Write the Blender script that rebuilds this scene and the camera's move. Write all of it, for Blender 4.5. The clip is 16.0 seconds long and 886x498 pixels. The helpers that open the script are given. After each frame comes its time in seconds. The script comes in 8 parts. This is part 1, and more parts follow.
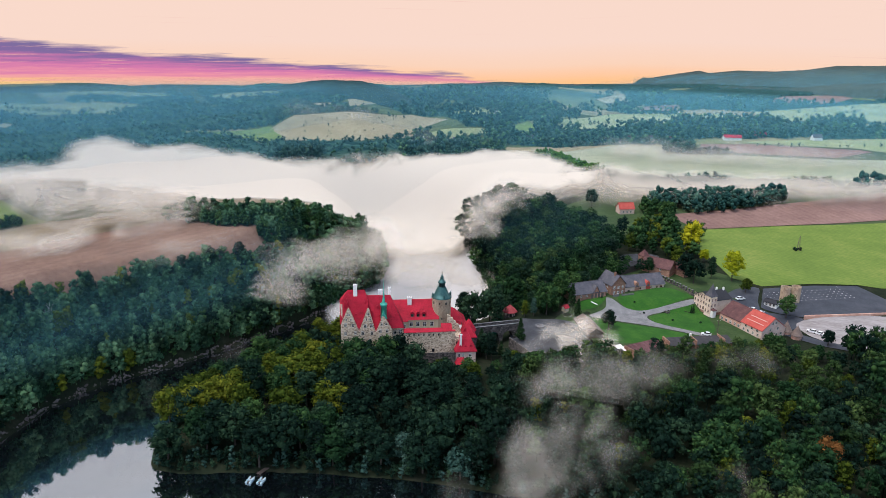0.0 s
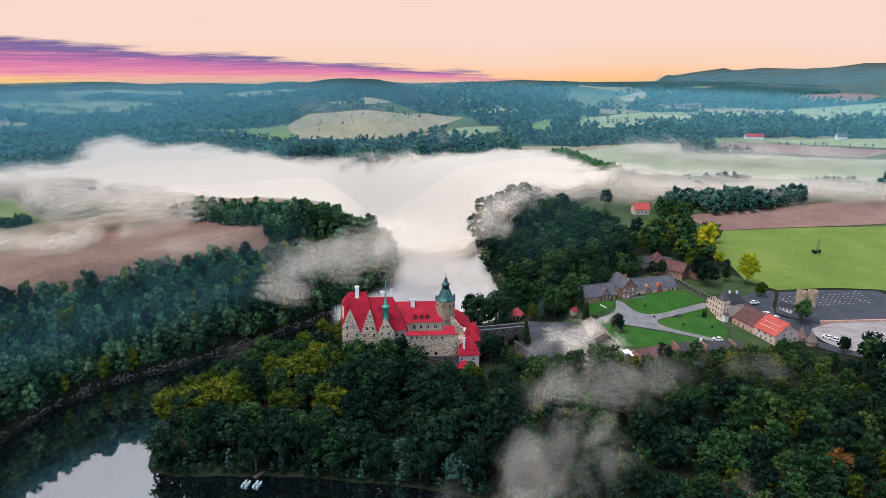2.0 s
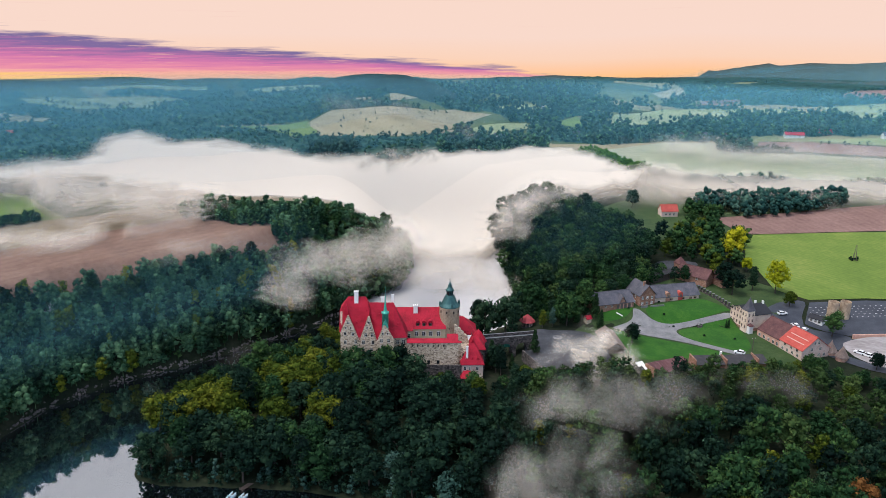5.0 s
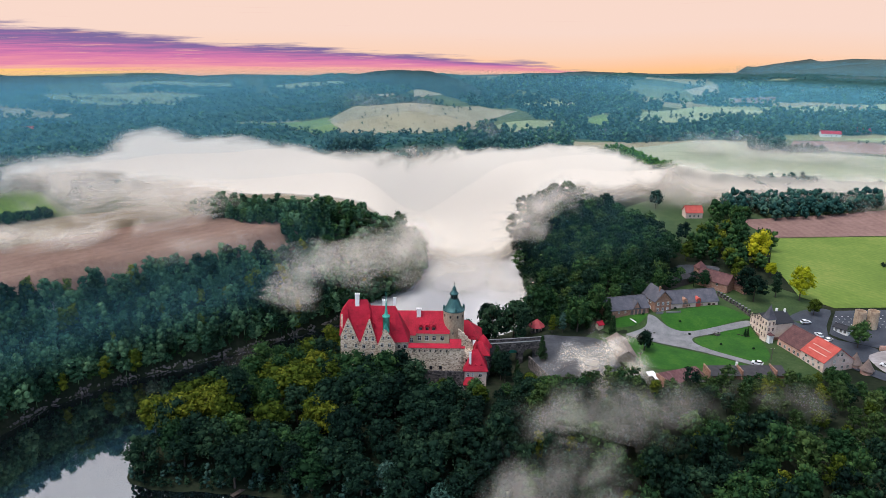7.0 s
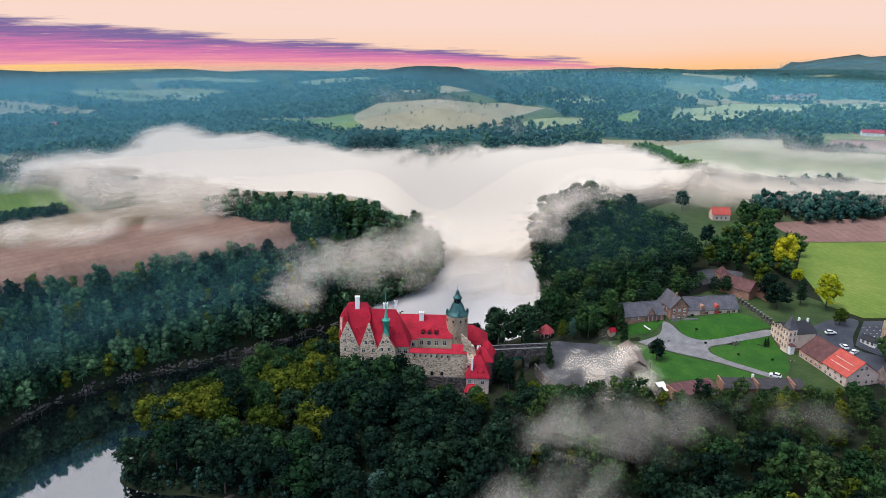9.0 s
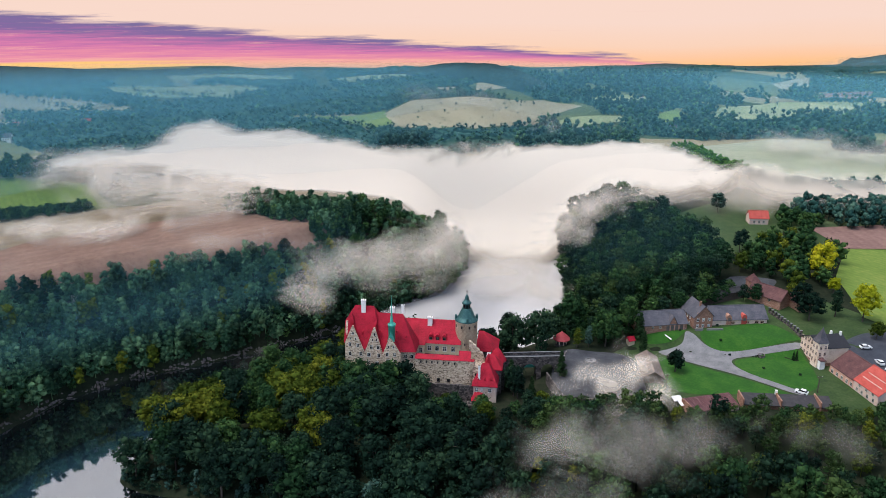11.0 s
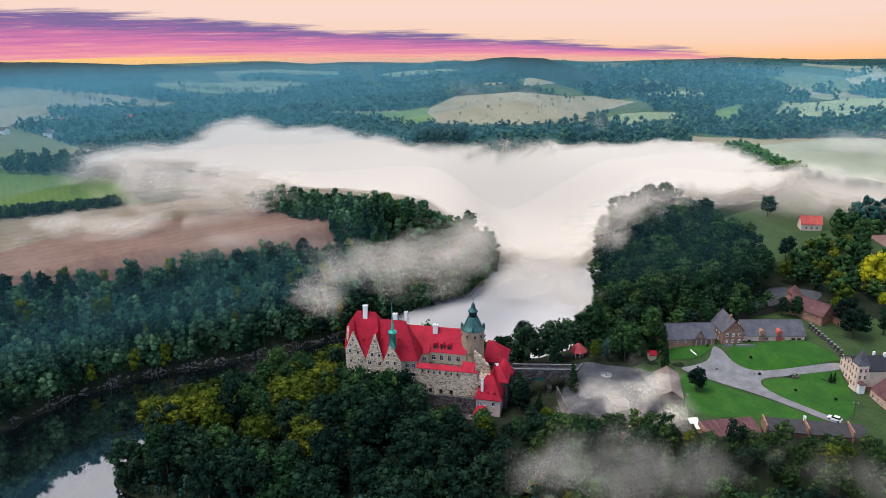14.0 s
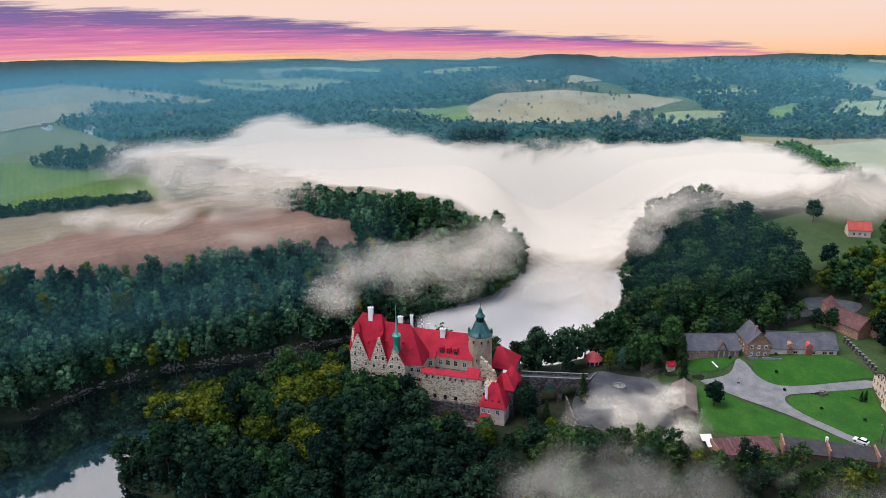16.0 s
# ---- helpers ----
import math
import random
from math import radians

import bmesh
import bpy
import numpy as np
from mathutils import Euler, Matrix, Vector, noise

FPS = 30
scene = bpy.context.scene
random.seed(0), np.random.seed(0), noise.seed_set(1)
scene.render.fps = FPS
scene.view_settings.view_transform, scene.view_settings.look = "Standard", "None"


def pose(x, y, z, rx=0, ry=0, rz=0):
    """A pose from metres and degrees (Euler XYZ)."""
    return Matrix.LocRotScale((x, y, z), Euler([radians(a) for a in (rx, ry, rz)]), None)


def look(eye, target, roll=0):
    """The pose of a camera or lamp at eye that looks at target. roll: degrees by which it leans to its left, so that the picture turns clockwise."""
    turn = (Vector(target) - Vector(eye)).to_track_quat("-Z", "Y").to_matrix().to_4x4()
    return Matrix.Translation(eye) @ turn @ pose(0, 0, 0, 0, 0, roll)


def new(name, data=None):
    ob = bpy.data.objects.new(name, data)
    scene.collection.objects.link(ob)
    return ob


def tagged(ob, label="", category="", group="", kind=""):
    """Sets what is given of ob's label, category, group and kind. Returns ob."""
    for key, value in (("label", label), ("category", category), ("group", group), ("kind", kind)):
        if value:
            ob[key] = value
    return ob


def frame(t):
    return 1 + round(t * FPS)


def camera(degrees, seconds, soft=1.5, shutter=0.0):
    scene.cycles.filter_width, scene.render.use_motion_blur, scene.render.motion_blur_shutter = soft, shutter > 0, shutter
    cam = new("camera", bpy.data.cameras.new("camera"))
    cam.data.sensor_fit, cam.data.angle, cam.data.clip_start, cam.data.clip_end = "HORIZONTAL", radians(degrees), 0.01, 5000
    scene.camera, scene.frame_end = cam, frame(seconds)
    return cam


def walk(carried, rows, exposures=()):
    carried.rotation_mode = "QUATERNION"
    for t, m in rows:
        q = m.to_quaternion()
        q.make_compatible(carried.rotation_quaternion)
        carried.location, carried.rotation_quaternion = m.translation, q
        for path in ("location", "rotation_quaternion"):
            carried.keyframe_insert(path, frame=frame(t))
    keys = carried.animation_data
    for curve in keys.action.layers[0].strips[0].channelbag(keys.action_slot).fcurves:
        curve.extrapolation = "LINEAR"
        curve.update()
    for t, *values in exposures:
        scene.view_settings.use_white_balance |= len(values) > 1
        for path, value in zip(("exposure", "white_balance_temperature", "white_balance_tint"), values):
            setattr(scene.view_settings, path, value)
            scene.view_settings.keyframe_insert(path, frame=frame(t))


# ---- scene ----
cam = camera(60.7, 16.0, soft=0.5)

PATH = [
    (0, (1.125, -12.293, 118.595), (0.666, -10.427, 118.038), 1.4),
    (0.5, (2.844, -11.575, 118.816), (2.372, -9.714, 118.258), 1.3),
    (1, (4.458, -10.578, 118.99), (3.972, -8.721, 118.43), 1.3),
    (1.5, (5.966, -8.369, 119.03), (5.463, -6.516, 118.468), 1.3),
    (2, (7.514, -5.665, 118.988), (6.995, -3.817, 118.424), 1.2),
    (2.5, (8.969, -2.897, 118.899), (8.434, -1.055, 118.333), 1.2),
    (3, (10.199, -0.23, 118.85), (9.649, 1.607, 118.281), 1.2),
    (3.5, (11.637, 2.493, 118.862), (11.069, 4.324, 118.291), 1.2),
    (6, (20.633, 16.903, 118.894), (19.974, 18.699, 118.31), 1.0),
    (6.5, (22.659, 19.851, 119.035), (21.976, 21.636, 118.448), 1.0),
    (7, (24.639, 22.82, 119.168), (23.935, 24.596, 118.578), 0.9),
    (7.5, (26.719, 25.932, 119.272), (25.995, 27.699, 118.678), 0.9),
    (8, (28.948, 29.038, 119.394), (28.202, 30.795, 118.797), 0.8),
    (8.5, (31.134, 32.123, 119.483), (30.363, 33.868, 118.884), 0.8),
    (9, (33.476, 35.341, 119.585), (32.678, 37.072, 118.982), 0.7),
    (11.5, (44.6, 52.087, 120.113), (43.661, 53.741, 119.496), 0.3),
    (12, (46.438, 55.566, 120.15), (45.474, 57.205, 119.53), 0.2),
    (12.5, (48.376, 59.013, 120.177), (47.385, 60.635, 119.554), 0.1),
    (13, (50.353, 62.524, 120.178), (49.337, 64.129, 119.553), 0.0),
    (13.5, (52.37, 66.086, 120.227), (51.33, 67.675, 119.599), -0.1),
    (14, (54.544, 69.78, 120.219), (53.48, 71.352, 119.589), -0.2),
    (14.5, (56.824, 73.694, 120.201), (55.733, 75.247, 119.569), -0.3),
    (15, (59.303, 77.758, 120.151), (58.181, 79.287, 119.517), -0.4),
    (15.5, (61.844, 81.64, 120.07), (60.689, 83.144, 119.434), -0.6),
    (16, (64.72, 84.954, 120.039), (63.531, 86.43, 119.402), -0.7),
]
walk(cam, [(t, look(eye, target, roll)) for t, eye, target, roll in PATH])

# ---------------------------------------------------------------- light
SUN_DIR = Vector((-0.28, -0.30, 0.91)).normalized()
world = bpy.data.worlds.new("world")
scene.world = world
world.use_nodes = True
_n = world.node_tree
_sky = _n.nodes.new("ShaderNodeTexSky")
_sky.sky_type = "NISHITA"
_sky.sun_disc = False
_sky.sun_elevation = math.asin(SUN_DIR.z)
_sky.sun_rotation = math.atan2(SUN_DIR.x, SUN_DIR.y)
_sky.dust_density = 2.0
_n.links.new(_sky.outputs[0], _n.nodes["Background"].inputs[0])
_n.nodes["Background"].inputs[1].default_value = 0.26
sun = new("sun", bpy.data.lights.new("sun", "SUN"))
sun.data.energy, sun.data.angle, sun.data.color = 2.4, radians(32), (0.96, 0.975, 1.0)
sun.rotation_euler = SUN_DIR.to_track_quat("Z", "Y").to_euler()
scene.cycles.transparent_max_bounces = 32

# ---------------------------------------------------------------- plan
WATER = -22.5
# castle frame: u along the south front, v away from it
CO, CA = Vector((-98.0, 242.0, 0)), radians(21.5)
CM = Matrix.Translation(CO) @ Matrix.Rotation(CA, 4, "Z")

# the reservoir and the river arm that bends round the castle hill
LAKE = [(-600, 20), (-330, 60), (-235, 130), (-203, 175), (-204, 203), (-197, 226), (-184, 245), (-169, 270), (-152, 305),
        (-138, 335), (-126, 362), (-133, 390), (-141, 414), (-152, 442), (-170, 458), (-182, 474),
        (-168, 488), (-140, 498), (-117, 490), (-95, 435), (-79, 400), (-66, 362), (-62, 335), (-72, 318),
        (-95, 308), (-118, 290), (-135, 262), (-148, 230), (-152, 200), (-147, 184), (-142, 177), (-132, 177), (-118, 182), (-97, 188),
        (-75, 192), (-49, 195), (-31, 195), (0, 197), (20, 195), (60, 180), (120, 140), (400, 20), (400, -400), (-600, -400)]
_LP = np.array(LAKE, float)


def water_distance(x, y):
    """Distance to the shore, negative over the water (arrays)."""
    x, y = np.asarray(x, float), np.asarray(y, float)
    best, inside = np.full(x.shape, 1e9), np.zeros(x.shape, bool)
    for (ax, ay), (bx, by) in zip(_LP, np.roll(_LP, -1, 0)):
        ex, ey = bx - ax, by - ay
        s = np.clip(((x - ax) * ex + (y - ay) * ey) / (ex * ex + ey * ey), 0, 1)
        best = np.minimum(best, np.hypot(x - ax - s * ex, y - ay - s * ey))
        cross = (ay > y) != (by > y)
        with np.errstate(divide="ignore", invalid="ignore"):
            inside ^= cross & (x < (bx - ax) * (y - ay) / (by - ay) + ax)
    return np.where(inside, -best, best)


AZ = np.array([-25.0, -5.0, 2.0, 8.0, 15.0, 22.0, 28.0, 34.0, 40.0, 47.0, 55.0, 65.0])
RR = np.array([0.0, 250, 330, 400, 480, 530, 570, 610, 650, 700, 760, 830, 920, 1050, 1250, 1700, 3600])
# height of the plateau by distance, for each bearing west of north
PROFILE = np.array([
    [-6, -6, -5, -2, 0, 2, 5, 9, 13, 20, 27, 32, 36, 42, 46, 30, -200],
    [-6, -6, -3, 2, 3, 5, 8, 12, 16, 22, 28, 33, 38, 42, 44, 8, -200],
    [-7.6, -7.6, -2.2, 2, 3.8, 7, 12, 16, 19, 23, 31, 36, 40, 44, 38, -10, -200],
    [-8, -8, -1.7, 2.6, 4.9, 9, 13, 17, 20, 23, 37, 42, 45, 49, 20, -60, -200],
    [-8, -8, -0.1, 5.7, 9.6, 12, 14, 18, 26, 36, 46, 51, 54, 46, 0, -80, -200],
    [-2.4, -7.1, 1.7, 8.6, 13.5, 17, 27, 40, 47, 52, 57, 60, 52, 25, -30, -100, -200],
    [5, -6, 4, 12, 18, 24, 33, 42, 49, 56, 62, 56, 40, 10, -40, -110, -200],
    [11.5, 6, 11.5, 17, 24, 33, 41, 48, 55, 63, 63, 50, 30, 0, -50, -120, -200],
    [18, 18, 19, 22, 34, 40, 46, 53, 62, 69, 60, 45, 25, 0, -50, -120, -200],
    [20.5, 20.5, 21.5, 25.7, 42, 49, 56, 63, 70, 68, 55, 40, 20, 0, -50, -120, -200],
    [22.3, 22.3, 23.4, 33, 52, 60, 67, 75, 72, 62, 50, 35, 20, 0, -50, -120, -200],
    [24, 24, 26, 37, 56, 66, 78, 76, 68, 60, 48, 35, 20, 0, -50, -120, -200]], float)


# how far off the land ends against the sky, by bearing
CREST_AZ = (-25, -5, 0, 4.3, 9.7, 15, 22, 29.5, 38, 50, 65)
CREST_R = (1690, 1690, 1500, 1150, 1022, 920, 830, 765, 693, 610, 530)


def skyline_r(az):
    return np.interp(az, CREST_AZ, CREST_R)


def smooth(e):
    e = np.clip(e, 0, 1)
    return e * e * (3 - 2 * e)


def plateau(x, y):
    az = np.clip(np.degrees(np.arctan2(-x, y + 1e-9)), AZ[0], AZ[-1])
    r = np.hypot(x, y)
    rows = np.array([np.interp(r, RR, row) for row in PROFILE])
    i = np.clip(np.searchsorted(AZ, az) - 1, 0, len(AZ) - 2)
    f = smooth((az - AZ[i]) / (AZ[i + 1] - AZ[i]))
    lo = np.take_along_axis(rows, i[None], 0)[0]
    hi = np.take_along_axis(rows, i[None] + 1, 0)[0]
    h = lo + f * (hi - lo)
    # the castle hill and the farm court
    w = smooth((1.0 - np.hypot((x + 85) / 75, (y - 245) / 75)) * 2.5)
    h = h * (1 - w) + -9.0 * w
    w = smooth((1.0 - np.hypot((x - 25) / 75, (y - 315) / 60)) * 2.5)
    h = h * (1 - w) + np.interp(y - 0.35 * x, [280, 300, 322, 331, 345], [-6, -5.2, -4.8, -0.8, 0.5]) * w
    # low left bank of the river and the fields above it
    w = smooth((-130 - x) / 40) * smooth((420 - y) / 60) * smooth((y - 40) / 60) * smooth((440 - np.hypot(x, y)) / 60)
    h = h * (1 - w) + w * np.interp(np.hypot(x, y), [250, 330, 380, 450], [18, 19.5, 22, 30])
    return h


def ground_z(x, y):
    x, y = np.atleast_1d(np.asarray(x, float)), np.atleast_1d(np.asarray(y, float))
    d = water_distance(x, y)
    p = plateau(x, y)
    left = smooth((-148 - x) / 14) * smooth((420 - y) / 80)
    front = smooth((x + 160) / 20) * smooth((300 - y) / 30) * (1 - left)
    wide = 34 - 8 * left + 26 * front + 28 * front * smooth((x + 10) / 40)
    rise = np.where(d > 0, np.clip(d / wide, 0, 1), 0)
    rise = rise ** (0.85 + 0.25 * left + 0.45 * front)
    rise = rise * 0.6 + 0.4 * rise * (2 - rise)
    z = WATER + (p - WATER) * rise + np.where(d > 0, 0.25, np.clip(d, -6, 0) * 0.5)
    return z


def gz(x, y):
    return float(ground_z(x, y)[0])

# ---------------------------------------------------------------- builders


def link_mesh(name, me, parent=None, mats=()):
    ob = new(name, me)
    for m in mats:
        me.materials.append(m)
    if parent:
        ob.parent = parent
    return ob


def part(name, bm, material, parent, label="", smooth_faces=False):
    me = bpy.data.meshes.new(name)
    bmesh.ops.recalc_face_normals(bm, faces=bm.faces)
    bm.to_mesh(me)
    bm.free()
    if smooth_faces:
        me.shade_smooth()
    ob = link_mesh(name, me, parent, [material])
    if label:
        ob["label"] = label
    return ob


def thing(name, label, category, m=None, group="", kind=""):
    ob = new(name)
    ob.empty_display_size = 0.5
    if m is not None:
        ob.matrix_basis = m
    return tagged(ob, label, category, group, kind)


def box(bm, x0, x1, y0, y1, z0, z1, m=None):
    vs = [bm.verts.new((x, y, z)) for z in (z0, z1) for y in (y0, y1) for x in (x0, x1)]
    for f in ((0, 2, 3, 1), (4, 5, 7, 6), (0, 1, 5, 4), (2, 6, 7, 3), (0, 4, 6, 2), (1, 3, 7, 5)):
        bm.faces.new([vs[i] for i in f])
    if m is not None:
        bmesh.ops.transform(bm, matrix=m, verts=vs)
    return vs


def one_box(*a):
    bm = bmesh.new()
    box(bm, *a)
    return bm


def solid(points, faces):
    bm = bmesh.new()
    vs = [bm.verts.new(p) for p in points]
    for f in faces:
        bm.faces.new([vs[i] for i in f])
    return bm


def prism(outline, v0, v1):
    """An upright outline in (u, z), run from v0 to v1."""
    n = len(outline)
    pts = [(u, v0, z) for u, z in outline] + [(u, v1, z) for u, z in outline]
    fs = [tuple(range(n))[::-1], tuple(range(n, 2 * n))] + [(i, (i + 1) % n, n + (i + 1) % n, n + i) for i in range(n)]
    return solid(pts, fs)


def turned(profile, segments=20, x=0.0, y=0.0, phase=0.0):
    """A closed shape turned round the upright axis from (radius, z) pairs."""
    bm = bmesh.new()
    rings = []
    for r, z in profile:
        if r < 1e-4:
            rings.append([bm.verts.new((x, y, z))])
        else:
            rings.append([bm.verts.new((x + r * math.cos(phase + 2 * math.pi * k / segments), y + r * math.sin(phase + 2 * math.pi * k / segments), z))
                          for k in range(segments)])
    for a, b in zip(rings, rings[1:]):
        for k in range(segments):
            j = (k + 1) % segments
            if len(a) == 1 and len(b) == 1:
                continue
            if len(a) == 1:
                bm.faces.new((a[0], b[j], b[k]))
            elif len(b) == 1:
                bm.faces.new((a[k], a[j], b[0]))
            else:
                bm.faces.new((a[k], a[j], b[j], b[k]))
    for ring in (rings[0], rings[-1]):
        if len(ring) > 2:
            bm.faces.new(ring)
    return bm


def hip_roof(u0, u1, v0, v1, z, top, ru0, ru1, rv=None, over=0.35, thick=0.25):
    """A hipped or gabled roof slab: eaves rectangle and a ridge from ru0 to ru1."""
    rv = (v0 + v1) / 2 if rv is None else rv
    lo = [(u0 - over, v0 - over), (u1 + over, v0 - over), (u1 + over, v1 + over), (u0 - over, v1 + over)]
    pts = [(u, v, z - thick) for u, v in lo] + [(u, v, z) for u, v in lo] + [(ru0, rv, top), (ru1, rv, top)]
    return solid(pts, [(3, 2, 1, 0), (0, 1, 5, 4), (1, 2, 6, 5), (2, 3, 7, 6), (3, 0, 4, 7), (4, 5, 9, 8), (5, 6, 9), (6, 7, 8, 9), (7, 4, 8)])


def window(parent, m, w, h, frame_mat, pane_mat, bars=True, sill=None):
    """A window on a wall: m stands at the middle of its foot, y pointing out of the wall."""
    f = 0.09
    bm = bmesh.new()
    rings = []
    for y in (-0.05, 0.09):
        for x0, x1, z0, z1 in ((-w / 2 - f, w / 2 + f, -f, h + f), (-w / 2, w / 2, 0, h)):
            rings.append([bm.verts.new(c) for c in ((x0, y, z0), (x1, y, z0), (x1, y, z1), (x0, y, z1))])
    for k in range(4):
        n = (k + 1) % 4
        for a, b in ((0, 1), (1, 3), (3, 2), (2, 0)):
            bm.faces.new((rings[a][k], rings[a][n], rings[b][n], rings[b][k]))
    bmesh.ops.recalc_face_normals(bm, faces=bm.faces)
    bmesh.ops.transform(bm, matrix=m, verts=bm.verts)
    ob = part("window", bm, frame_mat, parent)
    pieces = [("pane", pane_mat, (-w / 2, w / 2, -0.04, 0.025, 0, h)), ("sill", frame_mat, (-w / 2 - 0.05, w / 2 + 0.05, 0.092, 0.16, -f, 0))]
    if bars:
        pieces += [("mullion", frame_mat, (-0.04, 0.04, 0.026, 0.06, 0, h)), ("transom", frame_mat, (-w / 2, w / 2, 0.026, 0.056, h * 0.62, h * 0.62 + 0.07))]
    for name, mat, size in pieces:
        bm = one_box(*size)
        bmesh.ops.transform(bm, matrix=m, verts=bm.verts)
        part(name, bm, mat, ob)
    return ob


def front(u, v, z):
    """A wall spot that looks towards -v."""
    return Matrix.Translation((u, v, z)) @ Matrix.Rotation(math.pi, 4, "Z")


def side(u, v, z):
    """A wall spot that looks towards +u."""
    return Matrix.Translation((u, v, z)) @ Matrix.Rotation(-math.pi / 2, 4, "Z")


# ---------------------------------------------------------------- materials


def nodes_of(name):
    m = bpy.data.materials.new(name)
    m.use_nodes = True
    return m, m.node_tree.nodes, m.node_tree.links, m.node_tree.nodes["Principled BSDF"]


def ramp(ns, stops):
    r = ns.new("ShaderNodeValToRGB")
    e = r.color_ramp.elements
    while len(e) < len(stops):
        e.new(0.5)
    for k, (p, c) in zip(e, stops):
        k.position, k.color = p, (*c, 1)
    return r


def surface(name, colours, scale=1.0, rough=0.85, bump=0.3, fine=6.0, stretch=(1, 1, 1), metal=0.0, kind="noise", second=0.35, spec=0.3):
    """Colour by two scales of noise (or cells), with fine relief, in metres."""
    m, ns, ln, bs = nodes_of(name)
    tc, mp = ns.new("ShaderNodeTexCoord"), ns.new("ShaderNodeMapping")
    mp.inputs["Scale"].default_value = stretch
    ln.new(tc.outputs["Object"], mp.inputs[0])
    a = ns.new("ShaderNodeTexNoise")
    a.inputs["Scale"].default_value, a.inputs["Detail"].default_value, a.inputs["Roughness"].default_value = scale, 5, 0.65
    if kind == "cells":
        b = ns.new("ShaderNodeTexVoronoi")
        b.inputs["Scale"].default_value = fine
        b_out = b.outputs["Color"]
    else:
        b = ns.new("ShaderNodeTexNoise")
        b.inputs["Scale"].default_value, b.inputs["Detail"].default_value = fine, 4
        b_out = b.outputs[0]
    ln.new(mp.outputs[0], a.inputs[0])
    ln.new(mp.outputs[0], b.inputs[0])
    mix = ns.new("ShaderNodeMix")
    mix.inputs[0].default_value = second
    ln.new(a.outputs[0], mix.inputs[2])
    bw = ns.new("ShaderNodeRGBToBW")
    ln.new(b_out, bw.inputs[0])
    ln.new(bw.outputs[0], mix.inputs[3])
    lo, hi = 0.3, 0.7
    n = len(colours)
    r = ramp(ns, [(lo + (hi - lo) * i / (n - 1), c) for i, c in enumerate(colours)])
    ln.new(mix.outputs[0], r.inputs[0])
    ln.new(r.outputs[0], bs.inputs["Base Color"])
    bs.inputs["Roughness"].default_value, bs.inputs["Metallic"].default_value = rough, metal
    bs.inputs["Specular IOR Level"].default_value = spec
    if bump:
        bp = ns.new("ShaderNodeBump")
        bp.inputs["Strength"].default_value, bp.inputs["Distance"].default_value = bump, 0.15
        ln.new(bw.outputs[0], bp.inputs["Height"])
        ln.new(bp.outputs[0], bs.inputs["Normal"])
    return m


def tiles(name, colours, course=0.45, rough=0.75):
    """Roof tiles: courses and columns as relief, each patch of its own tone."""
    m = surface(name, colours, 0.35, rough, 0.0, 2.5)
    ns, ln, bs = m.node_tree.nodes, m.node_tree.links, m.node_tree.nodes["Principled BSDF"]
    tc = ns.new("ShaderNodeTexCoord")
    w = ns.new("ShaderNodeTexWave")
    w.wave_type, w.bands_direction, w.wave_profile = "BANDS", "Z", "SAW"
    w.inputs["Scale"].default_value = 0.314 / course
    w.inputs["Distortion"].default_value = 0.6
    ln.new(tc.outputs["Object"], w.inputs[0])
    bp = ns.new("ShaderNodeBump")
    bp.inputs["Strength"].default_value, bp.inputs["Distance"].default_value = 0.5, 0.08
    ln.new(w.outputs["Fac"], bp.inputs["Height"])
    ln.new(bp.outputs[0], bs.inputs["Normal"])
    return m


def leaves(name, dark, mid, light):
    """Foliage: each tree of its own tone, each spray a little off it, thin enough to let light through."""
    m, ns, ln, bs = nodes_of(name)
    oi, at, geo = ns.new("ShaderNodeObjectInfo"), ns.new("ShaderNodeAttribute"), ns.new("ShaderNodeNewGeometry")
    at.attribute_name = "tint"
    add = ns.new("ShaderNodeMath")
    add.operation = "ADD"
    ln.new(oi.outputs["Random"], add.inputs[0])
    ln.new(at.outputs["Fac"], add.inputs[1])
    fr = ns.new("ShaderNodeMath")
    fr.operation = "FRACT"
    ln.new(add.outputs[0], fr.inputs[0])
    mx = ns.new("ShaderNodeMix")
    mx.inputs[0].default_value = 0.48
    ln.new(fr.outputs[0], mx.inputs[2])
    ln.new(geo.outputs["Random Per Island"], mx.inputs[3])
    r = ramp(ns, [(0.0, dark), (0.5, mid), (1.0, light)])
    ln.new(mx.outputs[0], r.inputs[0])
    ln.new(r.outputs[0], bs.inputs["Base Color"])
    bs.inputs["Roughness"].default_value, bs.inputs["Specular IOR Level"].default_value = 0.75, 0.05
    tr, ms = ns.new("ShaderNodeBsdfTranslucent"), ns.new("ShaderNodeMixShader")
    ln.new(r.outputs[0], tr.inputs[0])
    ms.inputs[0].default_value = 0.2
    ln.new(bs.outputs[0], ms.inputs[1])
    ln.new(tr.outputs[0], ms.inputs[2])
    ln.new(ms.outputs[0], ns["Material Output"].inputs[0])
    return m


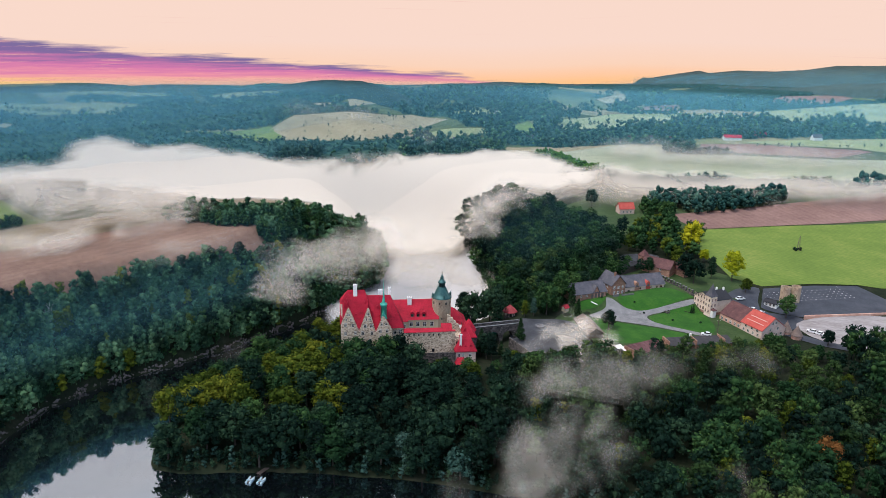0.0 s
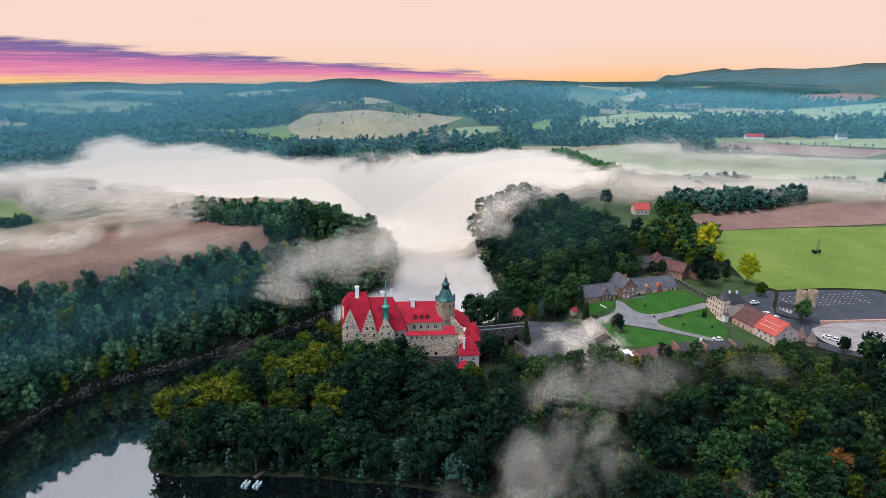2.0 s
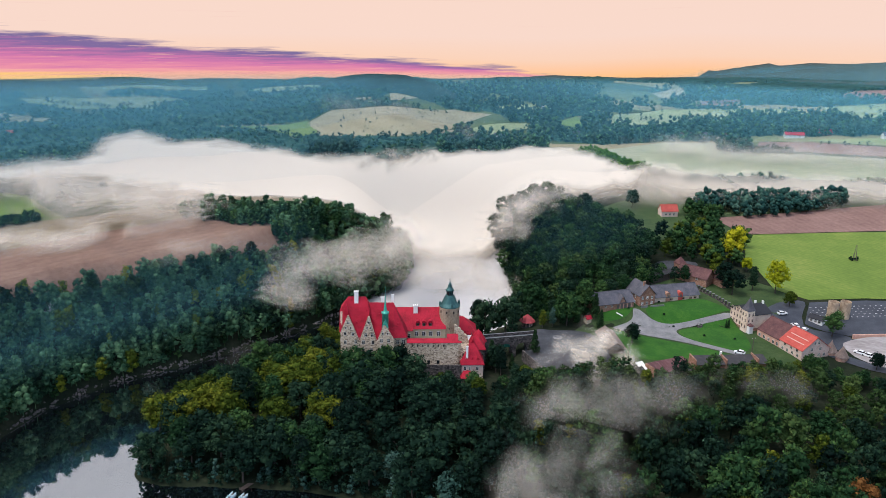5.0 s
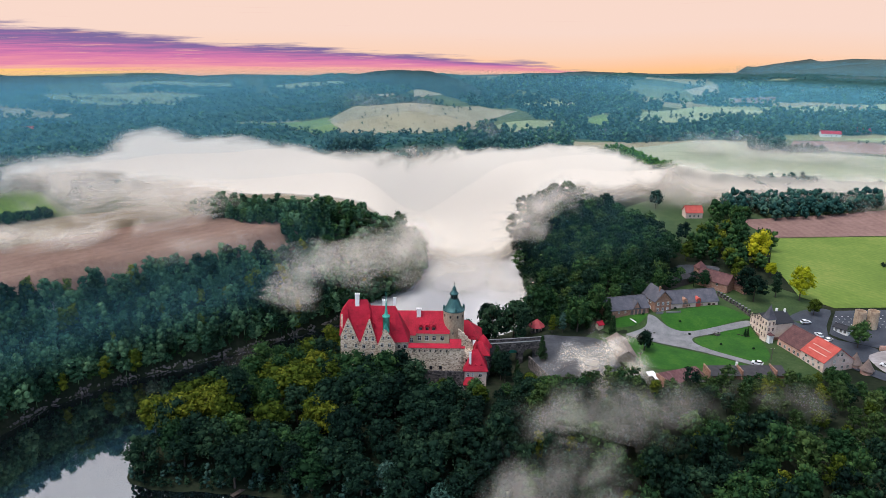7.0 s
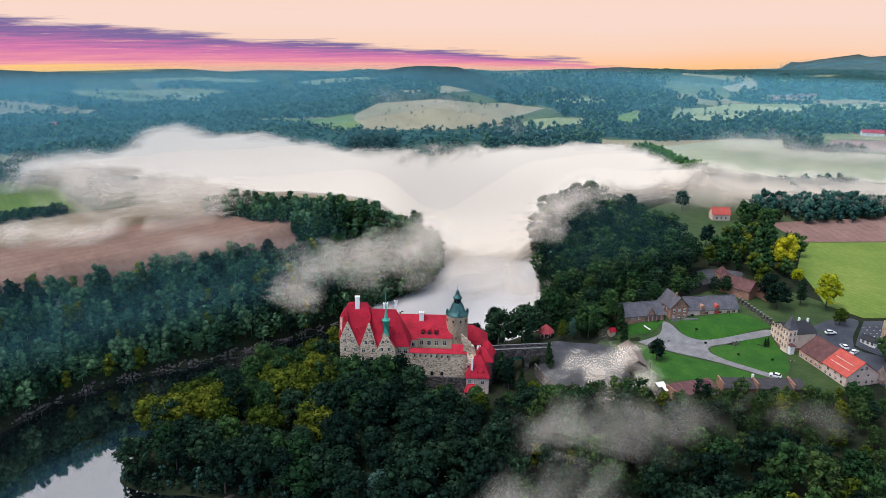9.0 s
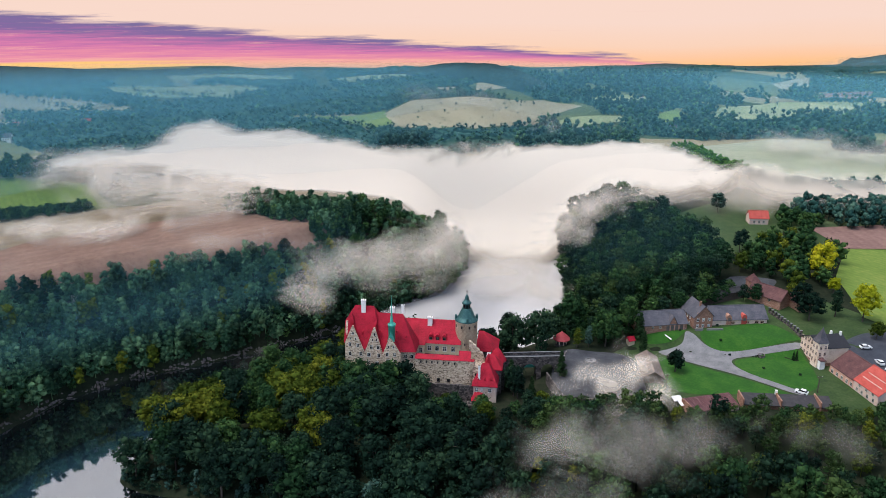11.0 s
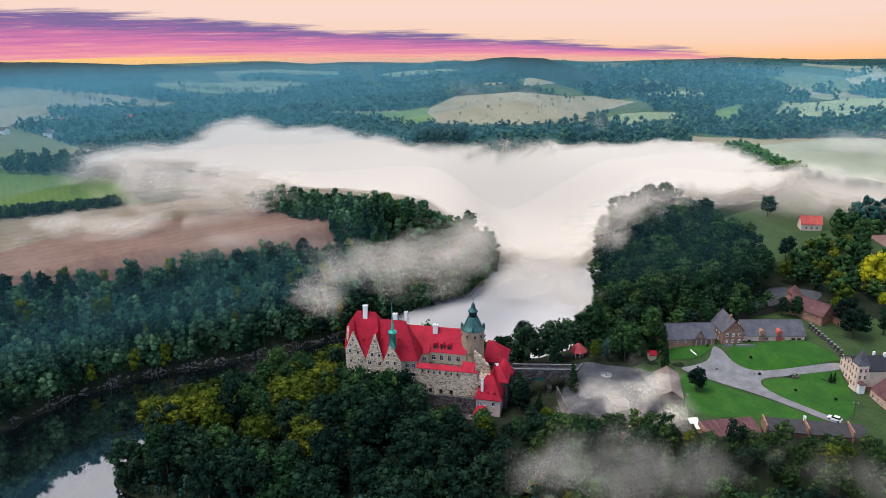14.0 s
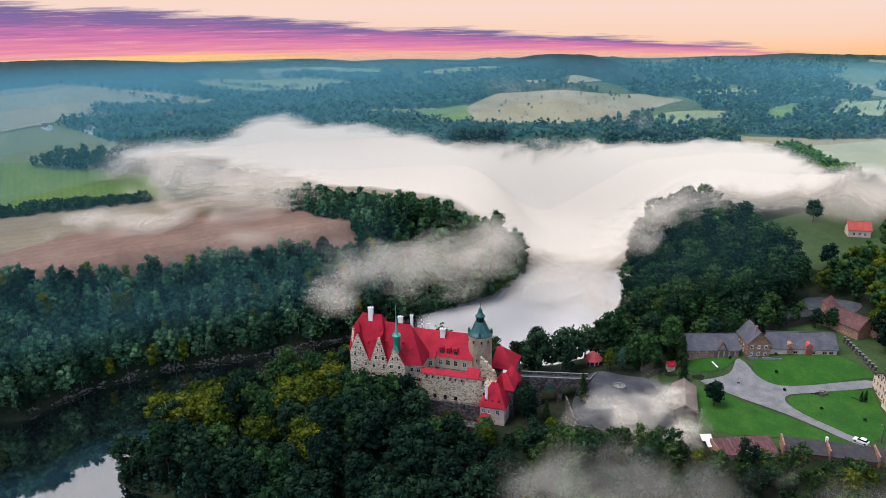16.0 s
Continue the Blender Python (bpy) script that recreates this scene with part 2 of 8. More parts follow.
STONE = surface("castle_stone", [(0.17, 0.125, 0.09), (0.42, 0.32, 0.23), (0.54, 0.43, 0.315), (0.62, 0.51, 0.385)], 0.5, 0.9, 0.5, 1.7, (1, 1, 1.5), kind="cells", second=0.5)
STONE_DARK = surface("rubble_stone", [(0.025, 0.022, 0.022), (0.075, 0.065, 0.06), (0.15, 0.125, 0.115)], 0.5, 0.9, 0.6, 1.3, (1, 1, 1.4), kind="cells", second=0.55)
PLASTER = surface("yellow_plaster", [(0.40, 0.31, 0.20), (0.55, 0.44, 0.29), (0.60, 0.50, 0.35)], 0.4, 0.9, 0.1, 5)
TOWER = surface("tower_plaster", [(0.19, 0.12, 0.085), (0.42, 0.31, 0.21), (0.58, 0.47, 0.34)], 0.3, 0.9, 0.35, 2.2, (1, 1, 0.6))
RED = tiles("crimson_tiles", [(0.17, 0.004, 0.012), (0.36, 0.006, 0.024), (0.46, 0.012, 0.036)])
COPPER = surface("green_copper", [(0.02, 0.06, 0.062), (0.036, 0.10, 0.098), (0.07, 0.165, 0.15)], 0.8, 0.5, 0.15, 5, (1, 1, 0.4), metal=0.35)
COPPER_LIGHT = surface("bright_copper", [(0.03, 0.22, 0.17), (0.06, 0.36, 0.28), (0.10, 0.42, 0.32)], 1.2, 0.5, 0.1, 6, metal=0.2)
FADED = tiles("faded_red_tiles", [(0.22, 0.03, 0.035), (0.34, 0.05, 0.055), (0.42, 0.08, 0.08)])
WHITE = surface("whitewash", [(0.62, 0.60, 0.57), (0.78, 0.76, 0.72), (0.82, 0.80, 0.77)], 1.2, 0.85, 0.1, 6)
GLASS, _a, _b, _g = nodes_of("window_glass")
_g.inputs["Base Color"].default_value, _g.inputs["Roughness"].default_value = (0.012, 0.014, 0.017, 1), 0.12
FRAME_PALE = surface("pale_frame", [(0.5, 0.47, 0.42), (0.6, 0.57, 0.52)], 2, 0.7, 0.05)
FRAME_DARK = surface("dark_frame", [(0.10, 0.08, 0.07), (0.16, 0.13, 0.11)], 2, 0.7, 0.05)
GREY_TILES = tiles("weathered_slates", [(0.04, 0.042, 0.052), (0.08, 0.078, 0.092), (0.14, 0.122, 0.13)])
BROWN_TILES = tiles("old_brown_tiles", [(0.045, 0.022, 0.022), (0.10, 0.042, 0.04), (0.165, 0.075, 0.068)])
ORANGE_TILES = tiles("orange_tiles", [(0.28, 0.042, 0.032), (0.42, 0.07, 0.052), (0.50, 0.12, 0.09)])
PALE_TILES = tiles("bleached_tiles", [(0.10, 0.07, 0.06), (0.17, 0.125, 0.105), (0.24, 0.185, 0.16)])
BRICK = surface("old_brick", [(0.17, 0.085, 0.06), (0.30, 0.15, 0.10), (0.42, 0.27, 0.20)], 0.6, 0.9, 0.3, 4, (1, 1, 2), kind="cells")
PINK = surface("pink_plaster", [(0.38, 0.18, 0.13), (0.55, 0.31, 0.23), (0.66, 0.46, 0.36)], 0.35, 0.9, 0.15, 3, (1, 1, 0.7))
CREAM = surface("cream_plaster", [(0.50, 0.33, 0.25), (0.72, 0.56, 0.43), (0.82, 0.70, 0.57)], 0.35, 0.9, 0.15, 3, (1, 1, 0.7))
PINK_PALE = surface("pale_plaster", [(0.45, 0.30, 0.24), (0.62, 0.46, 0.38), (0.72, 0.58, 0.50)], 0.4, 0.9, 0.15, 3)
WOOD = surface("weathered_wood", [(0.035, 0.028, 0.024), (0.08, 0.06, 0.05), (0.12, 0.09, 0.075)], 1.5, 0.85, 0.3, 8, (4, 1, 1))
RUST = surface("rusty_sheet", [(0.035, 0.016, 0.018), (0.10, 0.036, 0.038), (0.21, 0.12, 0.125)], 0.7, 0.7, 0.4, 2.0, (3, 0.5, 1))
DARK_ROOF = surface("tarred_roof", [(0.02, 0.02, 0.022), (0.04, 0.037, 0.04), (0.065, 0.055, 0.055)], 0.6, 0.8, 0.2, 4)
BLACK_ROOF = surface("black_roof", [(0.012, 0.012, 0.016), (0.025, 0.025, 0.03)], 0.8, 0.6, 0.1, 5)
GRAVEL = surface("pale_gravel", [(0.10, 0.10, 0.10), (0.18, 0.175, 0.175), (0.26, 0.25, 0.245)], 0.25, 0.95, 0.2, 4)
PAVING = surface("dark_paving", [(0.02, 0.022, 0.027), (0.045, 0.047, 0.054), (0.085, 0.085, 0.09)], 0.22, 0.9, 0.3, 2)
ASPHALT = surface("wet_asphalt", [(0.018, 0.022, 0.031), (0.038, 0.043, 0.055), (0.07, 0.074, 0.086)], 0.12, 0.75, 0.1, 3)
BARE = surface("trodden_earth", [(0.14, 0.12, 0.11), (0.27, 0.24, 0.23), (0.40, 0.37, 0.36)], 0.09, 0.95, 0.2, 0.8, (0.6, 1.6, 1))
LAWN = surface("mown_lawn", [(0.010, 0.050, 0.004), (0.019, 0.084, 0.006), (0.045, 0.115, 0.011)], 0.15, 0.95, 0.3, 1.5)
GRASS = surface("rough_grass", [(0.013, 0.032, 0.009), (0.03, 0.058, 0.014), (0.065, 0.085, 0.03)], 0.1, 0.95, 0.4, 1.2)
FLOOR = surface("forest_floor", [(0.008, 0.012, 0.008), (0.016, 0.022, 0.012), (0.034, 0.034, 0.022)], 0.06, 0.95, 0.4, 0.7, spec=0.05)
FAR_LAND = surface("far_country", [(0.05, 0.075, 0.035), (0.11, 0.14, 0.06), (0.19, 0.20, 0.10), (0.27, 0.23, 0.14)], 0.012, 0.95, 0.1, 0.011, (0.5, 1.5, 1), kind="cells", second=0.7, spec=0.05)
BARK = surface("bark", [(0.035, 0.028, 0.022), (0.07, 0.055, 0.045), (0.10, 0.085, 0.07)], 2, 0.9, 0.4, 8, (1, 1, 0.3))
BARK_PALE = surface("pale_bark", [(0.22, 0.20, 0.17), (0.36, 0.33, 0.29), (0.44, 0.41, 0.37)], 2, 0.9, 0.3, 8, (1, 1, 0.3))
CAR_PAINT = surface("white_car_paint", [(0.72, 0.72, 0.72), (0.78, 0.78, 0.78)], 1, 0.25, 0.0, spec=0.6)
RUBBER = surface("rubber", [(0.012, 0.012, 0.012), (0.02, 0.02, 0.02)], 3, 0.8, 0.0)
PLASTIC = surface("boat_plastic", [(0.30, 0.42, 0.46), (0.45, 0.56, 0.60)], 1, 0.35, 0.0)
BARK_SHORE = surface("shore_rock", [(0.05, 0.04, 0.04), (0.10, 0.085, 0.08), (0.16, 0.135, 0.13)], 0.5, 0.9, 0.6, 1.5, kind="cells")

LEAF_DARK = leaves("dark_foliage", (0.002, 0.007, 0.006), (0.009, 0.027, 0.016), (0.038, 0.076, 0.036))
LEAF_MID = leaves("green_foliage", (0.005, 0.018, 0.008), (0.020, 0.056, 0.020), (0.075, 0.14, 0.038))
LEAF_GOLD = leaves("turning_foliage", (0.013, 0.028, 0.005), (0.060, 0.088, 0.01), (0.17, 0.175, 0.018))
LEAF_YELLOW = leaves("yellow_foliage", (0.2, 0.24, 0.01), (0.32, 0.34, 0.014), (0.5, 0.43, 0.024))
LEAF_FRESH = leaves("fresh_foliage", (0.03, 0.09, 0.012), (0.06, 0.15, 0.02), (0.10, 0.20, 0.03))
# lighter bank green, with some haze put into the leaf colour
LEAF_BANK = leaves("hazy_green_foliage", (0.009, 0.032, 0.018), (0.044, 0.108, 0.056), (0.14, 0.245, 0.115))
LEAF_OLIVE = leaves("olive_foliage", (0.007, 0.02, 0.007), (0.033, 0.066, 0.020), (0.10, 0.145, 0.042))
# distant leaves: haze is put into the colour as extra blue and paleness
LEAF_FAR_HAZED = leaves("hazed_far_foliage", (0.006, 0.03, 0.028), (0.024, 0.074, 0.062), (0.09, 0.165, 0.115))
LEAF_RUST = leaves("rusty_foliage", (0.08, 0.035, 0.012), (0.16, 0.065, 0.02), (0.22, 0.10, 0.03))
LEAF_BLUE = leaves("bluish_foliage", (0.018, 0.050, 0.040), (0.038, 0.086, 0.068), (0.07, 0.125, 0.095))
NEEDLES = leaves("needles", (0.010, 0.028, 0.012), (0.018, 0.042, 0.016), (0.03, 0.062, 0.022))


def crop(name, a, b, c, rows=0.0, turn=0.0):
    """A field: drill rows and patches of uneven growth."""
    m = surface(name, [a, b, c], 0.035, 0.95, 0.15, 0.5)
    if rows:
        ns, ln, bs = m.node_tree.nodes, m.node_tree.links, m.node_tree.nodes["Principled BSDF"]
        tc, mp, w = ns.new("ShaderNodeTexCoord"), ns.new("ShaderNodeMapping"), ns.new("ShaderNodeTexWave")
        mp.inputs["Rotation"].default_value[2] = radians(turn)
        w.inputs["Scale"].default_value, w.inputs["Distortion"].default_value, w.inputs["Detail"].default_value = 0.314 / rows, 1.5, 3
        w.inputs["Detail Scale"].default_value = 0.3
        ln.new(tc.outputs["Object"], mp.inputs[0])
        ln.new(mp.outputs[0], w.inputs[0])
        mx = ns.new("ShaderNodeMix")
        mx.data_type = "RGBA"
        mx.blend_type = "MULTIPLY"
        mx.inputs[0].default_value = 0.12
        src = bs.inputs["Base Color"].links[0].from_socket
        ln.new(src, mx.inputs[6])
        r = ramp(ns, [(0.2, (0.55, 0.55, 0.55)), (0.8, (1.25, 1.25, 1.25))])
        ln.new(w.outputs["Fac"], r.inputs[0])
        ln.new(r.outputs[0], mx.inputs[7])
        ln.new(mx.outputs[2], bs.inputs["Base Color"])
    return m


PLOUGHED = crop("ploughed_earth", (0.14, 0.074, 0.050), (0.205, 0.116, 0.080), (0.265, 0.165, 0.118), 5.0, 25)
PLOUGHED_RED = crop("red_earth", (0.13, 0.072, 0.06), (0.20, 0.115, 0.095), (0.27, 0.165, 0.14), 5.0, -30)
MEADOW = crop("green_meadow", (0.078, 0.13, 0.018), (0.12, 0.18, 0.028), (0.19, 0.225, 0.048), 3.0, -62)
PASTURE = crop("pale_pasture", (0.16, 0.21, 0.09), (0.24, 0.27, 0.13), (0.33, 0.33, 0.19), 0, 10)
MEADOW_FAR = crop("far_meadow", (0.10, 0.16, 0.04), (0.14, 0.21, 0.06), (0.19, 0.25, 0.08), 0, 0)
STUBBLE_PALE = crop("bleached_stubble", (0.23, 0.25, 0.16), (0.29, 0.30, 0.20), (0.36, 0.35, 0.25), 6.0, 70)
FALLOW = crop("fallow", (0.16, 0.12, 0.075), (0.22, 0.17, 0.11), (0.28, 0.23, 0.15), 6.0, 30)
STUBBLE = crop("stubble", (0.24, 0.20, 0.11), (0.32, 0.27, 0.16), (0.38, 0.33, 0.21), 0, 40)

WATER_MAT, _n1, _l1, _bs = nodes_of("still_water")
_bs.inputs["Base Color"].default_value = (0.004, 0.006, 0.008, 1)
_bs.inputs["Roughness"].default_value, _bs.inputs["IOR"].default_value = 0.04, 1.33
_gl, _mx = _n1.new("ShaderNodeBsdfGlossy"), _n1.new("ShaderNodeMixShader")
_gl.inputs["Color"].default_value, _gl.inputs["Roughness"].default_value = (0.85, 0.9, 0.95, 1), 0.03
_mx.inputs[0].default_value = 0.55
_nz, _bp, _tc = _n1.new("ShaderNodeTexNoise"), _n1.new("ShaderNodeBump"), _n1.new("ShaderNodeTexCoord")
_nz.inputs["Scale"].default_value, _bp.inputs["Strength"].default_value, _bp.inputs["Distance"].default_value = 0.6, 0.04, 0.1
_l1.new(_tc.outputs["Object"], _nz.inputs[0])
_l1.new(_nz.outputs[0], _bp.inputs["Height"])
for _s in (_bs, _gl):
    _l1.new(_bp.outputs[0], _s.inputs["Normal"])
_l1.new(_bs.outputs[0], _mx.inputs[1])
_l1.new(_gl.outputs[0], _mx.inputs[2])
_l1.new(_mx.outputs[0], _n1["Material Output"].inputs[0])

# ---------------------------------------------------------------- setting


def rounded(poly, steps=4):
    """The outline made smooth through its corners."""
    n, out = len(poly), []
    for i in range(n):
        p0, p1, p2, p3 = (Vector((*poly[(i + k) % n], 0)) for k in (-1, 0, 1, 2))
        for s in range(steps):
            t = s / steps
            q = 0.5 * ((2 * p1) + (p2 - p0) * t + (2 * p0 - 5 * p1 + 4 * p2 - p3) * t * t + (3 * p1 - p0 - 3 * p2 + p3) * t ** 3)
            out.append((q.x, q.y))
    return out


def patch(name, poly, mat, lift=0.08, cell=6.0, label="", soft=False, category="", jag=0.0):
    """A piece of land that lies on the ground."""
    pts = rounded(poly) if soft else poly
    if name == "field":
        FIELD_PLANS.append(pts)
    if jag:
        pts = [(x + jag * noise.noise((x * 0.2, y * 0.2, 1)), y + jag * noise.noise((x * 0.2, y * 0.2, 9))) for x, y in pts]
    bm = bmesh.new()
    bm.faces.new([bm.verts.new((x, y, 0)) for x, y in pts])
    for axis in (0, 1):
        lo, hi = min(p[axis] for p in pts), max(p[axis] for p in pts)
        k = math.floor(lo / cell) + 1
        while k * cell < hi:
            co, no = [0, 0, 0], [0, 0, 0]
            co[axis], no[axis] = k * cell, 1
            bmesh.ops.bisect_plane(bm, geom=bm.verts[:] + bm.edges[:] + bm.faces[:], plane_co=co, plane_no=no)
            k += 1
    zs = ground_z([v.co.x for v in bm.verts], [v.co.y for v in bm.verts])
    for v, z in zip(bm.verts, zs):
        v.co.z = max(z, WATER) + lift
    for f in bm.faces:
        if f.normal.z < 0:
            f.normal_flip()
    me = bpy.data.meshes.new(name)
    bm.normal_update()
    for f in bm.faces:
        if f.normal.z < 0:
            f.normal_flip()
    bm.to_mesh(me)
    bm.free()
    me.shade_smooth()
    return tagged(link_mesh(name, me, None, [mat]), label, category or name.replace("_", " "), kind="structure")


def grid_axis(*runs):
    return np.concatenate([np.arange(a, b, s) for a, b, s in runs])


xs = grid_axis((-3400, -904, 208), (-904, -344, 8), (-344, 184, 4), (184, 704, 8), (704, 3401, 300))
ys = grid_axis((-1500, -60, 240), (-60, 120, 20), (120, 480, 4), (480, 1304, 8), (1304, 2000, 58), (2000, 3500, 220))
GX, GY = np.meshgrid(xs, ys)
GZ = ground_z(GX.ravel(), GY.ravel())
me = bpy.data.meshes.new("ground")
nx = len(xs)
me.from_pydata(list(zip(GX.ravel(), GY.ravel(), GZ)), [], [(j * nx + i, j * nx + i + 1, (j + 1) * nx + i + 1, (j + 1) * nx + i)
                                                          for j in range(len(ys) - 1) for i in range(nx - 1)])
me.shade_smooth()
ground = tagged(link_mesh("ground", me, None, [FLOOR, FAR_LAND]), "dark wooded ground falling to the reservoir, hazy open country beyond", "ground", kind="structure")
OPEN_COUNTRY = [(-30, 520), (10, 496), (46, 462), (60, 440), (300, 470), (900, 900), (900, 2200), (-900, 2200), (-1400, 900), (-1200, 100), (-420, 120), (-300, 165), (-258, 215), (-240, 328), (-240, 400), (-215, 470), (-180, 505), (-80, 530)]
mid = np.array([((xs[i] + xs[i + 1]) / 2, (ys[j] + ys[j + 1]) / 2) for j in range(len(ys) - 1) for i in range(nx - 1)])


def inside_plan(x, y, plan):
    hit, p = np.zeros(x.shape, bool), np.array(plan, float)
    for (ax, ay), (bx, by) in zip(p, np.roll(p, -1, 0)):
        if ay != by:
            hit ^= ((ay > y) != (by > y)) & (x < (bx - ax) * (y - ay) / (by - ay) + ax)
    return hit


me.polygons.foreach_set("material_index", inside_plan(mid[:, 0], mid[:, 1], OPEN_COUNTRY).astype(np.int32))
bm = bmesh.new()
bm.faces.new([bm.verts.new(p) for p in ((-900, -600, WATER), (500, -600, WATER), (500, 640, WATER), (-900, 640, WATER))])
tagged(part("water", bm, WATER_MAT, None), "still dark water of the reservoir reflecting the sky", "water", kind="structure")

# fields
FIELD_PLANS = []
patch("field", [(-228, 182), (-262, 200), (-262, 236), (-247, 265), (-218, 318), (-195, 320), (-170, 324), (-166, 317), (-179, 293.5), (-196, 265.5), (-213, 235.5), (-224, 209), (-225, 181)],
      PLOUGHED, 1.1, 4, "brown ploughed field above the wooded bank", jag=1.0)
patch("field", [(-262, 200), (-330, 150), (-330, 200), (-290, 262), (-240, 325), (-218, 319), (-247, 265.5), (-262, 236)],
      FALLOW, 0.4, 6, "pale misty fallow strip beside the ploughed field")
patch("field", [(-368, 226), (-347, 255), (-336, 262), (-324, 286), (-305, 297), (-280, 284), (-299, 256), (-319, 227), (-332, 209)], MEADOW, 0.3, 4, "green meadow behind a low hedge", jag=1)
patch("field", [(46, 467), (100, 494), (260, 560), (240, 420), (128, 388), (118, 389), (95, 382.5), (70, 371), (56, 378), (44, 420)], MEADOW, 0.3, 6, "bright green meadow with mowing lines")
patch("field", [(27, 497), (105, 547), (260, 640), (260, 562), (168, 528), (100, 495), (46, 468)], PLOUGHED_RED, 0.35, 8, "reddish ploughed field")
patch("field", [(-275, 534), (-275, 576), (-256, 596), (-232, 622), (-203, 682), (-170, 688), (-185, 649), (-189, 616), (-198, 578), (-206, 554), (-235, 535), (-256, 520)], STUBBLE, 0.5, 8,
      "pale stubble field with scattered trees", jag=2)
patch("field", [(-316, 478), (-296, 511), (-278, 540), (-260, 524), (-263, 508), (-278, 505), (-293, 502)], MEADOW_FAR, 0.5, 8, "small green field by the woods")
patch("field", [(-435, 411), (-428, 443), (-410, 479), (-373, 520), (-380, 488), (-373, 476), (-401, 445), (-413, 419)], PASTURE, 0.6, 8, "pale pasture among woods", jag=3)
patch("field", [(-475, 276), (-454, 326), (-442, 351), (-426, 379), (-401, 391), (-402, 372), (-409, 351), (-412, 326), (-401, 313), (-393, 328), (-391, 300), (-387, 282), (-394, 242)], STUBBLE, 0.6, 8,
      "wide pale stubble field", jag=2)
patch("field", [(-440, 483), (-412, 530), (-388, 565), (-379, 555), (-404, 516), (-432, 476)], PASTURE, 0.6, 8, "long pale pasture under the skyline", jag=2)
patch("field", [(-395, 372), (-399, 383), (-393, 404), (-386, 388)], STUBBLE, 0.6, 8, "small tan field by the village")
patch("field", [(-246, 632), (-261, 665), (-251, 692), (-234, 720), (-235, 694), (-241, 656)], STUBBLE, 0.8, 8, "tan clearing under the hill")
patch("field", [(-282, 621), (-267, 640), (-262, 625), (-271, 615)], STUBBLE, 0.8, 8, "small tan clearing in the woods")
patch("field", [(-357, 582), (-351, 625), (-324, 660), (-314, 644), (-330, 620), (-346, 582)], PASTURE, 0.8, 8, "dull pasture on the hill's flank")
patch("field", [(-70, 724), (-66, 762), (-24, 820), (35, 855), (90, 881), (113, 876), (116, 850), (46, 816), (28, 776), (0, 771), (-31, 736)], PASTURE, 0.6, 8, "pale green pasture", jag=3)
patch("field", [(130, 901), (204, 967), (303, 1049), (380, 1108), (306, 876), (251, 852), (221, 881), (184, 858), (151, 824), (133, 855)], PASTURE, 0.6, 8, "pale green pasture below the hills", jag=3)
patch("field", [(-172, 714), (-141, 760), (-124, 760), (-132, 740), (-160, 712)], PASTURE, 0.6, 8, "strip of pale pasture")
patch("field", [(-113, 717), (-100, 738), (-86, 718), (-92, 707), (-107, 702)], MEADOW_FAR, 0.6, 8, "green meadow between the copses")
patch("field", [(-1, 846), (4, 889), (53, 936), (42, 879)], PLOUGHED_RED, 0.8, 8, "reddish field at the wood's edge")
patch("field", [(60, 695), (62, 712), (106, 720), (194, 715), (203, 709), (169, 684), (88, 686)], PLOUGHED_RED, 0.6, 8, "red ploughed field in the distance")
patch("field", [(-13, 686), (29, 696), (31, 674), (88, 678), (168, 679), (247, 687), (234, 632), (82, 606), (-20, 584), (-52, 600), (-58, 640)], STUBBLE_PALE, 0.5, 8, "misty pale pasture")
patch("field", [(97, 727), (163, 749), (275, 778), (249, 695), (204, 713), (195, 720), (107, 724)], PASTURE, 0.6, 8, "pale pasture behind the red field")
patch("field", [(154, 1005), (194, 1096), (267, 1145), (280, 1108), (230, 1003), (176, 984)], PLOUGHED_RED, 0.8, 8, "mauve ploughed field under the hills")
patch("field", [(-46, 938), (-18, 1019), (-2, 915), (-34, 906)], STUBBLE, 0.8, 8, "pale field under the hills")
patch("field", [(-155, 634), (-179, 632), (-167, 655), (-137, 692), (-129, 682)], PASTURE, 0.6, 8, "misty green pasture by the copse")
patch("field", [(-44, 468), (-34, 505), (-12, 530), (28, 508), (44, 470), (24, 440), (-6, 432), (-24, 446)], GRASS, 0.12, 8, "rough grass round the red-roofed house", soft=True)

# the farm court
patch("grass", [(-26, 300), (-20, 322), (-4, 352), (4, 384), (24, 392), (50, 384), (64, 372), (58, 350), (46, 340), (62, 312), (54, 302), (30, 296), (8, 286), (-4, 286), (-14, 298)], GRASS, 0.1, 2.5,
      "rough grass round the farm buildings", category="grass", soft=True)
patch("lawn", [(1, 333), (7, 340), (22.5, 352), (35, 346), (33, 342.5), (15, 329), (6, 327)], LAWN, 0.22, 2, "mown green lawn before the brick barns", soft=True, category="lawn")
patch("lawn", [(16, 321), (19.5, 327), (34, 339.5), (41, 331), (44, 318), (39.5, 310.5), (22.5, 314.5)], LAWN, 0.22, 2, "mown green lawn inside the drive loop", soft=True, category="lawn")
patch("lawn", [(-9.6, 305), (-7, 314), (4, 311.5), (20, 310), (36, 306.5), (27, 302), (3, 290)], LAWN, 0.22, 2, "mown green lawn beside the gravel drive", soft=True, category="lawn")
patch("lawn", [(-17, 323), (-5, 332), (-5.5, 327), (-9, 322.5), (-16, 319)], LAWN, 0.22, 2, "small green lawn by the barn wing", soft=True, category="lawn")
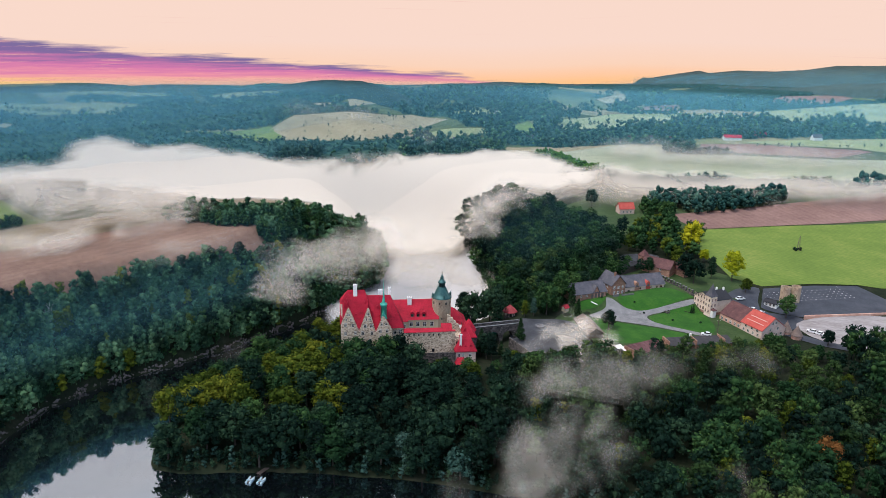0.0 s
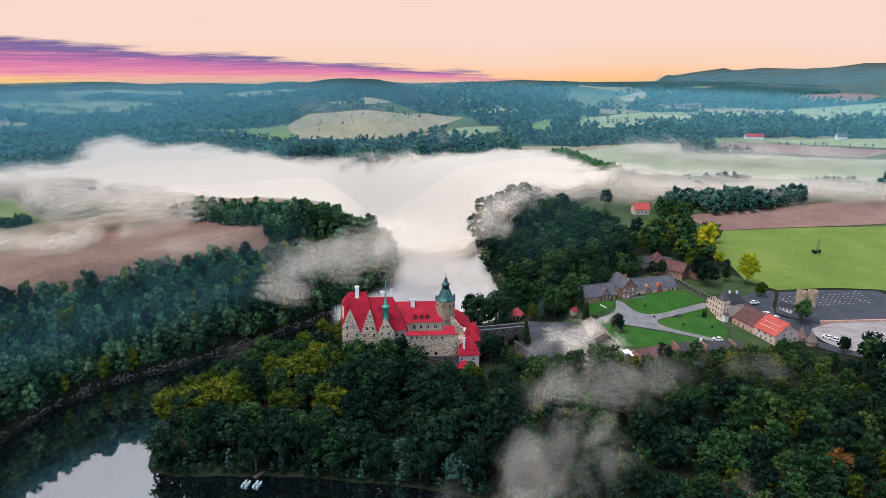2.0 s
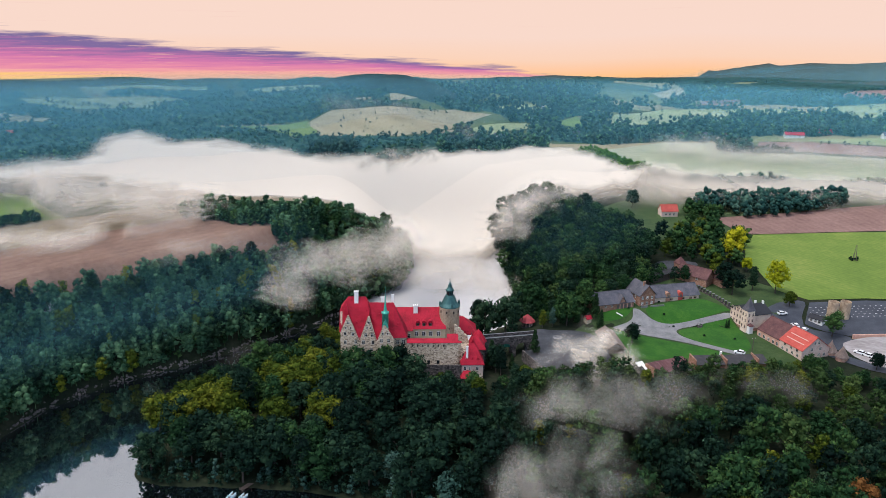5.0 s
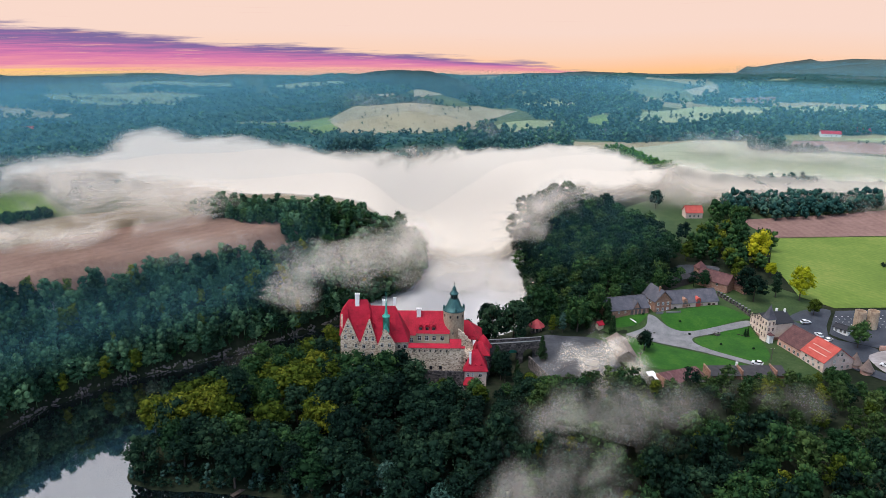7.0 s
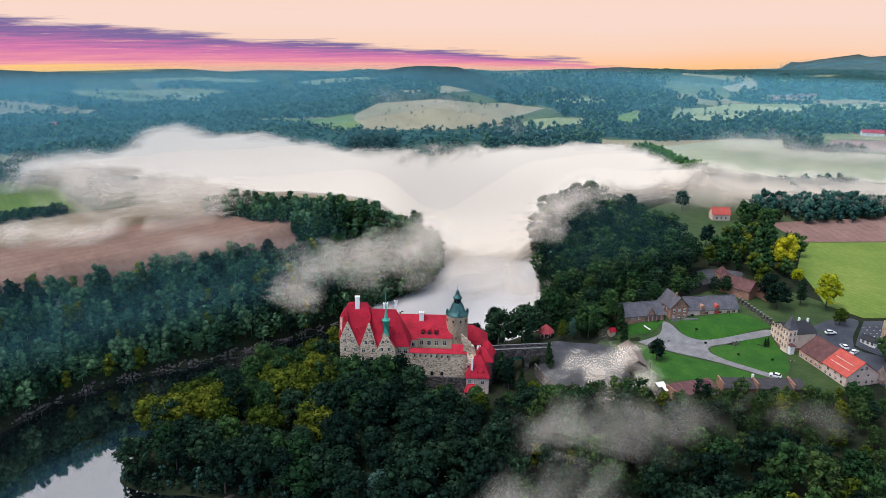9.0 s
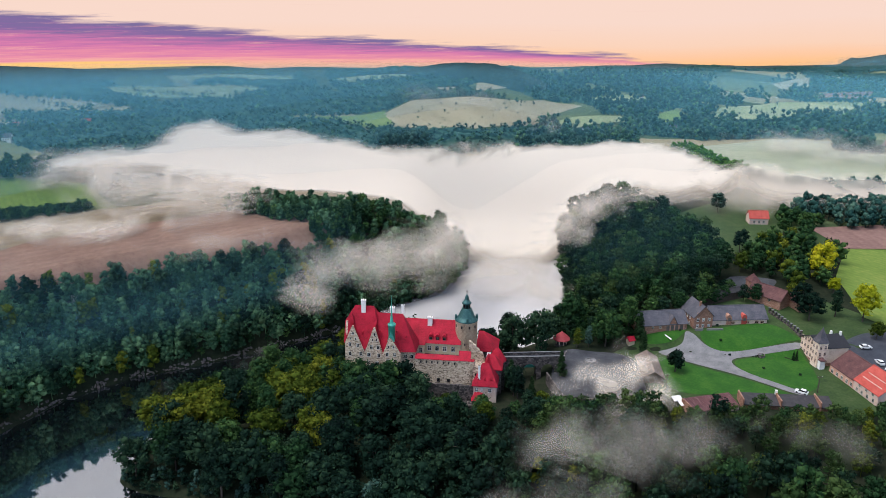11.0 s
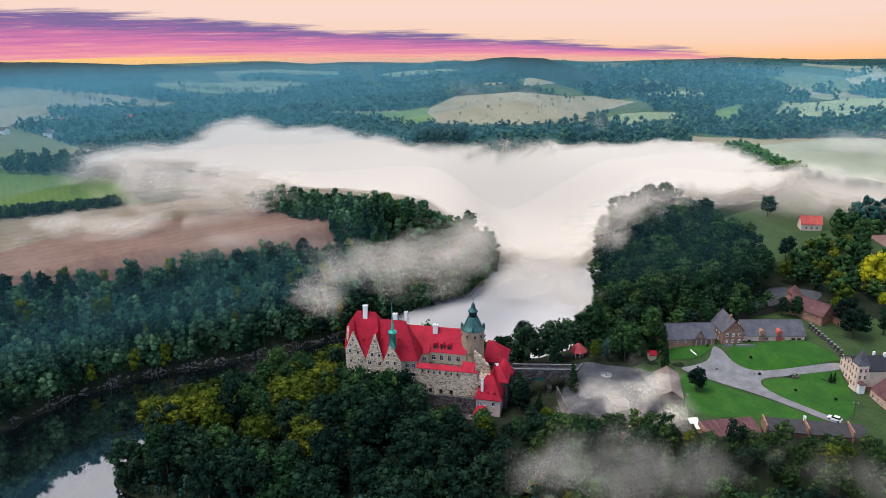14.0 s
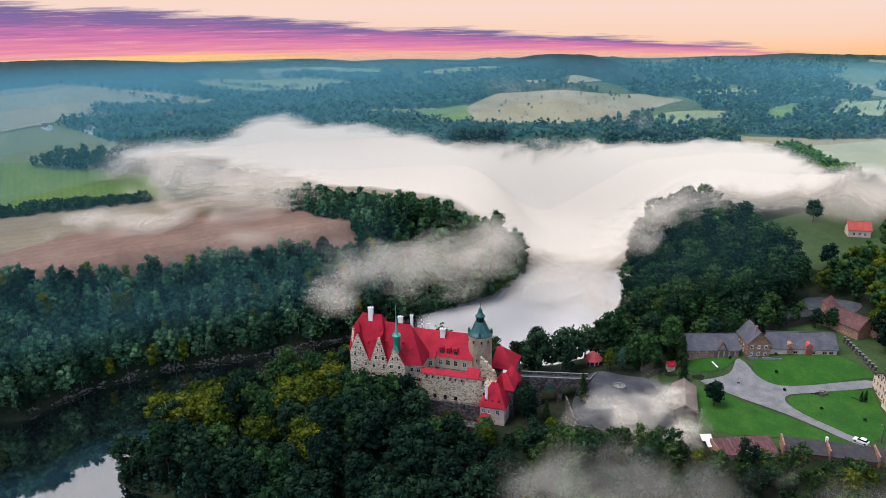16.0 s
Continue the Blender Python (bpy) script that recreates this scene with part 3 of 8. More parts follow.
patch("drive", [(-10, 317.5), (-4, 324), (-4, 331), (-1, 330.5), (6, 327), (15, 329), (34, 342), (36, 340), (19, 328), (15, 321), (22, 315), (41, 309.5), (38, 307.5), (19, 311.5), (3, 313), (-9, 315)],
      GRAVEL, 0.34, 2, "pale gravel drive forking across the court", category="drive", soft=True)
patch("pavement", [(-43, 292), (-41, 300), (-33, 303), (-24, 307), (-17, 305), (-10, 292), (-6, 280), (-14, 272), (-26, 268), (-38, 278)], PAVING, 0.25, 2.5,
      "dark stone-paved forecourt before the bridge", category="pavement", soft=True)
patch("yard", [(46, 338), (56, 362), (68, 368), (66, 346), (83, 338), (77, 326), (68, 330), (58, 340)], ASPHALT, 0.25, 4, "dark yard behind the long barn", category="yard", soft=True)
patch("parking_lot", [(66.5, 347), (70, 368), (95, 380), (117, 387), (130, 366), (121, 353), (83, 339), (74, 342)], ASPHALT, 0.3, 4, "dark asphalt car park with white bay marks",
      category="car park")
patch("parking_lot", [(83, 336), (122, 350), (150, 330), (110, 304), (90, 314), (81, 324)], BARE, 0.28, 4, "pale bare gravel car park", category="car park", soft=True)
patch("road", [(73, 326), (88, 315), (112, 306), (150, 296), (150, 292), (110, 301), (86, 310), (70, 321)], ASPHALT, 0.36, 3, "narrow asphalt road past the barn", category="road")
patch("yard", [(2, 384), (2, 398), (20, 403), (18, 388), (8, 380)], PAVING, 0.25, 4, "grey paved yard behind the barns", category="yard", soft=True)
patch("bare_ground", [(36, 306), (44, 312), (46, 320), (54, 320), (60, 312), (52, 304)], GRASS, 0.2, 3, "trodden grass beside the long barn", category="bare ground", soft=True)
bm = bmesh.new()
for i in range(9):
    for j in range(18):
        p = Vector((70.5, 351)) + Vector((0.9, 0.42)) * (2.6 * j + 1.5) + Vector((-0.42, 0.9)) * (2.6 * i - 3 * 0)
        if -6 < p.y - (0.47 * p.x + 310) < 22 and p.x < 124 and 69 < p.x and p.y < 384 - max(0, (p.x - 112)) * 1.2:
            z = gz(p.x, p.y) + 0.33
            box(bm, p.x - 0.3, p.x + 0.3, p.y - 0.16, p.y + 0.16, z, z + 0.01)
tagged(part("bay_marks", bm, WHITE, None), "white painted bay marks on the asphalt", "road marking", kind="stuff")

# sky and distance
EYE = Vector((35, 40, 119))
SKY, _ns, _ln, _b = nodes_of("dawn_sky")
_ns.remove(_b)
_uv, _sep = _ns.new("ShaderNodeUVMap"), _ns.new("ShaderNodeSeparateXYZ")
_ln.new(_uv.outputs[0], _sep.inputs[0])


def calc(op, a, b=None, c=None):
    n = _ns.new("ShaderNodeMath")
    n.operation = op
    for k, v in enumerate((a, b, c)):
        if v is None:
            continue
        if isinstance(v, (int, float)):
            n.inputs[k].default_value = v
        else:
            _ln.new(v, n.inputs[k])
    return n.outputs[0]


def blend(f, a, b):
    n = _ns.new("ShaderNodeMix")
    n.data_type = "RGBA"
    n.clamp_factor = True
    if isinstance(f, float):
        n.inputs[0].default_value = f
    else:
        _ln.new(f, n.inputs[0])
    for k, v in ((6, a), (7, b)):
        if isinstance(v, tuple):
            n.inputs[k].default_value = (*v, 1)
        else:
            _ln.new(v, n.inputs[k])
    return n.outputs[2]


def streaks(sx, sy, detail, rough=0.6, off=0.0):
    mp, nz = _ns.new("ShaderNodeMapping"), _ns.new("ShaderNodeTexNoise")
    mp.inputs["Scale"].default_value, mp.inputs["Location"].default_value = (sx, sy, 1), (off, off, 0)
    nz.inputs["Scale"].default_value, nz.inputs["Detail"].default_value, nz.inputs["Roughness"].default_value = 1, detail, rough
    _ln.new(_uv.outputs[0], mp.inputs[0])
    _ln.new(mp.outputs[0], nz.inputs[0])
    return nz.outputs[0]


# uv: bearing west of north in tens of degrees, height over the skyline in hundredths
_az, _el = _sep.outputs[0], _sep.outputs[1]
_grad = ramp(_ns, [(0.0, (1.0, 0.56, 0.27)), (0.10, (1.0, 0.60, 0.38)), (0.22, (0.97, 0.66, 0.50)), (0.5, (0.95, 0.70, 0.60))])
_ln.new(calc("MULTIPLY", _el, 0.1), _grad.inputs[0])
_n1s, _n2s = streaks(1.4, 1.1, 6), streaks(1.7, 2.8, 7, 0.68, 3.7)
_top = calc("MAXIMUM", calc("MULTIPLY", calc("SUBTRACT", _az, 0.35), 1.06), calc("MULTIPLY", calc("SUBTRACT", _az, 1.25), 1.4))
_top = calc("MINIMUM", _top, calc("MULTIPLY", calc("SUBTRACT", _az, 1.1), 3.0))
_edge = calc("ADD", calc("SUBTRACT", _top, _el), calc("MULTIPLY", calc("SUBTRACT", _n1s, 0.5), 2.6))
_edge = calc("ADD", _edge, calc("MULTIPLY", calc("SUBTRACT", _n2s, 0.5), 1.8))
_mask = calc("MULTIPLY", _edge, 1.6)
_deep = calc("DIVIDE", _el, calc("MAXIMUM", _top, 0.3))
_cl = ramp(_ns, [(0.0, (0.92, 0.42, 0.40)), (0.18, (0.84, 0.29, 0.40)), (0.45, (0.66, 0.20, 0.42)), (0.75, (0.24, 0.15, 0.36)), (1.0, (0.20, 0.16, 0.34))])
_ln.new(calc("ADD", _deep, calc("MULTIPLY", calc("SUBTRACT", _n2s, 0.5), 0.9)), _cl.inputs[0])
_c2 = blend(calc("MULTIPLY", calc("SUBTRACT", streaks(2.2, 3.0, 8, 0.7, 8.1), 0.56), 5.0), _cl.outputs[0], (0.98, 0.50, 0.42))
_low = calc("MULTIPLY", calc("SUBTRACT", calc("MULTIPLY", streaks(0.35, 3.2, 4, 0.55, 5.3), 1.15), calc("MULTIPLY", _el, 0.75)), 2.2)
_glow = calc("ADD", calc("MULTIPLY", calc("SMOOTH_MIN", calc("MAXIMUM", calc("SUBTRACT", _az, 4.2), 0.0), 1.0, 0.2), 0.75), 0.25)
_c3 = blend(calc("MULTIPLY", _low, _glow), _c2, (1.0, 0.60, 0.22))
_lone = calc("MULTIPLY", calc("SUBTRACT", streaks(0.6, 4.5, 5, 0.6, 21.4), 0.66), 6.0)
_sky0 = blend(_lone, _grad.outputs[0], (0.80, 0.45, 0.42))
_em = _ns.new("ShaderNodeEmission")
_high = calc("MULTIPLY", calc("SUBTRACT", _el, 14.0), 0.035)
_ln.new(blend(_high, blend(_mask, _sky0, _c3), (0.72, 0.80, 0.90)), _em.inputs[0])
_em.inputs[1].default_value = 1.0
_ln.new(_em.outputs[0], _ns["Material Output"].inputs[0])
cols, rows = 72, 24
verts, uvs = [], []
for j in range(rows):
    el = -0.06 + 1.2 * (j / (rows - 1)) ** 1.6
    for i in range(cols):
        az = radians(-50 + 160 * i / (cols - 1))
        skyline = -0.0695 + 0.012 * (1 - float(smooth(np.array((math.degrees(az) - 0) / 14))))
        SR = 1.12 * float(skyline_r(math.degrees(az))) + 60
        verts.append((EYE.x - SR * math.sin(az), EYE.y + SR * math.cos(az), EYE.z + SR * (skyline + el)))
        uvs.append((math.degrees(az) / 10, el * 100))
faces = [(j * cols + i, j * cols + i + 1, (j + 1) * cols + i + 1, (j + 1) * cols + i) for j in range(rows - 1) for i in range(cols - 1)]
me = bpy.data.meshes.new("backdrop")
me.from_pydata(verts, [], faces)
layer = me.uv_layers.new(name="UVMap")
for loop in me.loops:
    layer.data[loop.index].uv = uvs[loop.vertex_index]
tagged(link_mesh("backdrop", me, None, [SKY]), "peach dawn sky with a violet cloud bank", "sky", kind="structure")

# wooded slopes with distance haze put into the colour; HILL_DARK has less
HILL = surface("hazed_wooded_hill", [(0.025, 0.045, 0.045), (0.04, 0.07, 0.065), (0.06, 0.09, 0.08)], 0.02, 0.95, 0.2, 0.15)


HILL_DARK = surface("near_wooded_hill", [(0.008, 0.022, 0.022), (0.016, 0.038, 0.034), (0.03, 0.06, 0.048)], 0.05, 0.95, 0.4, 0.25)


def ridge(label, off, heights, depth, seed, rough=1.0, fixed=0.0, mat=None):
    """A chain of far hills: crest heights by bearing, falling to both sides."""
    hs = sorted(heights)
    az = np.arange(hs[0][0], hs[-1][0] + 0.01, 0.2)
    top = np.interp(az, [h[0] for h in hs], [h[1] for h in hs])
    vs = []
    for k, (dr, f) in enumerate(((-depth, 0.0), (-depth * 0.6, 0.45), (-depth * 0.25, 0.85), (0, 1.0), (depth * 0.3, 0.6), (depth * 0.5, 0.0))):
        for a, c in zip(az, top):
            w = rough * (0.8 * noise.noise((a * 0.7, k * 0.7, seed)) + 0.5 * noise.noise((a * 2.3, k, seed)) + 0.35 * noise.noise((a * 6.0, k, seed)))
            rr = (fixed or float(skyline_r(a)) + off) + dr
            vs.append((-rr * math.sin(radians(a)), rr * math.cos(radians(a)), c - 60 + (60 + w) * f))
    n = len(az)
    fs = [(j * n + i, j * n + i + 1, (j + 1) * n + i + 1, (j + 1) * n + i) for j in range(5) for i in range(n - 1)]
    me = bpy.data.meshes.new("mountain_ridge")
    me.from_pydata(vs, [], fs)
    me.shade_smooth()
    tagged(link_mesh("mountain_ridge", me, None, [mat or HILL]), label, "mountains", kind="structure")


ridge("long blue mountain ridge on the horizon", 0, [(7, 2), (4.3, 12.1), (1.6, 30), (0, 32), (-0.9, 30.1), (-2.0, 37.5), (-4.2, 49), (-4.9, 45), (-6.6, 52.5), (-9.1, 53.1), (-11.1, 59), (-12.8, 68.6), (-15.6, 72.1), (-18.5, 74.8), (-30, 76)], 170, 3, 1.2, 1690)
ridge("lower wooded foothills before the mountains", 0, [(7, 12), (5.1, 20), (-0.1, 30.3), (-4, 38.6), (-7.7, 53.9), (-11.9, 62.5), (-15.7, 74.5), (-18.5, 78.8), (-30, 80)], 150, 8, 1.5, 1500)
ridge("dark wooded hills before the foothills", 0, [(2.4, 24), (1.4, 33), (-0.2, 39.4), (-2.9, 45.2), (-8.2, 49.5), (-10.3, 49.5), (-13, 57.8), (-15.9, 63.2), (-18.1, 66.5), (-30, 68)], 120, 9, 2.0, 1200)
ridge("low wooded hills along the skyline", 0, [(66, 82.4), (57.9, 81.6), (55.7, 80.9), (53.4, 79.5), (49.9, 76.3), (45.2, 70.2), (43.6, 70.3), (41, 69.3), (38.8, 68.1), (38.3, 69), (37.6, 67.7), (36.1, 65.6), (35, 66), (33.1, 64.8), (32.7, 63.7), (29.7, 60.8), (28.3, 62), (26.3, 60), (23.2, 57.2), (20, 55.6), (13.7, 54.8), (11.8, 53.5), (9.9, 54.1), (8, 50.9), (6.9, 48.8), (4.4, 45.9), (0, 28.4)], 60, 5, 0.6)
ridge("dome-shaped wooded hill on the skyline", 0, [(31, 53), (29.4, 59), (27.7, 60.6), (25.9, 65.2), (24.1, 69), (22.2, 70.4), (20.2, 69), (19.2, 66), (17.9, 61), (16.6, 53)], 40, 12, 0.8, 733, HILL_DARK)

# ---------------------------------------------------------------- mist


def mist_material(name, scale, ragged, colour=(0.90, 0.90, 0.90), stretch=(1, 1, 1.6), through_light=0.3, soft_edge=(0.12, 1.0), even=True):
    """Thin droplets: what the bank's own density leaves open lets the light pass."""
    m, ns, ln, bs = nodes_of(name)
    ns.remove(bs)
    at, tc, mp, nz = ns.new("ShaderNodeAttribute"), ns.new("ShaderNodeTexCoord"), ns.new("ShaderNodeMapping"), ns.new("ShaderNodeTexNoise")
    at.attribute_name = "wet"
    mp.inputs["Scale"].default_value = stretch
    nz.inputs["Scale"].default_value, nz.inputs["Detail"].default_value, nz.inputs["Roughness"].default_value = scale, 7, 0.52
    nz.inputs["Distortion"].default_value = 0.5
    ln.new(tc.outputs["Object"], mp.inputs[0])
    ln.new(mp.outputs[0], nz.inputs[0])
    ops = []
    for op, b in (("SUBTRACT", 0.5), ("MULTIPLY", ragged)):
        n = ns.new("ShaderNodeMath")
        n.operation = op
        n.inputs[1].default_value = b
        ln.new(ops[-1].outputs[0] if ops else nz.outputs[0], n.inputs[0])
        ops.append(n)
    ad = ns.new("ShaderNodeMath")
    ad.operation = "ADD"
    ln.new(ops[-1].outputs[0], ad.inputs[0])
    ln.new(at.outputs["Fac"], ad.inputs[1])
    mr = ns.new("ShaderNodeMapRange")
    mr.interpolation_type = "SMOOTHSTEP"
    mr.inputs[1].default_value, mr.inputs[2].default_value = soft_edge
    ln.new(ad.outputs[0], mr.inputs[0])
    top = ns.new("ShaderNodeAttribute")
    top.attribute_name = "thick"
    mu = ns.new("ShaderNodeMath")
    mu.operation = "MULTIPLY"
    ln.new(mr.outputs[0], mu.inputs[0])
    ln.new(top.outputs["Fac"], mu.inputs[1])
    di, tl, tr = ns.new("ShaderNodeBsdfDiffuse"), ns.new("ShaderNodeBsdfTranslucent"), ns.new("ShaderNodeBsdfTransparent")
    for n in (di, tl):
        n.inputs[0].default_value = (*colour, 1)
    if even:
        up = ns.new("ShaderNodeCombineXYZ")
        up.inputs[2].default_value = 1.0
        ln.new(up.outputs[0], di.inputs["Normal"])
    m1, m2 = ns.new("ShaderNodeMixShader"), ns.new("ShaderNodeMixShader")
    m1.inputs[0].default_value = through_light
    ln.new(di.outputs[0], m1.inputs[1])
    ln.new(tl.outputs[0], m1.inputs[2])
    ln.new(mu.outputs[0], m2.inputs[0])
    ln.new(tr.outputs[0], m2.inputs[1])
    ln.new(m1.outputs[0], m2.inputs[2])
    ln.new(m2.outputs[0], ns["Material Output"].inputs[0])
    return m


MIST_BANK = mist_material("mist_bank", 0.05, 1.3, (0.675, 0.60, 0.51), (1, 0.6, 1), 0.12, (0.15, 0.95))
MIST_WISP = mist_material("mist_wisp", 0.055, 2.5, (0.80, 0.71, 0.61), (1, 0.7, 0.9), 0.2, (0.2, 1.1))
MIST_FINE = mist_material("mist_shreds", 0.07, 2.8, (0.80, 0.73, 0.63), (1, 0.6, 0.9), 0.3, (0.25, 1.3))
MIST_TORN = mist_material("torn_mist", 0.09, 3.2, (0.84, 0.75, 0.63), (1, 0.7, 0.9), 0.25, (0.2, 1.1))
# the blue of distant air is put into the colour of these sheets
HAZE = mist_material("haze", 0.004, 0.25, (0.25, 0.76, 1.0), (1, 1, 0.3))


def poly_distance(px, py, poly):
    best, inside = np.full(px.shape, 1e9), np.zeros(px.shape, bool)
    pts = np.array(poly, float)
    for (ax, ay), (bx, by) in zip(pts, np.roll(pts, -1, 0)):
        ex, ey = bx - ax, by - ay
        s = np.clip(((px - ax) * ex + (py - ay) * ey) / (ex * ex + ey * ey), 0, 1)
        best = np.minimum(best, np.hypot(px - ax - s * ex, py - ay - s * ey))
        cross = (ay > py) != (by > py)
        with np.errstate(divide="ignore", invalid="ignore"):
            inside ^= cross & (px < (bx - ax) * (py - ay) / (by - ay) + ax)
    return np.where(inside, best, -best)


def mist(label, poly, layers, fade, cell, mat, billow=2.0, spread=0.0, peak=0.85, lift=0.3, settle=0):
    """A bank of mist: sheets one over another, each (least height, height over the ground, thickness), thinning out at the rim."""
    px, py = np.array([p[0] for p in poly]), np.array([p[1] for p in poly])
    gx = np.arange(px.min() - fade, px.max() + fade + cell, cell)
    gy = np.arange(py.min() - fade, py.max() + fade + cell, cell)
    X, Y = np.meshgrid(gx, gy)
    X, Y = X.ravel(), Y.ravel()
    base = ground_z(X, Y)
    inside = poly_distance(X, Y, poly)
    wob = np.array([noise.noise((x * 0.03, y * 0.03, 2.0)) + 0.5 * noise.noise((x * 0.09, y * 0.09, 7.0)) for x, y in zip(X, Y)])
    n = len(gx)
    ob_v, ob_f, dens, thick = [], [], [], []
    for k, (low, over, t) in enumerate(layers):
        d = np.clip((inside - spread * k) / fade * 0.5 + lift, 0, peak)
        z = np.maximum(low, base + over).reshape(len(gy), n)
        for _ in range(settle):
            q = np.pad(z, 1, mode="edge")
            z = (q[1:-1, 1:-1] * 2 + q[:-2, 1:-1] + q[2:, 1:-1] + q[1:-1, :-2] + q[1:-1, 2:]) / 6
        z = z.ravel() + billow * wob * (0.6 + 0.4 * k)
        keep = d > 0.02
        index = np.full(len(X), -1)
        start = len(ob_v)
        index[keep] = np.arange(keep.sum()) + start
        ob_v += list(zip(X[keep], Y[keep], z[keep]))
        dens += list(d[keep])
        thick += list(t * np.clip(d[keep] * 3 - 0.06, 0, 1))
        for j in range(len(gy) - 1):
            for i in range(n - 1):
                q = (index[j * n + i], index[j * n + i + 1], index[(j + 1) * n + i + 1], index[(j + 1) * n + i])
                if min(q) >= 0:
                    ob_f.append(tuple(int(a) for a in q))
    me = bpy.data.meshes.new("mist")
    me.from_pydata(ob_v, [], ob_f)
    for key, vals in (("wet", dens), ("thick", thick)):
        at = me.attributes.new(key, "FLOAT", "POINT")
        at.data.foreach_set("value", np.array(vals, np.float32))
    me.shade_smooth()
    return tagged(link_mesh("mist", me, None, [mat]), label, "mist", kind="stuff")


# thin mist, and the lake's bright sky reflection put into a pale colour
MIST_SHEEN = mist_material("mist_and_sheen_on_water", 0.012, 0.35, (0.72, 0.69, 0.67), (1, 0.45, 1), 0.12)
MIST_PLAN = [(-332, 293), (-315, 314), (-315, 354), (-330, 389), (-331, 408), (-321, 412), (-309, 414), (-288, 435), (-263, 457), (-232, 464), (-208, 491), (-189, 515), (-146, 563), (-110, 589), (-73, 598),
             (-44, 574), (-18, 559), (-23, 534), (-52, 508), (-74, 490), (-86, 470), (-92, 448), (-104, 432), (-122, 424), (-140, 414), (-150, 396), (-164, 376), (-180, 352), (-200, 346), (-225, 338), (-260, 335), (-284, 320), (-303, 302), (-318, 282)]
mist("dense white mist lying over the reservoir", MIST_PLAN,
     [(-20.5, 2, 0.85), (-19.3, 5, 0.9), (-17.8, 8, 0.97)], 15, 5, MIST_BANK, 1.2, 1.5, 2.4, 0.6, 14)
mist("grey mist veil over the trees of the pasture", [(-312, 284), (-308, 312), (-262, 330), (-225, 345), (-204, 322), (-213, 290), (-229, 272), (-258, 274), (-282, 276)],
     [(-90, 4, 0.36), (-90, 7, 0.4), (-90, 10, 0.36), (-90, 13, 0.22)], 18, 4, MIST_WISP, 1.5, 1.0, 0.85, 0.45)
mist("flat white streak of mist along the ploughed field", [(-280, 237), (-275, 249), (-251, 267), (-234, 283), (-217, 289), (-222, 273), (-238, 251), (-254, 231), (-262, 222)],
     [(-90, 2, 0.4), (-90, 4, 0.42), (-90, 6, 0.36)], 14, 3, MIST_WISP, 0.8, 0.6, 0.9, 0.4)
mist("thin mist wisp over the edge of the ploughed field", [(-210, 230), (-207, 246), (-199, 262), (-191, 276), (-175, 292), (-166, 282), (-173, 266), (-184, 251), (-186, 235)],
     [(22, 4, 0.09), (24, 6, 0.12), (26, 8, 0.12), (28, 10, 0.09)], 11, 3, MIST_WISP, 1.5, 0.6)
mist("torn mist drifting off the wooded bank", [(-165, 283), (-155, 302), (-146, 316), (-146, 340), (-142, 360), (-130, 376), (-106, 360), (-96, 310), (-100, 294), (-105, 290), (-111, 280), (-131, 283), (-138, 271), (-151, 271)],
     [(10, 6, 0.18), (13, 8, 0.22), (16, 10, 0.25), (19, 12, 0.24), (22, 14, 0.2)], 16, 3, MIST_WISP, 2.2, 0.8, 0.85, 0.26)
mist("small mist wisp before the wooded bank", [(-156, 267), (-156, 278), (-144, 279), (-130, 278), (-125, 264), (-136, 258), (-146, 261)],
     [(6, 6, 0.16), (9, 8, 0.2), (12, 10, 0.16)], 7, 2.5, MIST_WISP, 1.5, 0.5)
# sheets just over the water whiten it as the reflected sky would
mist("pale sheets for thin mist and bright sky reflection on the water behind the castle", [(-146, 328), (-131, 362), (-138, 390), (-147, 416), (-164, 450), (-130, 484), (-96, 484), (-91, 440), (-75, 400), (-62, 362), (-58, 335), (-70, 316), (-95, 305), (-122, 300)],
     [(-21.9, 0.3, 0.5), (-20.8, 0.6, 0.5), (-19.6, 1, 0.45), (-18, 2, 0.35)], 5, 3, MIST_SHEEN, 0.3, 0.3, 1.6, 0.5)
mist("mist thinning out over the open water", [(-136, 372), (-142, 404), (-150, 436), (-120, 452), (-94, 440), (-84, 404), (-72, 372), (-100, 364)],
     [(-20.5, 2, 0.4), (-18, 4, 0.4), (-15, 6, 0.36)], 28, 4, MIST_BANK, 1.0, 4.0, 1.2, 0.45)
mist("torn mist over the bank of the reservoir", [(-98, 396), (-96, 462), (-70, 470), (-52, 456), (-54, 430), (-64, 410), (-78, 388)],
     [(4, 13, 0.28), (9, 16, 0.34), (14, 19, 0.34), (18, 22, 0.28)], 16, 4, MIST_WISP, 2.0, 1.0)
mist("small mist patch over the forecourt", [(-28, 264), (-24, 276), (-17, 290), (-11, 294), (-4, 288), (3, 280), (0, 272), (-10, 266), (-20, 258)],
     [(-4.5, 1.5, 0.26), (-2, 3, 0.32), (0, 4, 0.36), (2.5, 6, 0.36), (5, 8, 0.32), (7.5, 10, 0.26)], 11, 2, MIST_TORN, 1.6, 0.8, 0.85, 0.42)
mist("torn mist over the dark trees below the court", [(-32, 226), (-18, 238), (-2, 246), (12, 252), (24, 244), (22, 232), (4, 222), (-14, 216), (-28, 216)],
     [(-4, 14, 0.08), (-1, 16, 0.11), (2, 18, 0.11), (5, 20, 0.08)], 12, 2, MIST_FINE, 1.5, 0.4, 0.85, 0.36)
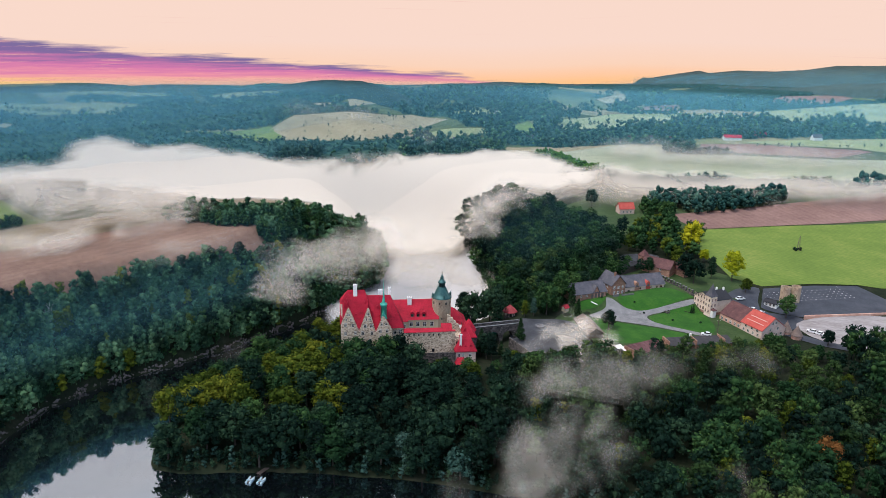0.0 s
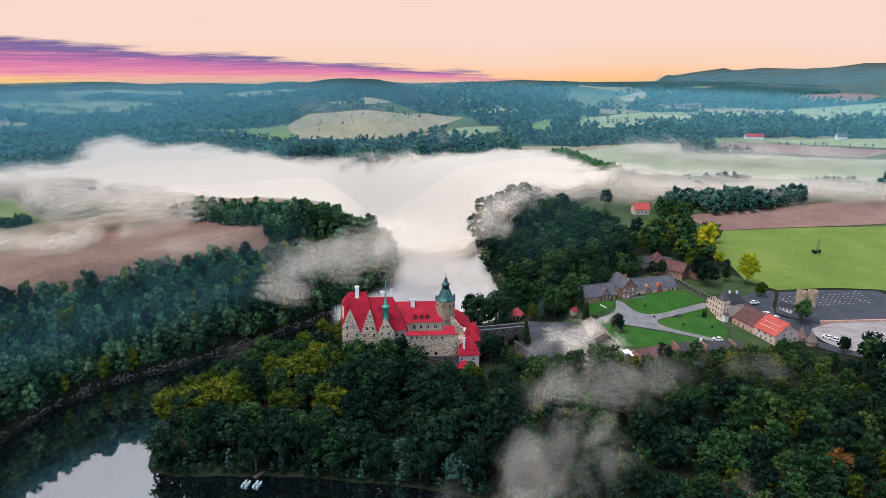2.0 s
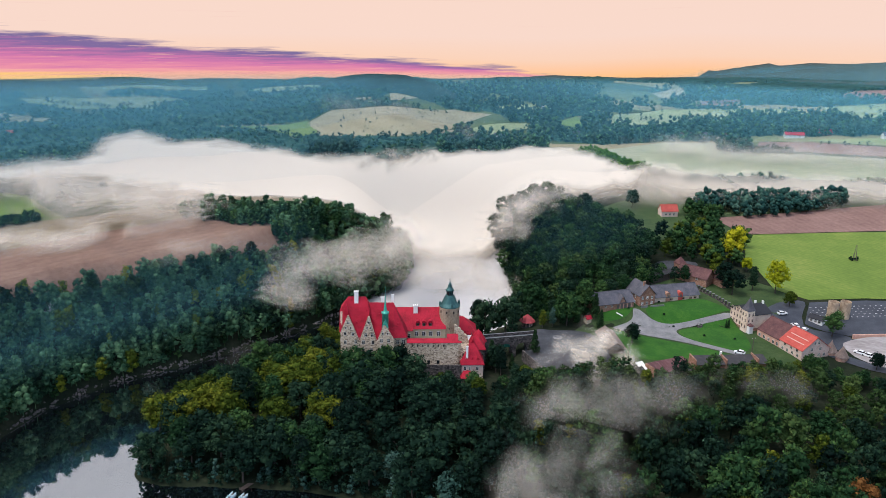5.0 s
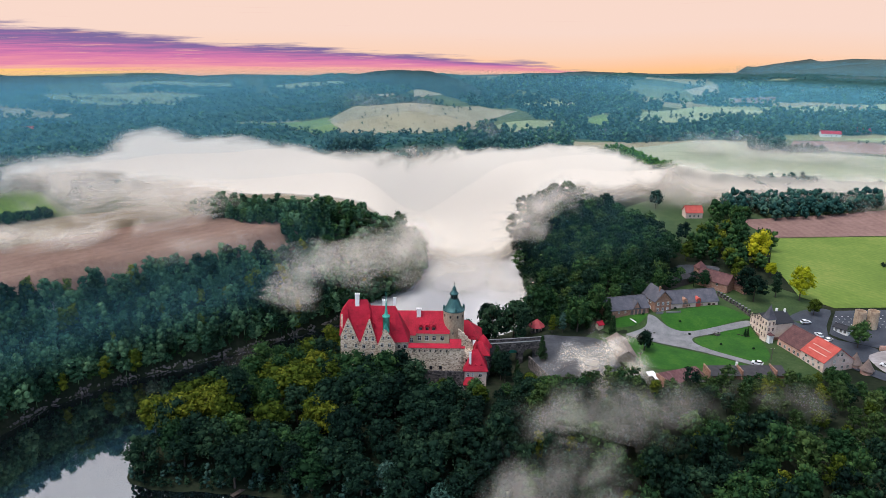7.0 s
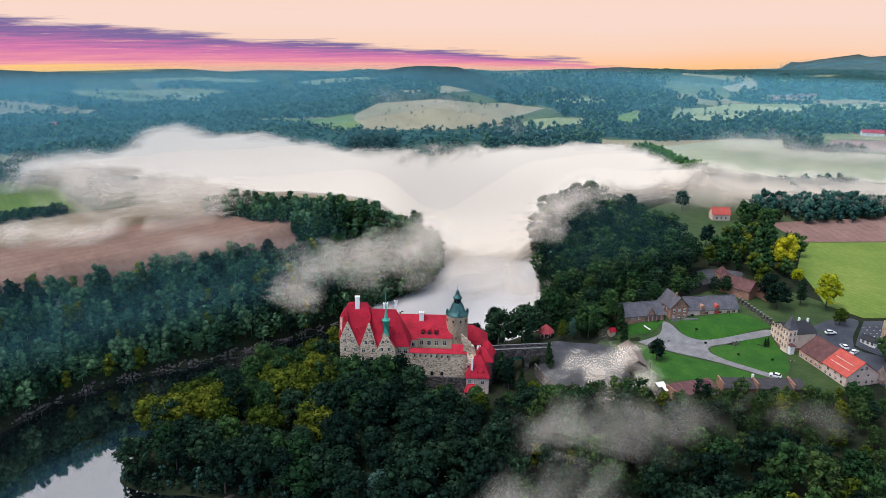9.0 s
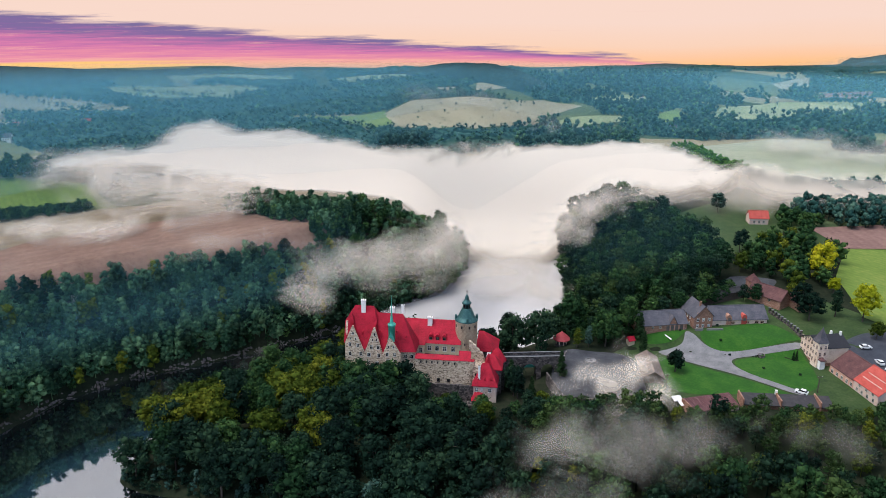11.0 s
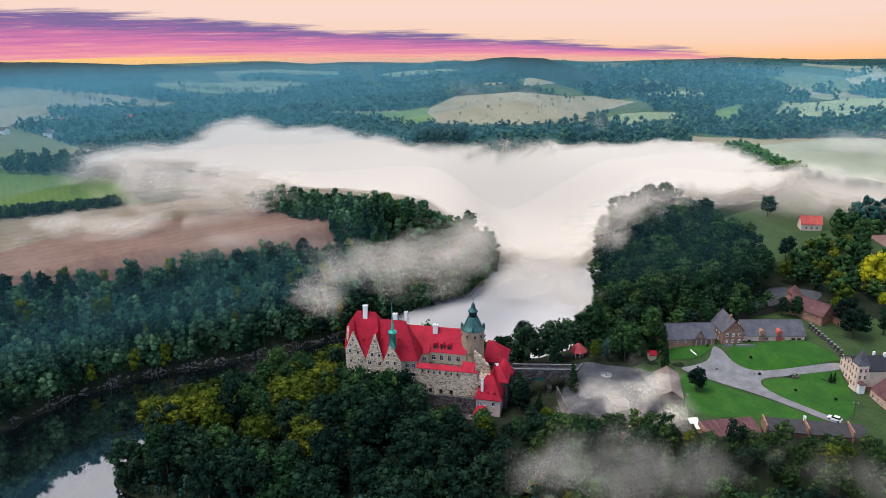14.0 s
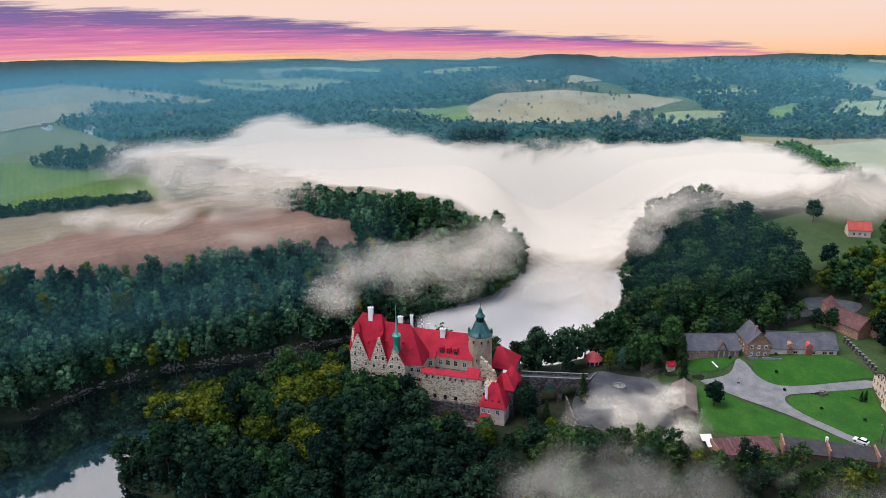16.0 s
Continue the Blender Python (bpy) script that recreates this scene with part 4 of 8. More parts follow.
mist("torn mist rising between the trees below the court", [(-30, 200), (-14, 218), (2, 220), (9, 206), (2, 192), (-12, 182), (-26, 180)],
     [(-8, 14, 0.09), (-5, 16, 0.12), (-2, 18, 0.12), (1, 20, 0.09)], 12, 2, MIST_FINE, 1.5, 0.4, 0.85, 0.36)
mist("thin mist over the shore below the court", [(-43, 185), (-31, 194), (-21, 202), (0, 209), (3, 197), (-7, 186), (-30, 175), (-41, 172)],
     [(-18, 8, 0.13), (-15, 10, 0.16), (-12, 12, 0.13)], 12, 2.5, MIST_FINE, 1.2, 0.4)
mist("low mist over the slope by the road", [(33, 209), (46, 215), (55, 209), (53, 200), (38, 194)], [(-14, 9, 0.10), (-11, 11, 0.12), (-8, 13, 0.10)], 12, 3, MIST_FINE, 1.5, 0.5)
mist("faint mist over the wood below the sheds", [(23, 256), (37, 274), (59, 274), (61, 262), (38, 250)], [(3, 7, 0.10), (5, 9, 0.12), (7, 12, 0.10)], 10, 2.5, MIST_FINE, 1.0, 0.5)
mist("faint mist over the bend of the river", [(-179, 216), (-181, 233), (-166, 228), (-163, 215)], [(-20, 2, 0.05), (-18, 4, 0.06), (-16, 6, 0.05)], 9, 2.5, MIST_FINE, 0.8, 0.3)
mist("faint mist on the river arm", [(-157, 241), (-160, 271), (-148, 262), (-149, 241)], [(-20, 2, 0.07), (-17, 4, 0.08), (-14, 6, 0.06)], 10, 3, MIST_FINE, 0.6, 0.3)
mist("long flat streak of mist before the far tree line", [(-50, 552), (-20, 584), (60, 598), (120, 600), (200, 610), (190, 570), (111, 552), (24, 520), (-18, 520)],
     [(-90, 3, 0.4), (-90, 5, 0.45), (-90, 8, 0.4)], 22, 6, MIST_BANK, 1.0, 1.0, 0.95, 0.45)
mist("low grey mist over the rough grass", [(-44, 500), (-24, 532), (50, 552), (120, 570), (132, 552), (60, 524), (10, 506), (-20, 488)],
     [(-90, 2, 0.16), (-90, 4, 0.18), (-90, 7, 0.16)], 18, 5, MIST_BANK, 1.0, 1.0, 0.9, 0.4)
mist("streak of mist under the stubble field", [(-290, 566), (-240, 572), (-190, 596), (-160, 604), (-165, 616), (-212, 604), (-280, 582)],
     [(-90, 4, 0.22), (-90, 8, 0.26), (-90, 12, 0.2)], 20, 6, MIST_BANK, 1.5, 1.0)
mist("pale mist over the far pasture", [(-60, 640), (20, 690), (160, 690), (220, 660), (80, 620), (0, 616)], [(-90, 4, 0.3), (-90, 9, 0.3)], 40, 10, MIST_BANK, 1.0, 1.0)


HAZE_AZ, HAZE_R = (-25, 0, 9.7, 15, 22, 29.5, 38, 50, 65), (1010, 1010, 960, 900, 830, 765, 693, 610, 530)


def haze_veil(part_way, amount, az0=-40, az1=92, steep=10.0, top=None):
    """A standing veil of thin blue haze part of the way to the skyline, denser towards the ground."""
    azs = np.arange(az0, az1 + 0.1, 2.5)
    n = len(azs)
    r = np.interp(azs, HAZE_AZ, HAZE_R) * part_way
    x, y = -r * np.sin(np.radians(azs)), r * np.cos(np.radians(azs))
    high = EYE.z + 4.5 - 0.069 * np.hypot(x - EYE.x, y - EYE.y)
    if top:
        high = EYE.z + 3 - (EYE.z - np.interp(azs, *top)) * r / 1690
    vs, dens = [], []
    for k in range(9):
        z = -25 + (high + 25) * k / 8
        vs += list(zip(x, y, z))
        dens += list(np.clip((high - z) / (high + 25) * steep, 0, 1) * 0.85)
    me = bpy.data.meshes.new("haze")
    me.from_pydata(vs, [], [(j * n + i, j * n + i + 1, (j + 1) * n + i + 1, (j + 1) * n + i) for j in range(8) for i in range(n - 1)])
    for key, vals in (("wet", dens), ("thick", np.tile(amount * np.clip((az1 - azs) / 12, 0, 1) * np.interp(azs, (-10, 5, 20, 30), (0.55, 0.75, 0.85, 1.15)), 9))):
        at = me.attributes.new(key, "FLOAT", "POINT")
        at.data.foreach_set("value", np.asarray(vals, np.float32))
    me.shade_smooth()
    tagged(link_mesh("haze", me, None, [HAZE]), "thin blue morning haze in the distance", "haze", kind="stuff")


# tinted sheets stand one behind another to build up aerial haze
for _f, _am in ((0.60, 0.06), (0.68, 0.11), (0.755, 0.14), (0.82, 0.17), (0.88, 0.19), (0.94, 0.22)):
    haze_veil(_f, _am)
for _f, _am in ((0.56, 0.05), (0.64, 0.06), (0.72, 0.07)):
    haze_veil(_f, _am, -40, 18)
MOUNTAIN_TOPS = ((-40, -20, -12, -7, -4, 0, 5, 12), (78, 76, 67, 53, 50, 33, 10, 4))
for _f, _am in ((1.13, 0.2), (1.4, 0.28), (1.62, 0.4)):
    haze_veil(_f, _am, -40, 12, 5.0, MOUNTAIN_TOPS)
# flat blue sheets added above the woods to tint and lift their dark greens
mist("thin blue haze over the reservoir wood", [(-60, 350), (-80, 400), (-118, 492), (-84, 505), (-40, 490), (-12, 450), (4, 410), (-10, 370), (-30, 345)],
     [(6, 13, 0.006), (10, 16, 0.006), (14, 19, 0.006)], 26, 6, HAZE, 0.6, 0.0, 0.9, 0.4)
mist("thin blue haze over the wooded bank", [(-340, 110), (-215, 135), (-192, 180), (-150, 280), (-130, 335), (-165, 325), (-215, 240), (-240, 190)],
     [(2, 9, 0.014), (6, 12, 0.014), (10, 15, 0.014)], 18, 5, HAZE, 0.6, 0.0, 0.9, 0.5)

# ---------------------------------------------------------------- the castle (u along its front, v away)
castle = thing("castle", "stone castle with steep crimson roofs and a round tower", "castle", CM)


def wall(outline, v0, v1, mat=STONE, name="wall", label=""):
    return part(name, prism(outline, v0, v1), mat, castle, label)


def roof(points, faces, mat=RED, name="roof", label="", parent=None):
    return part(name, solid(points, faces), mat, parent or castle, label)


BASE = -14.0
# west wing: body, side wall with a clipped gable, three stone gables to the front
wall([(-3.0, BASE), (16.8, BASE), (16.8, 6.5), (-3.0, 6.5)], 0.3, 12.5)
part("wall", solid([(-3.0, 0.3, 8.9), (-3.0, 12.5, 8.9), (-3.0, 9.6, 16.2), (-3.0, 3.0, 16.2), (-2.3, 0.3, 8.9), (-2.3, 12.5, 8.9), (-2.3, 9.6, 16.2), (-2.3, 3.0, 16.2)],
                   [(0, 1, 2, 3), (7, 6, 5, 4), (0, 3, 7, 4), (1, 5, 6, 2), (3, 2, 6, 7), (0, 4, 5, 1)]), STONE, castle)
wall([(16.8, BASE), (21.3, BASE), (21.3, 6.6), (16.8, 6.6)], 1.8, 10.0)
GABLES = [(-2.85, 3.95, 0.0, 9.4, 6.3, 15.6, 0.0), (4.05, 10.25, 7.5, 6.3, 6.3, 15.4, 0.0), (10.45, 16.65, 13.2, 6.4, 7.4, 12.6, -1.5)]
for g0, g1, gc, gl, gr, ga, gv in GABLES:
    wall([(g0, BASE), (g1, BASE), (g1, gr), (gc + 0.32, ga), (gc - 0.32, ga), (g0, gl)], gv, gv + 0.7, name="gable")
    if gv < 0:
        wall([(g0, BASE), (g1, BASE), (g1, gr), (g0, gl)], gv + 0.7, 0.3)
    # gable roof behind its parapet, running back into the main roof
    part("roof", solid([(g0 - 0.1, gv + 0.7, gl - 0.3), (gc, gv + 0.7, ga - 0.2), (g1 + 0.1, gv + 0.7, gr - 0.3), (g0 - 0.1, 2.0, gl - 0.3), (gc, 6.0, ga - 0.2), (g1 + 0.1, 2.0, gr - 0.3)],
                       [(0, 1, 2), (3, 5, 4), (0, 3, 4, 1), (1, 4, 5, 2), (0, 2, 5, 3)]), RED, castle)
    for ea, eb in (((g0, gl), (gc - 0.3, ga)), ((g1, gr), (gc + 0.3, ga))):
        d = Vector((eb[0] - ea[0], 0, eb[1] - ea[1]))
        m = Matrix.Translation((ea[0], gv + 0.45, ea[1])) @ Matrix.Rotation(-math.atan2(d.z, d.x), 4, "Y")
        part("coping", one_box(0, d.length, -0.3, 0.45, -0.05, 0.10, m), RED, castle)
# tall west roof with clipped end, then the long lower ridge
roof([(-3.3, 0.2, 9.3), (7.2, 0.2, 6.4), (7.6, 4.0, 17.0), (6.2, 6.0, 21.0), (-0.3, 6.0, 21.0), (-3.3, 3.2, 16.2), (-3.3, 12.7, 9.3), (7.2, 12.7, 9.3), (7.6, 9.0, 17.0), (-3.3, 9.6, 16.2)],
     [(0, 1, 5), (1, 2, 3, 4), (1, 4, 5), (4, 9, 5), (4, 3, 8, 7, 6, 9), (3, 2, 8), (1, 7, 8, 2), (0, 5, 9, 6), (0, 6, 7, 1)], label="steep crimson tiled roof with a clipped gable")
roof([(6.9, 0.2, 6.2), (16.9, 0.2, 6.9), (21.6, 1.5, 6.5), (21.6, 10.3, 6.5), (16.9, 12.7, 8.8), (6.9, 12.7, 8.8), (6.0, 6.2, 18.6), (16.3, 6.2, 18.6), (16.9, 1.5, 6.5), (16.9, 10.3, 6.5)],
     [(0, 1, 7), (0, 7, 6), (1, 2, 7), (2, 3, 7), (3, 4, 7), (4, 5, 6, 7), (5, 0, 6), (0, 5, 4, 1), (1, 4, 3, 2)], label="steep crimson tiled roof")
for du, dv, dz in ((-0.9, 2.0, 17.4), (6.9, 3.4, 17.2)):
    part("roof", turned([(1.0, dz - 2.5), (0.95, dz - 0.6), (0.05, dz + 1.9)], 4, du, dv + 1.2, math.pi / 4), RED, castle, "small pointed dormer roof")


def chimney(u, v, z0, z1, w, mat=WHITE):
    bm = one_box(u - w / 2, u + w / 2, v - w * 0.36, v + w * 0.36, z0, z1)
    box(bm, u - w / 2 - 0.12, u + w / 2 + 0.12, v - w * 0.36 - 0.12, v + w * 0.36 + 0.12, z1 - 0.35, z1 - 0.1)
    c = part("chimney", bm, mat, castle, "whitewashed chimney")
    for k in (-0.25, 0.25):
        part("flue", one_box(u + k * w - 0.16, u + k * w + 0.16, v - 0.2, v + 0.2, z1, z1 + 0.12), FRAME_DARK, c)


chimney(2.7, 5.6, 18.5, 23.4, 1.5)
chimney(12.4, 7.2, 17.0, 20.6, 1.5)
chimney(16.0, 8.0, 15.0, 21.3, 0.9)
chimney(24.6, 14.4, 10.5, 14.6, 1.6)
chimney(43.6, -1.2, -2.0, 4.4, 0.8)
# windows of the gables
for u, z, w, h in [(-1.2, 8.2, 0.8, 1.3), (1.6, 8.0, 0.8, 1.2), (0.0, 12.6, 0.8, 0.8), (-0.9, 10.6, 0.4, 0.8), (0.9, 10.6, 0.4, 0.8), (6.3, 7.6, 0.9, 1.3), (8.7, 7.6, 0.9, 1.3), (7.5, 12.6, 0.5, 0.9), (6.8, 10.5, 0.4, 0.9), (8.2, 10.5, 0.4, 0.9),
                   (-1.2, 4.7, 0.8, 1.3), (2.6, 4.9, 0.8, 1.2), (5.4, 4.7, 1.0, 1.3), (8.9, 4.6, 0.9, 1.3), (8.3, 1.6, 1.0, 1.3), (5.2, 1.6, 0.9, 1.3)]:
    window(castle, front(u, 0.0, z), w, h, FRAME_PALE, GLASS, w > 0.7)
for u, z, w, h in [(12.1, 6.0, 0.9, 1.2), (14.7, 6.0, 0.9, 1.2), (12.3, 3.3, 1.0, 1.4), (14.9, 3.3, 1.0, 1.4), (13.5, 0.2, 0.8, 1.6), (12.5, 0.2, 0.8, 1.6), (14.5, 0.2, 0.8, 1.6), (12.6, 9.0, 0.5, 0.8), (14.3, 9.0, 0.5, 0.8)]:
    window(castle, front(u, -1.5, z), w, h, FRAME_PALE, GLASS, w > 0.7)
for u, z, w, h in [(17.9, 4.0, 0.9, 1.3), (20.1, 4.0, 1.1, 1.4), (18.0, 0.8, 0.9, 1.3), (20.1, 0.8, 1.0, 1.3)]:
    window(castle, front(u, 1.8, z), w, h, FRAME_PALE, GLASS, True)
# roof hatches
for u, f in ((8.9, 0.42), (12.0, 0.28), (14.8, 0.45), (2.9, 0.35), (11.2, 0.6), (18.0, 0.3)):
    v, z = 0.2 + 6.0 * f, 8.8 + 9.8 * f
    part("roof_hatch", one_box(u - 0.25, u + 0.25, v - 0.55, v + 0.2, z - 0.1, z + 0.55), RED, castle)
# copper turret with its needle on the third gable
turret = part("turret", turned([(1.2, 11.5), (1.2, 16.4), (1.4, 16.5), (1.4, 17.15), (1.25, 17.15), (1.25, 16.8), (0.62, 16.8), (0.58, 18.2), (0.34, 20.0), (0.2, 22.0), (0.11, 24.0), (0.04, 27.2)], 12, 13.45, 0.5),
              COPPER_LIGHT, castle, "bright green copper turret", True)
part("needle", turned([(0.14, 20.5), (0.09, 24.0), (0.02, 27.6)], 8, 13.45, 0.5), COPPER, turret)
roof([(12.1, -1.3, 11.4), (14.8, -1.3, 11.4), (13.45, -1.5, 14.6), (13.45, 0.5, 14.9)], [(0, 1, 2), (1, 3, 2), (0, 2, 3), (0, 3, 1)], COPPER_LIGHT, "turret_foot")

# middle wing, set back behind the terrace
wall([(14.0, BASE), (36.0, BASE), (36.0, 6.8), (14.0, 6.8)], 12.8, 21.0, PLASTER)
wall([(21.4, BASE), (36.0, BASE), (36.0, 6.8), (21.4, 6.8)], 10.0, 12.8, PLASTER)
wall([(20.8, 2.0), (23.4, 2.0), (23.4, 6.3), (20.8, 6.3)], 8.6, 10.0, PLASTER)
roof([(17.5, 9.4, 6.5), (36.2, 9.4, 6.5), (36.2, 12.0, 9.4), (36.2, 15.8, 13.2), (13.0, 15.8, 13.0), (15.5, 12.0, 9.4), (36.2, 21.5, 6.5), (13.0, 21.5, 6.5)],
     [(0, 1, 2, 5), (5, 2, 3, 4), (1, 6, 3, 2), (6, 7, 4, 3), (7, 0, 5, 4), (0, 7, 6, 1)], label="broken crimson roof of the middle wing")
roof([(20.4, 8.2, 6.2), (23.7, 8.2, 6.2), (23.7, 10.8, 8.3), (20.4, 10.8, 8.3), (20.4, 10.8, 6.2), (23.7, 10.8, 6.2)], [(0, 1, 2, 3), (0, 3, 4), (1, 5, 2), (3, 2, 5, 4), (0, 4, 5, 1)])
for u in (25.0, 27.7, 30.4, 33.4):
    window(castle, front(u, 10.0, 3.6), 1.2, 1.7, WHITE, GLASS)
window(castle, front(22.1, 8.6, 3.4), 1.0, 1.6, WHITE, GLASS)
for u in (25.4, 27.8, 30.2):
    d = part("dormer", one_box(u - 0.75, u + 0.75, 10.4, 12.2, 7.4, 8.9), RED, castle)
    part("dormer_roof", prism([(u - 0.9, 8.8), (u - 0.5, 9.45), (u, 9.65), (u + 0.5, 9.45), (u + 0.9, 8.8)], 10.2, 12.6), RED, d)
    window(d, front(u, 10.4, 7.6), 0.9, 0.95, FRAME_DARK, GLASS)
# terrace with its curtain wall and tiled coping
wall([(21.3, BASE), (41.5, BASE), (41.5, 4.8), (21.3, 4.8)], 0.6, 1.6)
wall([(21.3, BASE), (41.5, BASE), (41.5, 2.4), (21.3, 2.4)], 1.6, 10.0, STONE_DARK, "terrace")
part("coping", prism([(0, 0), (20.4, 0), (20.4, 0.1), (0, 0.1)], -0.3, 1.5), RED, castle).matrix_basis = Matrix.Translation((21.3, 0.7, 4.85))
roof([(21.3, 0.3, 4.8), (36.3, 0.3, 4.8), (36.3, 2.3, 5.9), (21.3, 2.3, 5.9), (21.3, 2.6, 4.8), (36.3, 2.6, 4.8)], [(0, 1, 2, 3), (0, 3, 4), (1, 5, 2), (3, 2, 5, 4), (0, 4, 5, 1)], label="long crimson wall coping")
roof([(36.2, 0.8, 4.9), (40.4, 0.8, 4.9), (40.4, 3.6, 7.2), (36.2, 3.6, 7.2), (36.2, 3.9, 4.9), (40.4, 3.9, 4.9)], [(0, 1, 2, 3), (0, 3, 4), (1, 5, 2), (3, 2, 5, 4), (0, 4, 5, 1)])
for u in (23.4, 25.3, 27.2, 29.2, 31.2, 33.0, 35.0):
    window(castle, front(u, 0.6, 3.3), 0.35, 0.7, FRAME_DARK, GLASS, False)
for u in (26.0, 29.5, 33.0):
    window(castle, front(u, 0.6, -3.6), 0.9, 1.3, FRAME_DARK, GLASS, False)
# buttresses and the lower works
for u in (27.8, 34.3):
    part("buttress", solid([(u - 0.5, 0.7, BASE), (u + 0.5, 0.7, BASE), (u + 0.5, 0.7, 1.0), (u - 0.5, 0.7, 1.0), (u - 0.5, -0.6, BASE), (u + 0.5, -0.6, BASE)],
                           [(0, 1, 2, 3), (4, 5, 2, 3), (0, 3, 4), (1, 5, 2), (0, 4, 5, 1)]), STONE, castle)
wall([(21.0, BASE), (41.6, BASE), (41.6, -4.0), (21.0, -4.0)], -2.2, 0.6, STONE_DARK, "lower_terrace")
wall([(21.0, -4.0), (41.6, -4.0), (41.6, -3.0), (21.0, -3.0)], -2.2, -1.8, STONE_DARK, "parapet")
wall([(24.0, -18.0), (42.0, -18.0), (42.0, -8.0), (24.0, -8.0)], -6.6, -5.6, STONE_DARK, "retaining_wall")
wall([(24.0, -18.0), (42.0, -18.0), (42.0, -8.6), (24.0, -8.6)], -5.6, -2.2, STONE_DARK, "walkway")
wall([(-14.0, -18.0), (-3.0, -18.0), (-3.0, -5.0), (-14.0, -6.5)], 1.0, 1.8, STONE_DARK, "retaining_wall")

# round tower
tower = part("tower", turned([(4.0, BASE), (3.95, 2.0), (3.85, 13.7), (4.0, 14.0), (4.0, 14.7)], 28, 37.6, 14.0), TOWER, castle, "round plastered stone tower", True)
part("dome", turned([(4.15, 14.5), (4.1, 14.75), (3.3, 15.3), (2.75, 16.2), (2.4, 17.2), (2.0, 18.1), (1.75, 18.55), (1.75, 18.85)], 24, 37.6, 14.0), COPPER, tower, "green copper dome", True)
part("lantern", turned([(1.3, 18.8), (1.25, 20.5), (1.7, 20.65), (1.7, 20.9), (1.25, 21.3), (0.9, 21.9), (0.62, 22.3), (0.8, 22.7), (0.55, 23.2), (0.25, 23.7), (0.1, 24.1)], 12, 37.6, 14.0), COPPER, tower, "copper lantern", True)
part("finial", turned([(0.1, 23.9), (0.08, 24.7), (0.32, 25.0), (0.06, 25.3), (0.02, 26.2)], 8, 37.6, 14.0), FRAME_DARK, tower)
for k in range(8):
    a = 2 * math.pi * k / 8 + 0.2
    m = Matrix.Translation((37.6 + 1.26 * math.cos(a), 14.0 + 1.26 * math.sin(a), 19.1)) @ Matrix.Rotation(a - math.pi / 2, 4, "Z")
    bm = one_box(-0.25, 0.25, -0.06, 0.03, 0, 1.2)
    bmesh.ops.transform(bm, matrix=m, verts=bm.verts)
    part("lantern_pane", bm, GLASS, tower)
for k in (0.15, 2.0, 3.3, 4.9):
    part("dormer", turned([(0.42, 14.8), (0.42, 16.0), (0.05, 16.7)], 8, 37.6 + 3.7 * math.cos(k), 14.0 + 3.7 * math.sin(k)), COPPER, tower)
for a, z in ((-1.9, 12.4), (-1.2, 12.4), (-1.6, 6.0), (-0.6, 12.4), (-2.6, 12.4)):
    window(tower, Matrix.Translation((37.6 + 3.88 * math.cos(a), 14.0 + 3.88 * math.sin(a), z)) @ Matrix.Rotation(a - math.pi / 2, 4, "Z"), 0.4, 0.8, FRAME_DARK, GLASS, False)
# ruined wall beside the tower, with its broken crest
crest = [(39.3, 9.2), (40.2, 8.8), (40.8, 7.9), (41.6, 7.6), (41.9, 6.6), (42.7, 6.3), (43.1, 5.2), (43.9, 4.9), (44.4, 3.6), (44.9, 2.0)]
wall([(44.9, BASE)] + crest[::-1] + [(39.3, BASE)], 7.4, 8.6, STONE, "ruined_wall", "broken stone wall with a stepped crest")
wall([(40.4, BASE), (45.4, BASE), (45.4, 1.5), (40.4, 2.2)], 0.6, 7.4, STONE, "bastion")
window(castle, front(42.4, 0.6, -0.5), 0.7, 1.0, FRAME_DARK, GLASS, False)
window(castle, side(45.4, 4.0, -1.5), 0.7, 1.2, FRAME_DARK, GLASS, False)

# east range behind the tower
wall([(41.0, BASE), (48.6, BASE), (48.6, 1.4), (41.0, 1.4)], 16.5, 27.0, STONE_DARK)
part("roof", hip_roof(41.0, 48.6, 16.5, 27.0, 1.5, 7.0, 41.6, 43.4), RED, castle, "crimson hipped roof of the east range")
for u in (42.4, 43.8, 45.2):
    part("dormer", one_box(u - 0.4, u + 0.4, 16.9, 18.6, 1.4, 2.5), RED, castle)
for v in (18.5, 21.5, 24.5):
    window(castle, side(48.6, v, -1.4), 0.9, 1.3, FRAME_PALE, GLASS)
part("stair", solid([(45.0, 9.5, -3.0), (46.6, 9.5, -3.0), (46.6, 16.5, 1.5), (45.0, 16.5, 1.5), (45.0, 9.5, -4.0), (46.6, 9.5, -4.0), (46.6, 16.5, -4.0), (45.0, 16.5, -4.0)],
                    [(0, 1, 2, 3), (4, 7, 6, 5), (0, 4, 5, 1), (2, 6, 7, 3), (0, 3, 7, 4), (1, 5, 6, 2)]), WHITE, castle, "pale outer stair")
bm = bmesh.new()
for k in range(12):
    v = 9.5 + k * 0.6
    box(bm, 46.5, 46.65, v, v + 0.3, -3.0 + k * 0.386, -1.9 + k * 0.386)
part("balustrade", bm, WOOD, castle)

# gatehouse in the front, with its stacked roofs
wall([(41.7, -18.0), (49.6, -18.0), (49.6, -2.6), (41.7, -2.6)], -2.0, 5.2, PINK_PALE, "gatehouse_wall")
part("roof", hip_roof(41.7, 49.6, -2.0, 5.2, -2.6, 4.2, 44.6, 46.6, over=0.5), RED, castle, "steep crimson gatehouse roof")
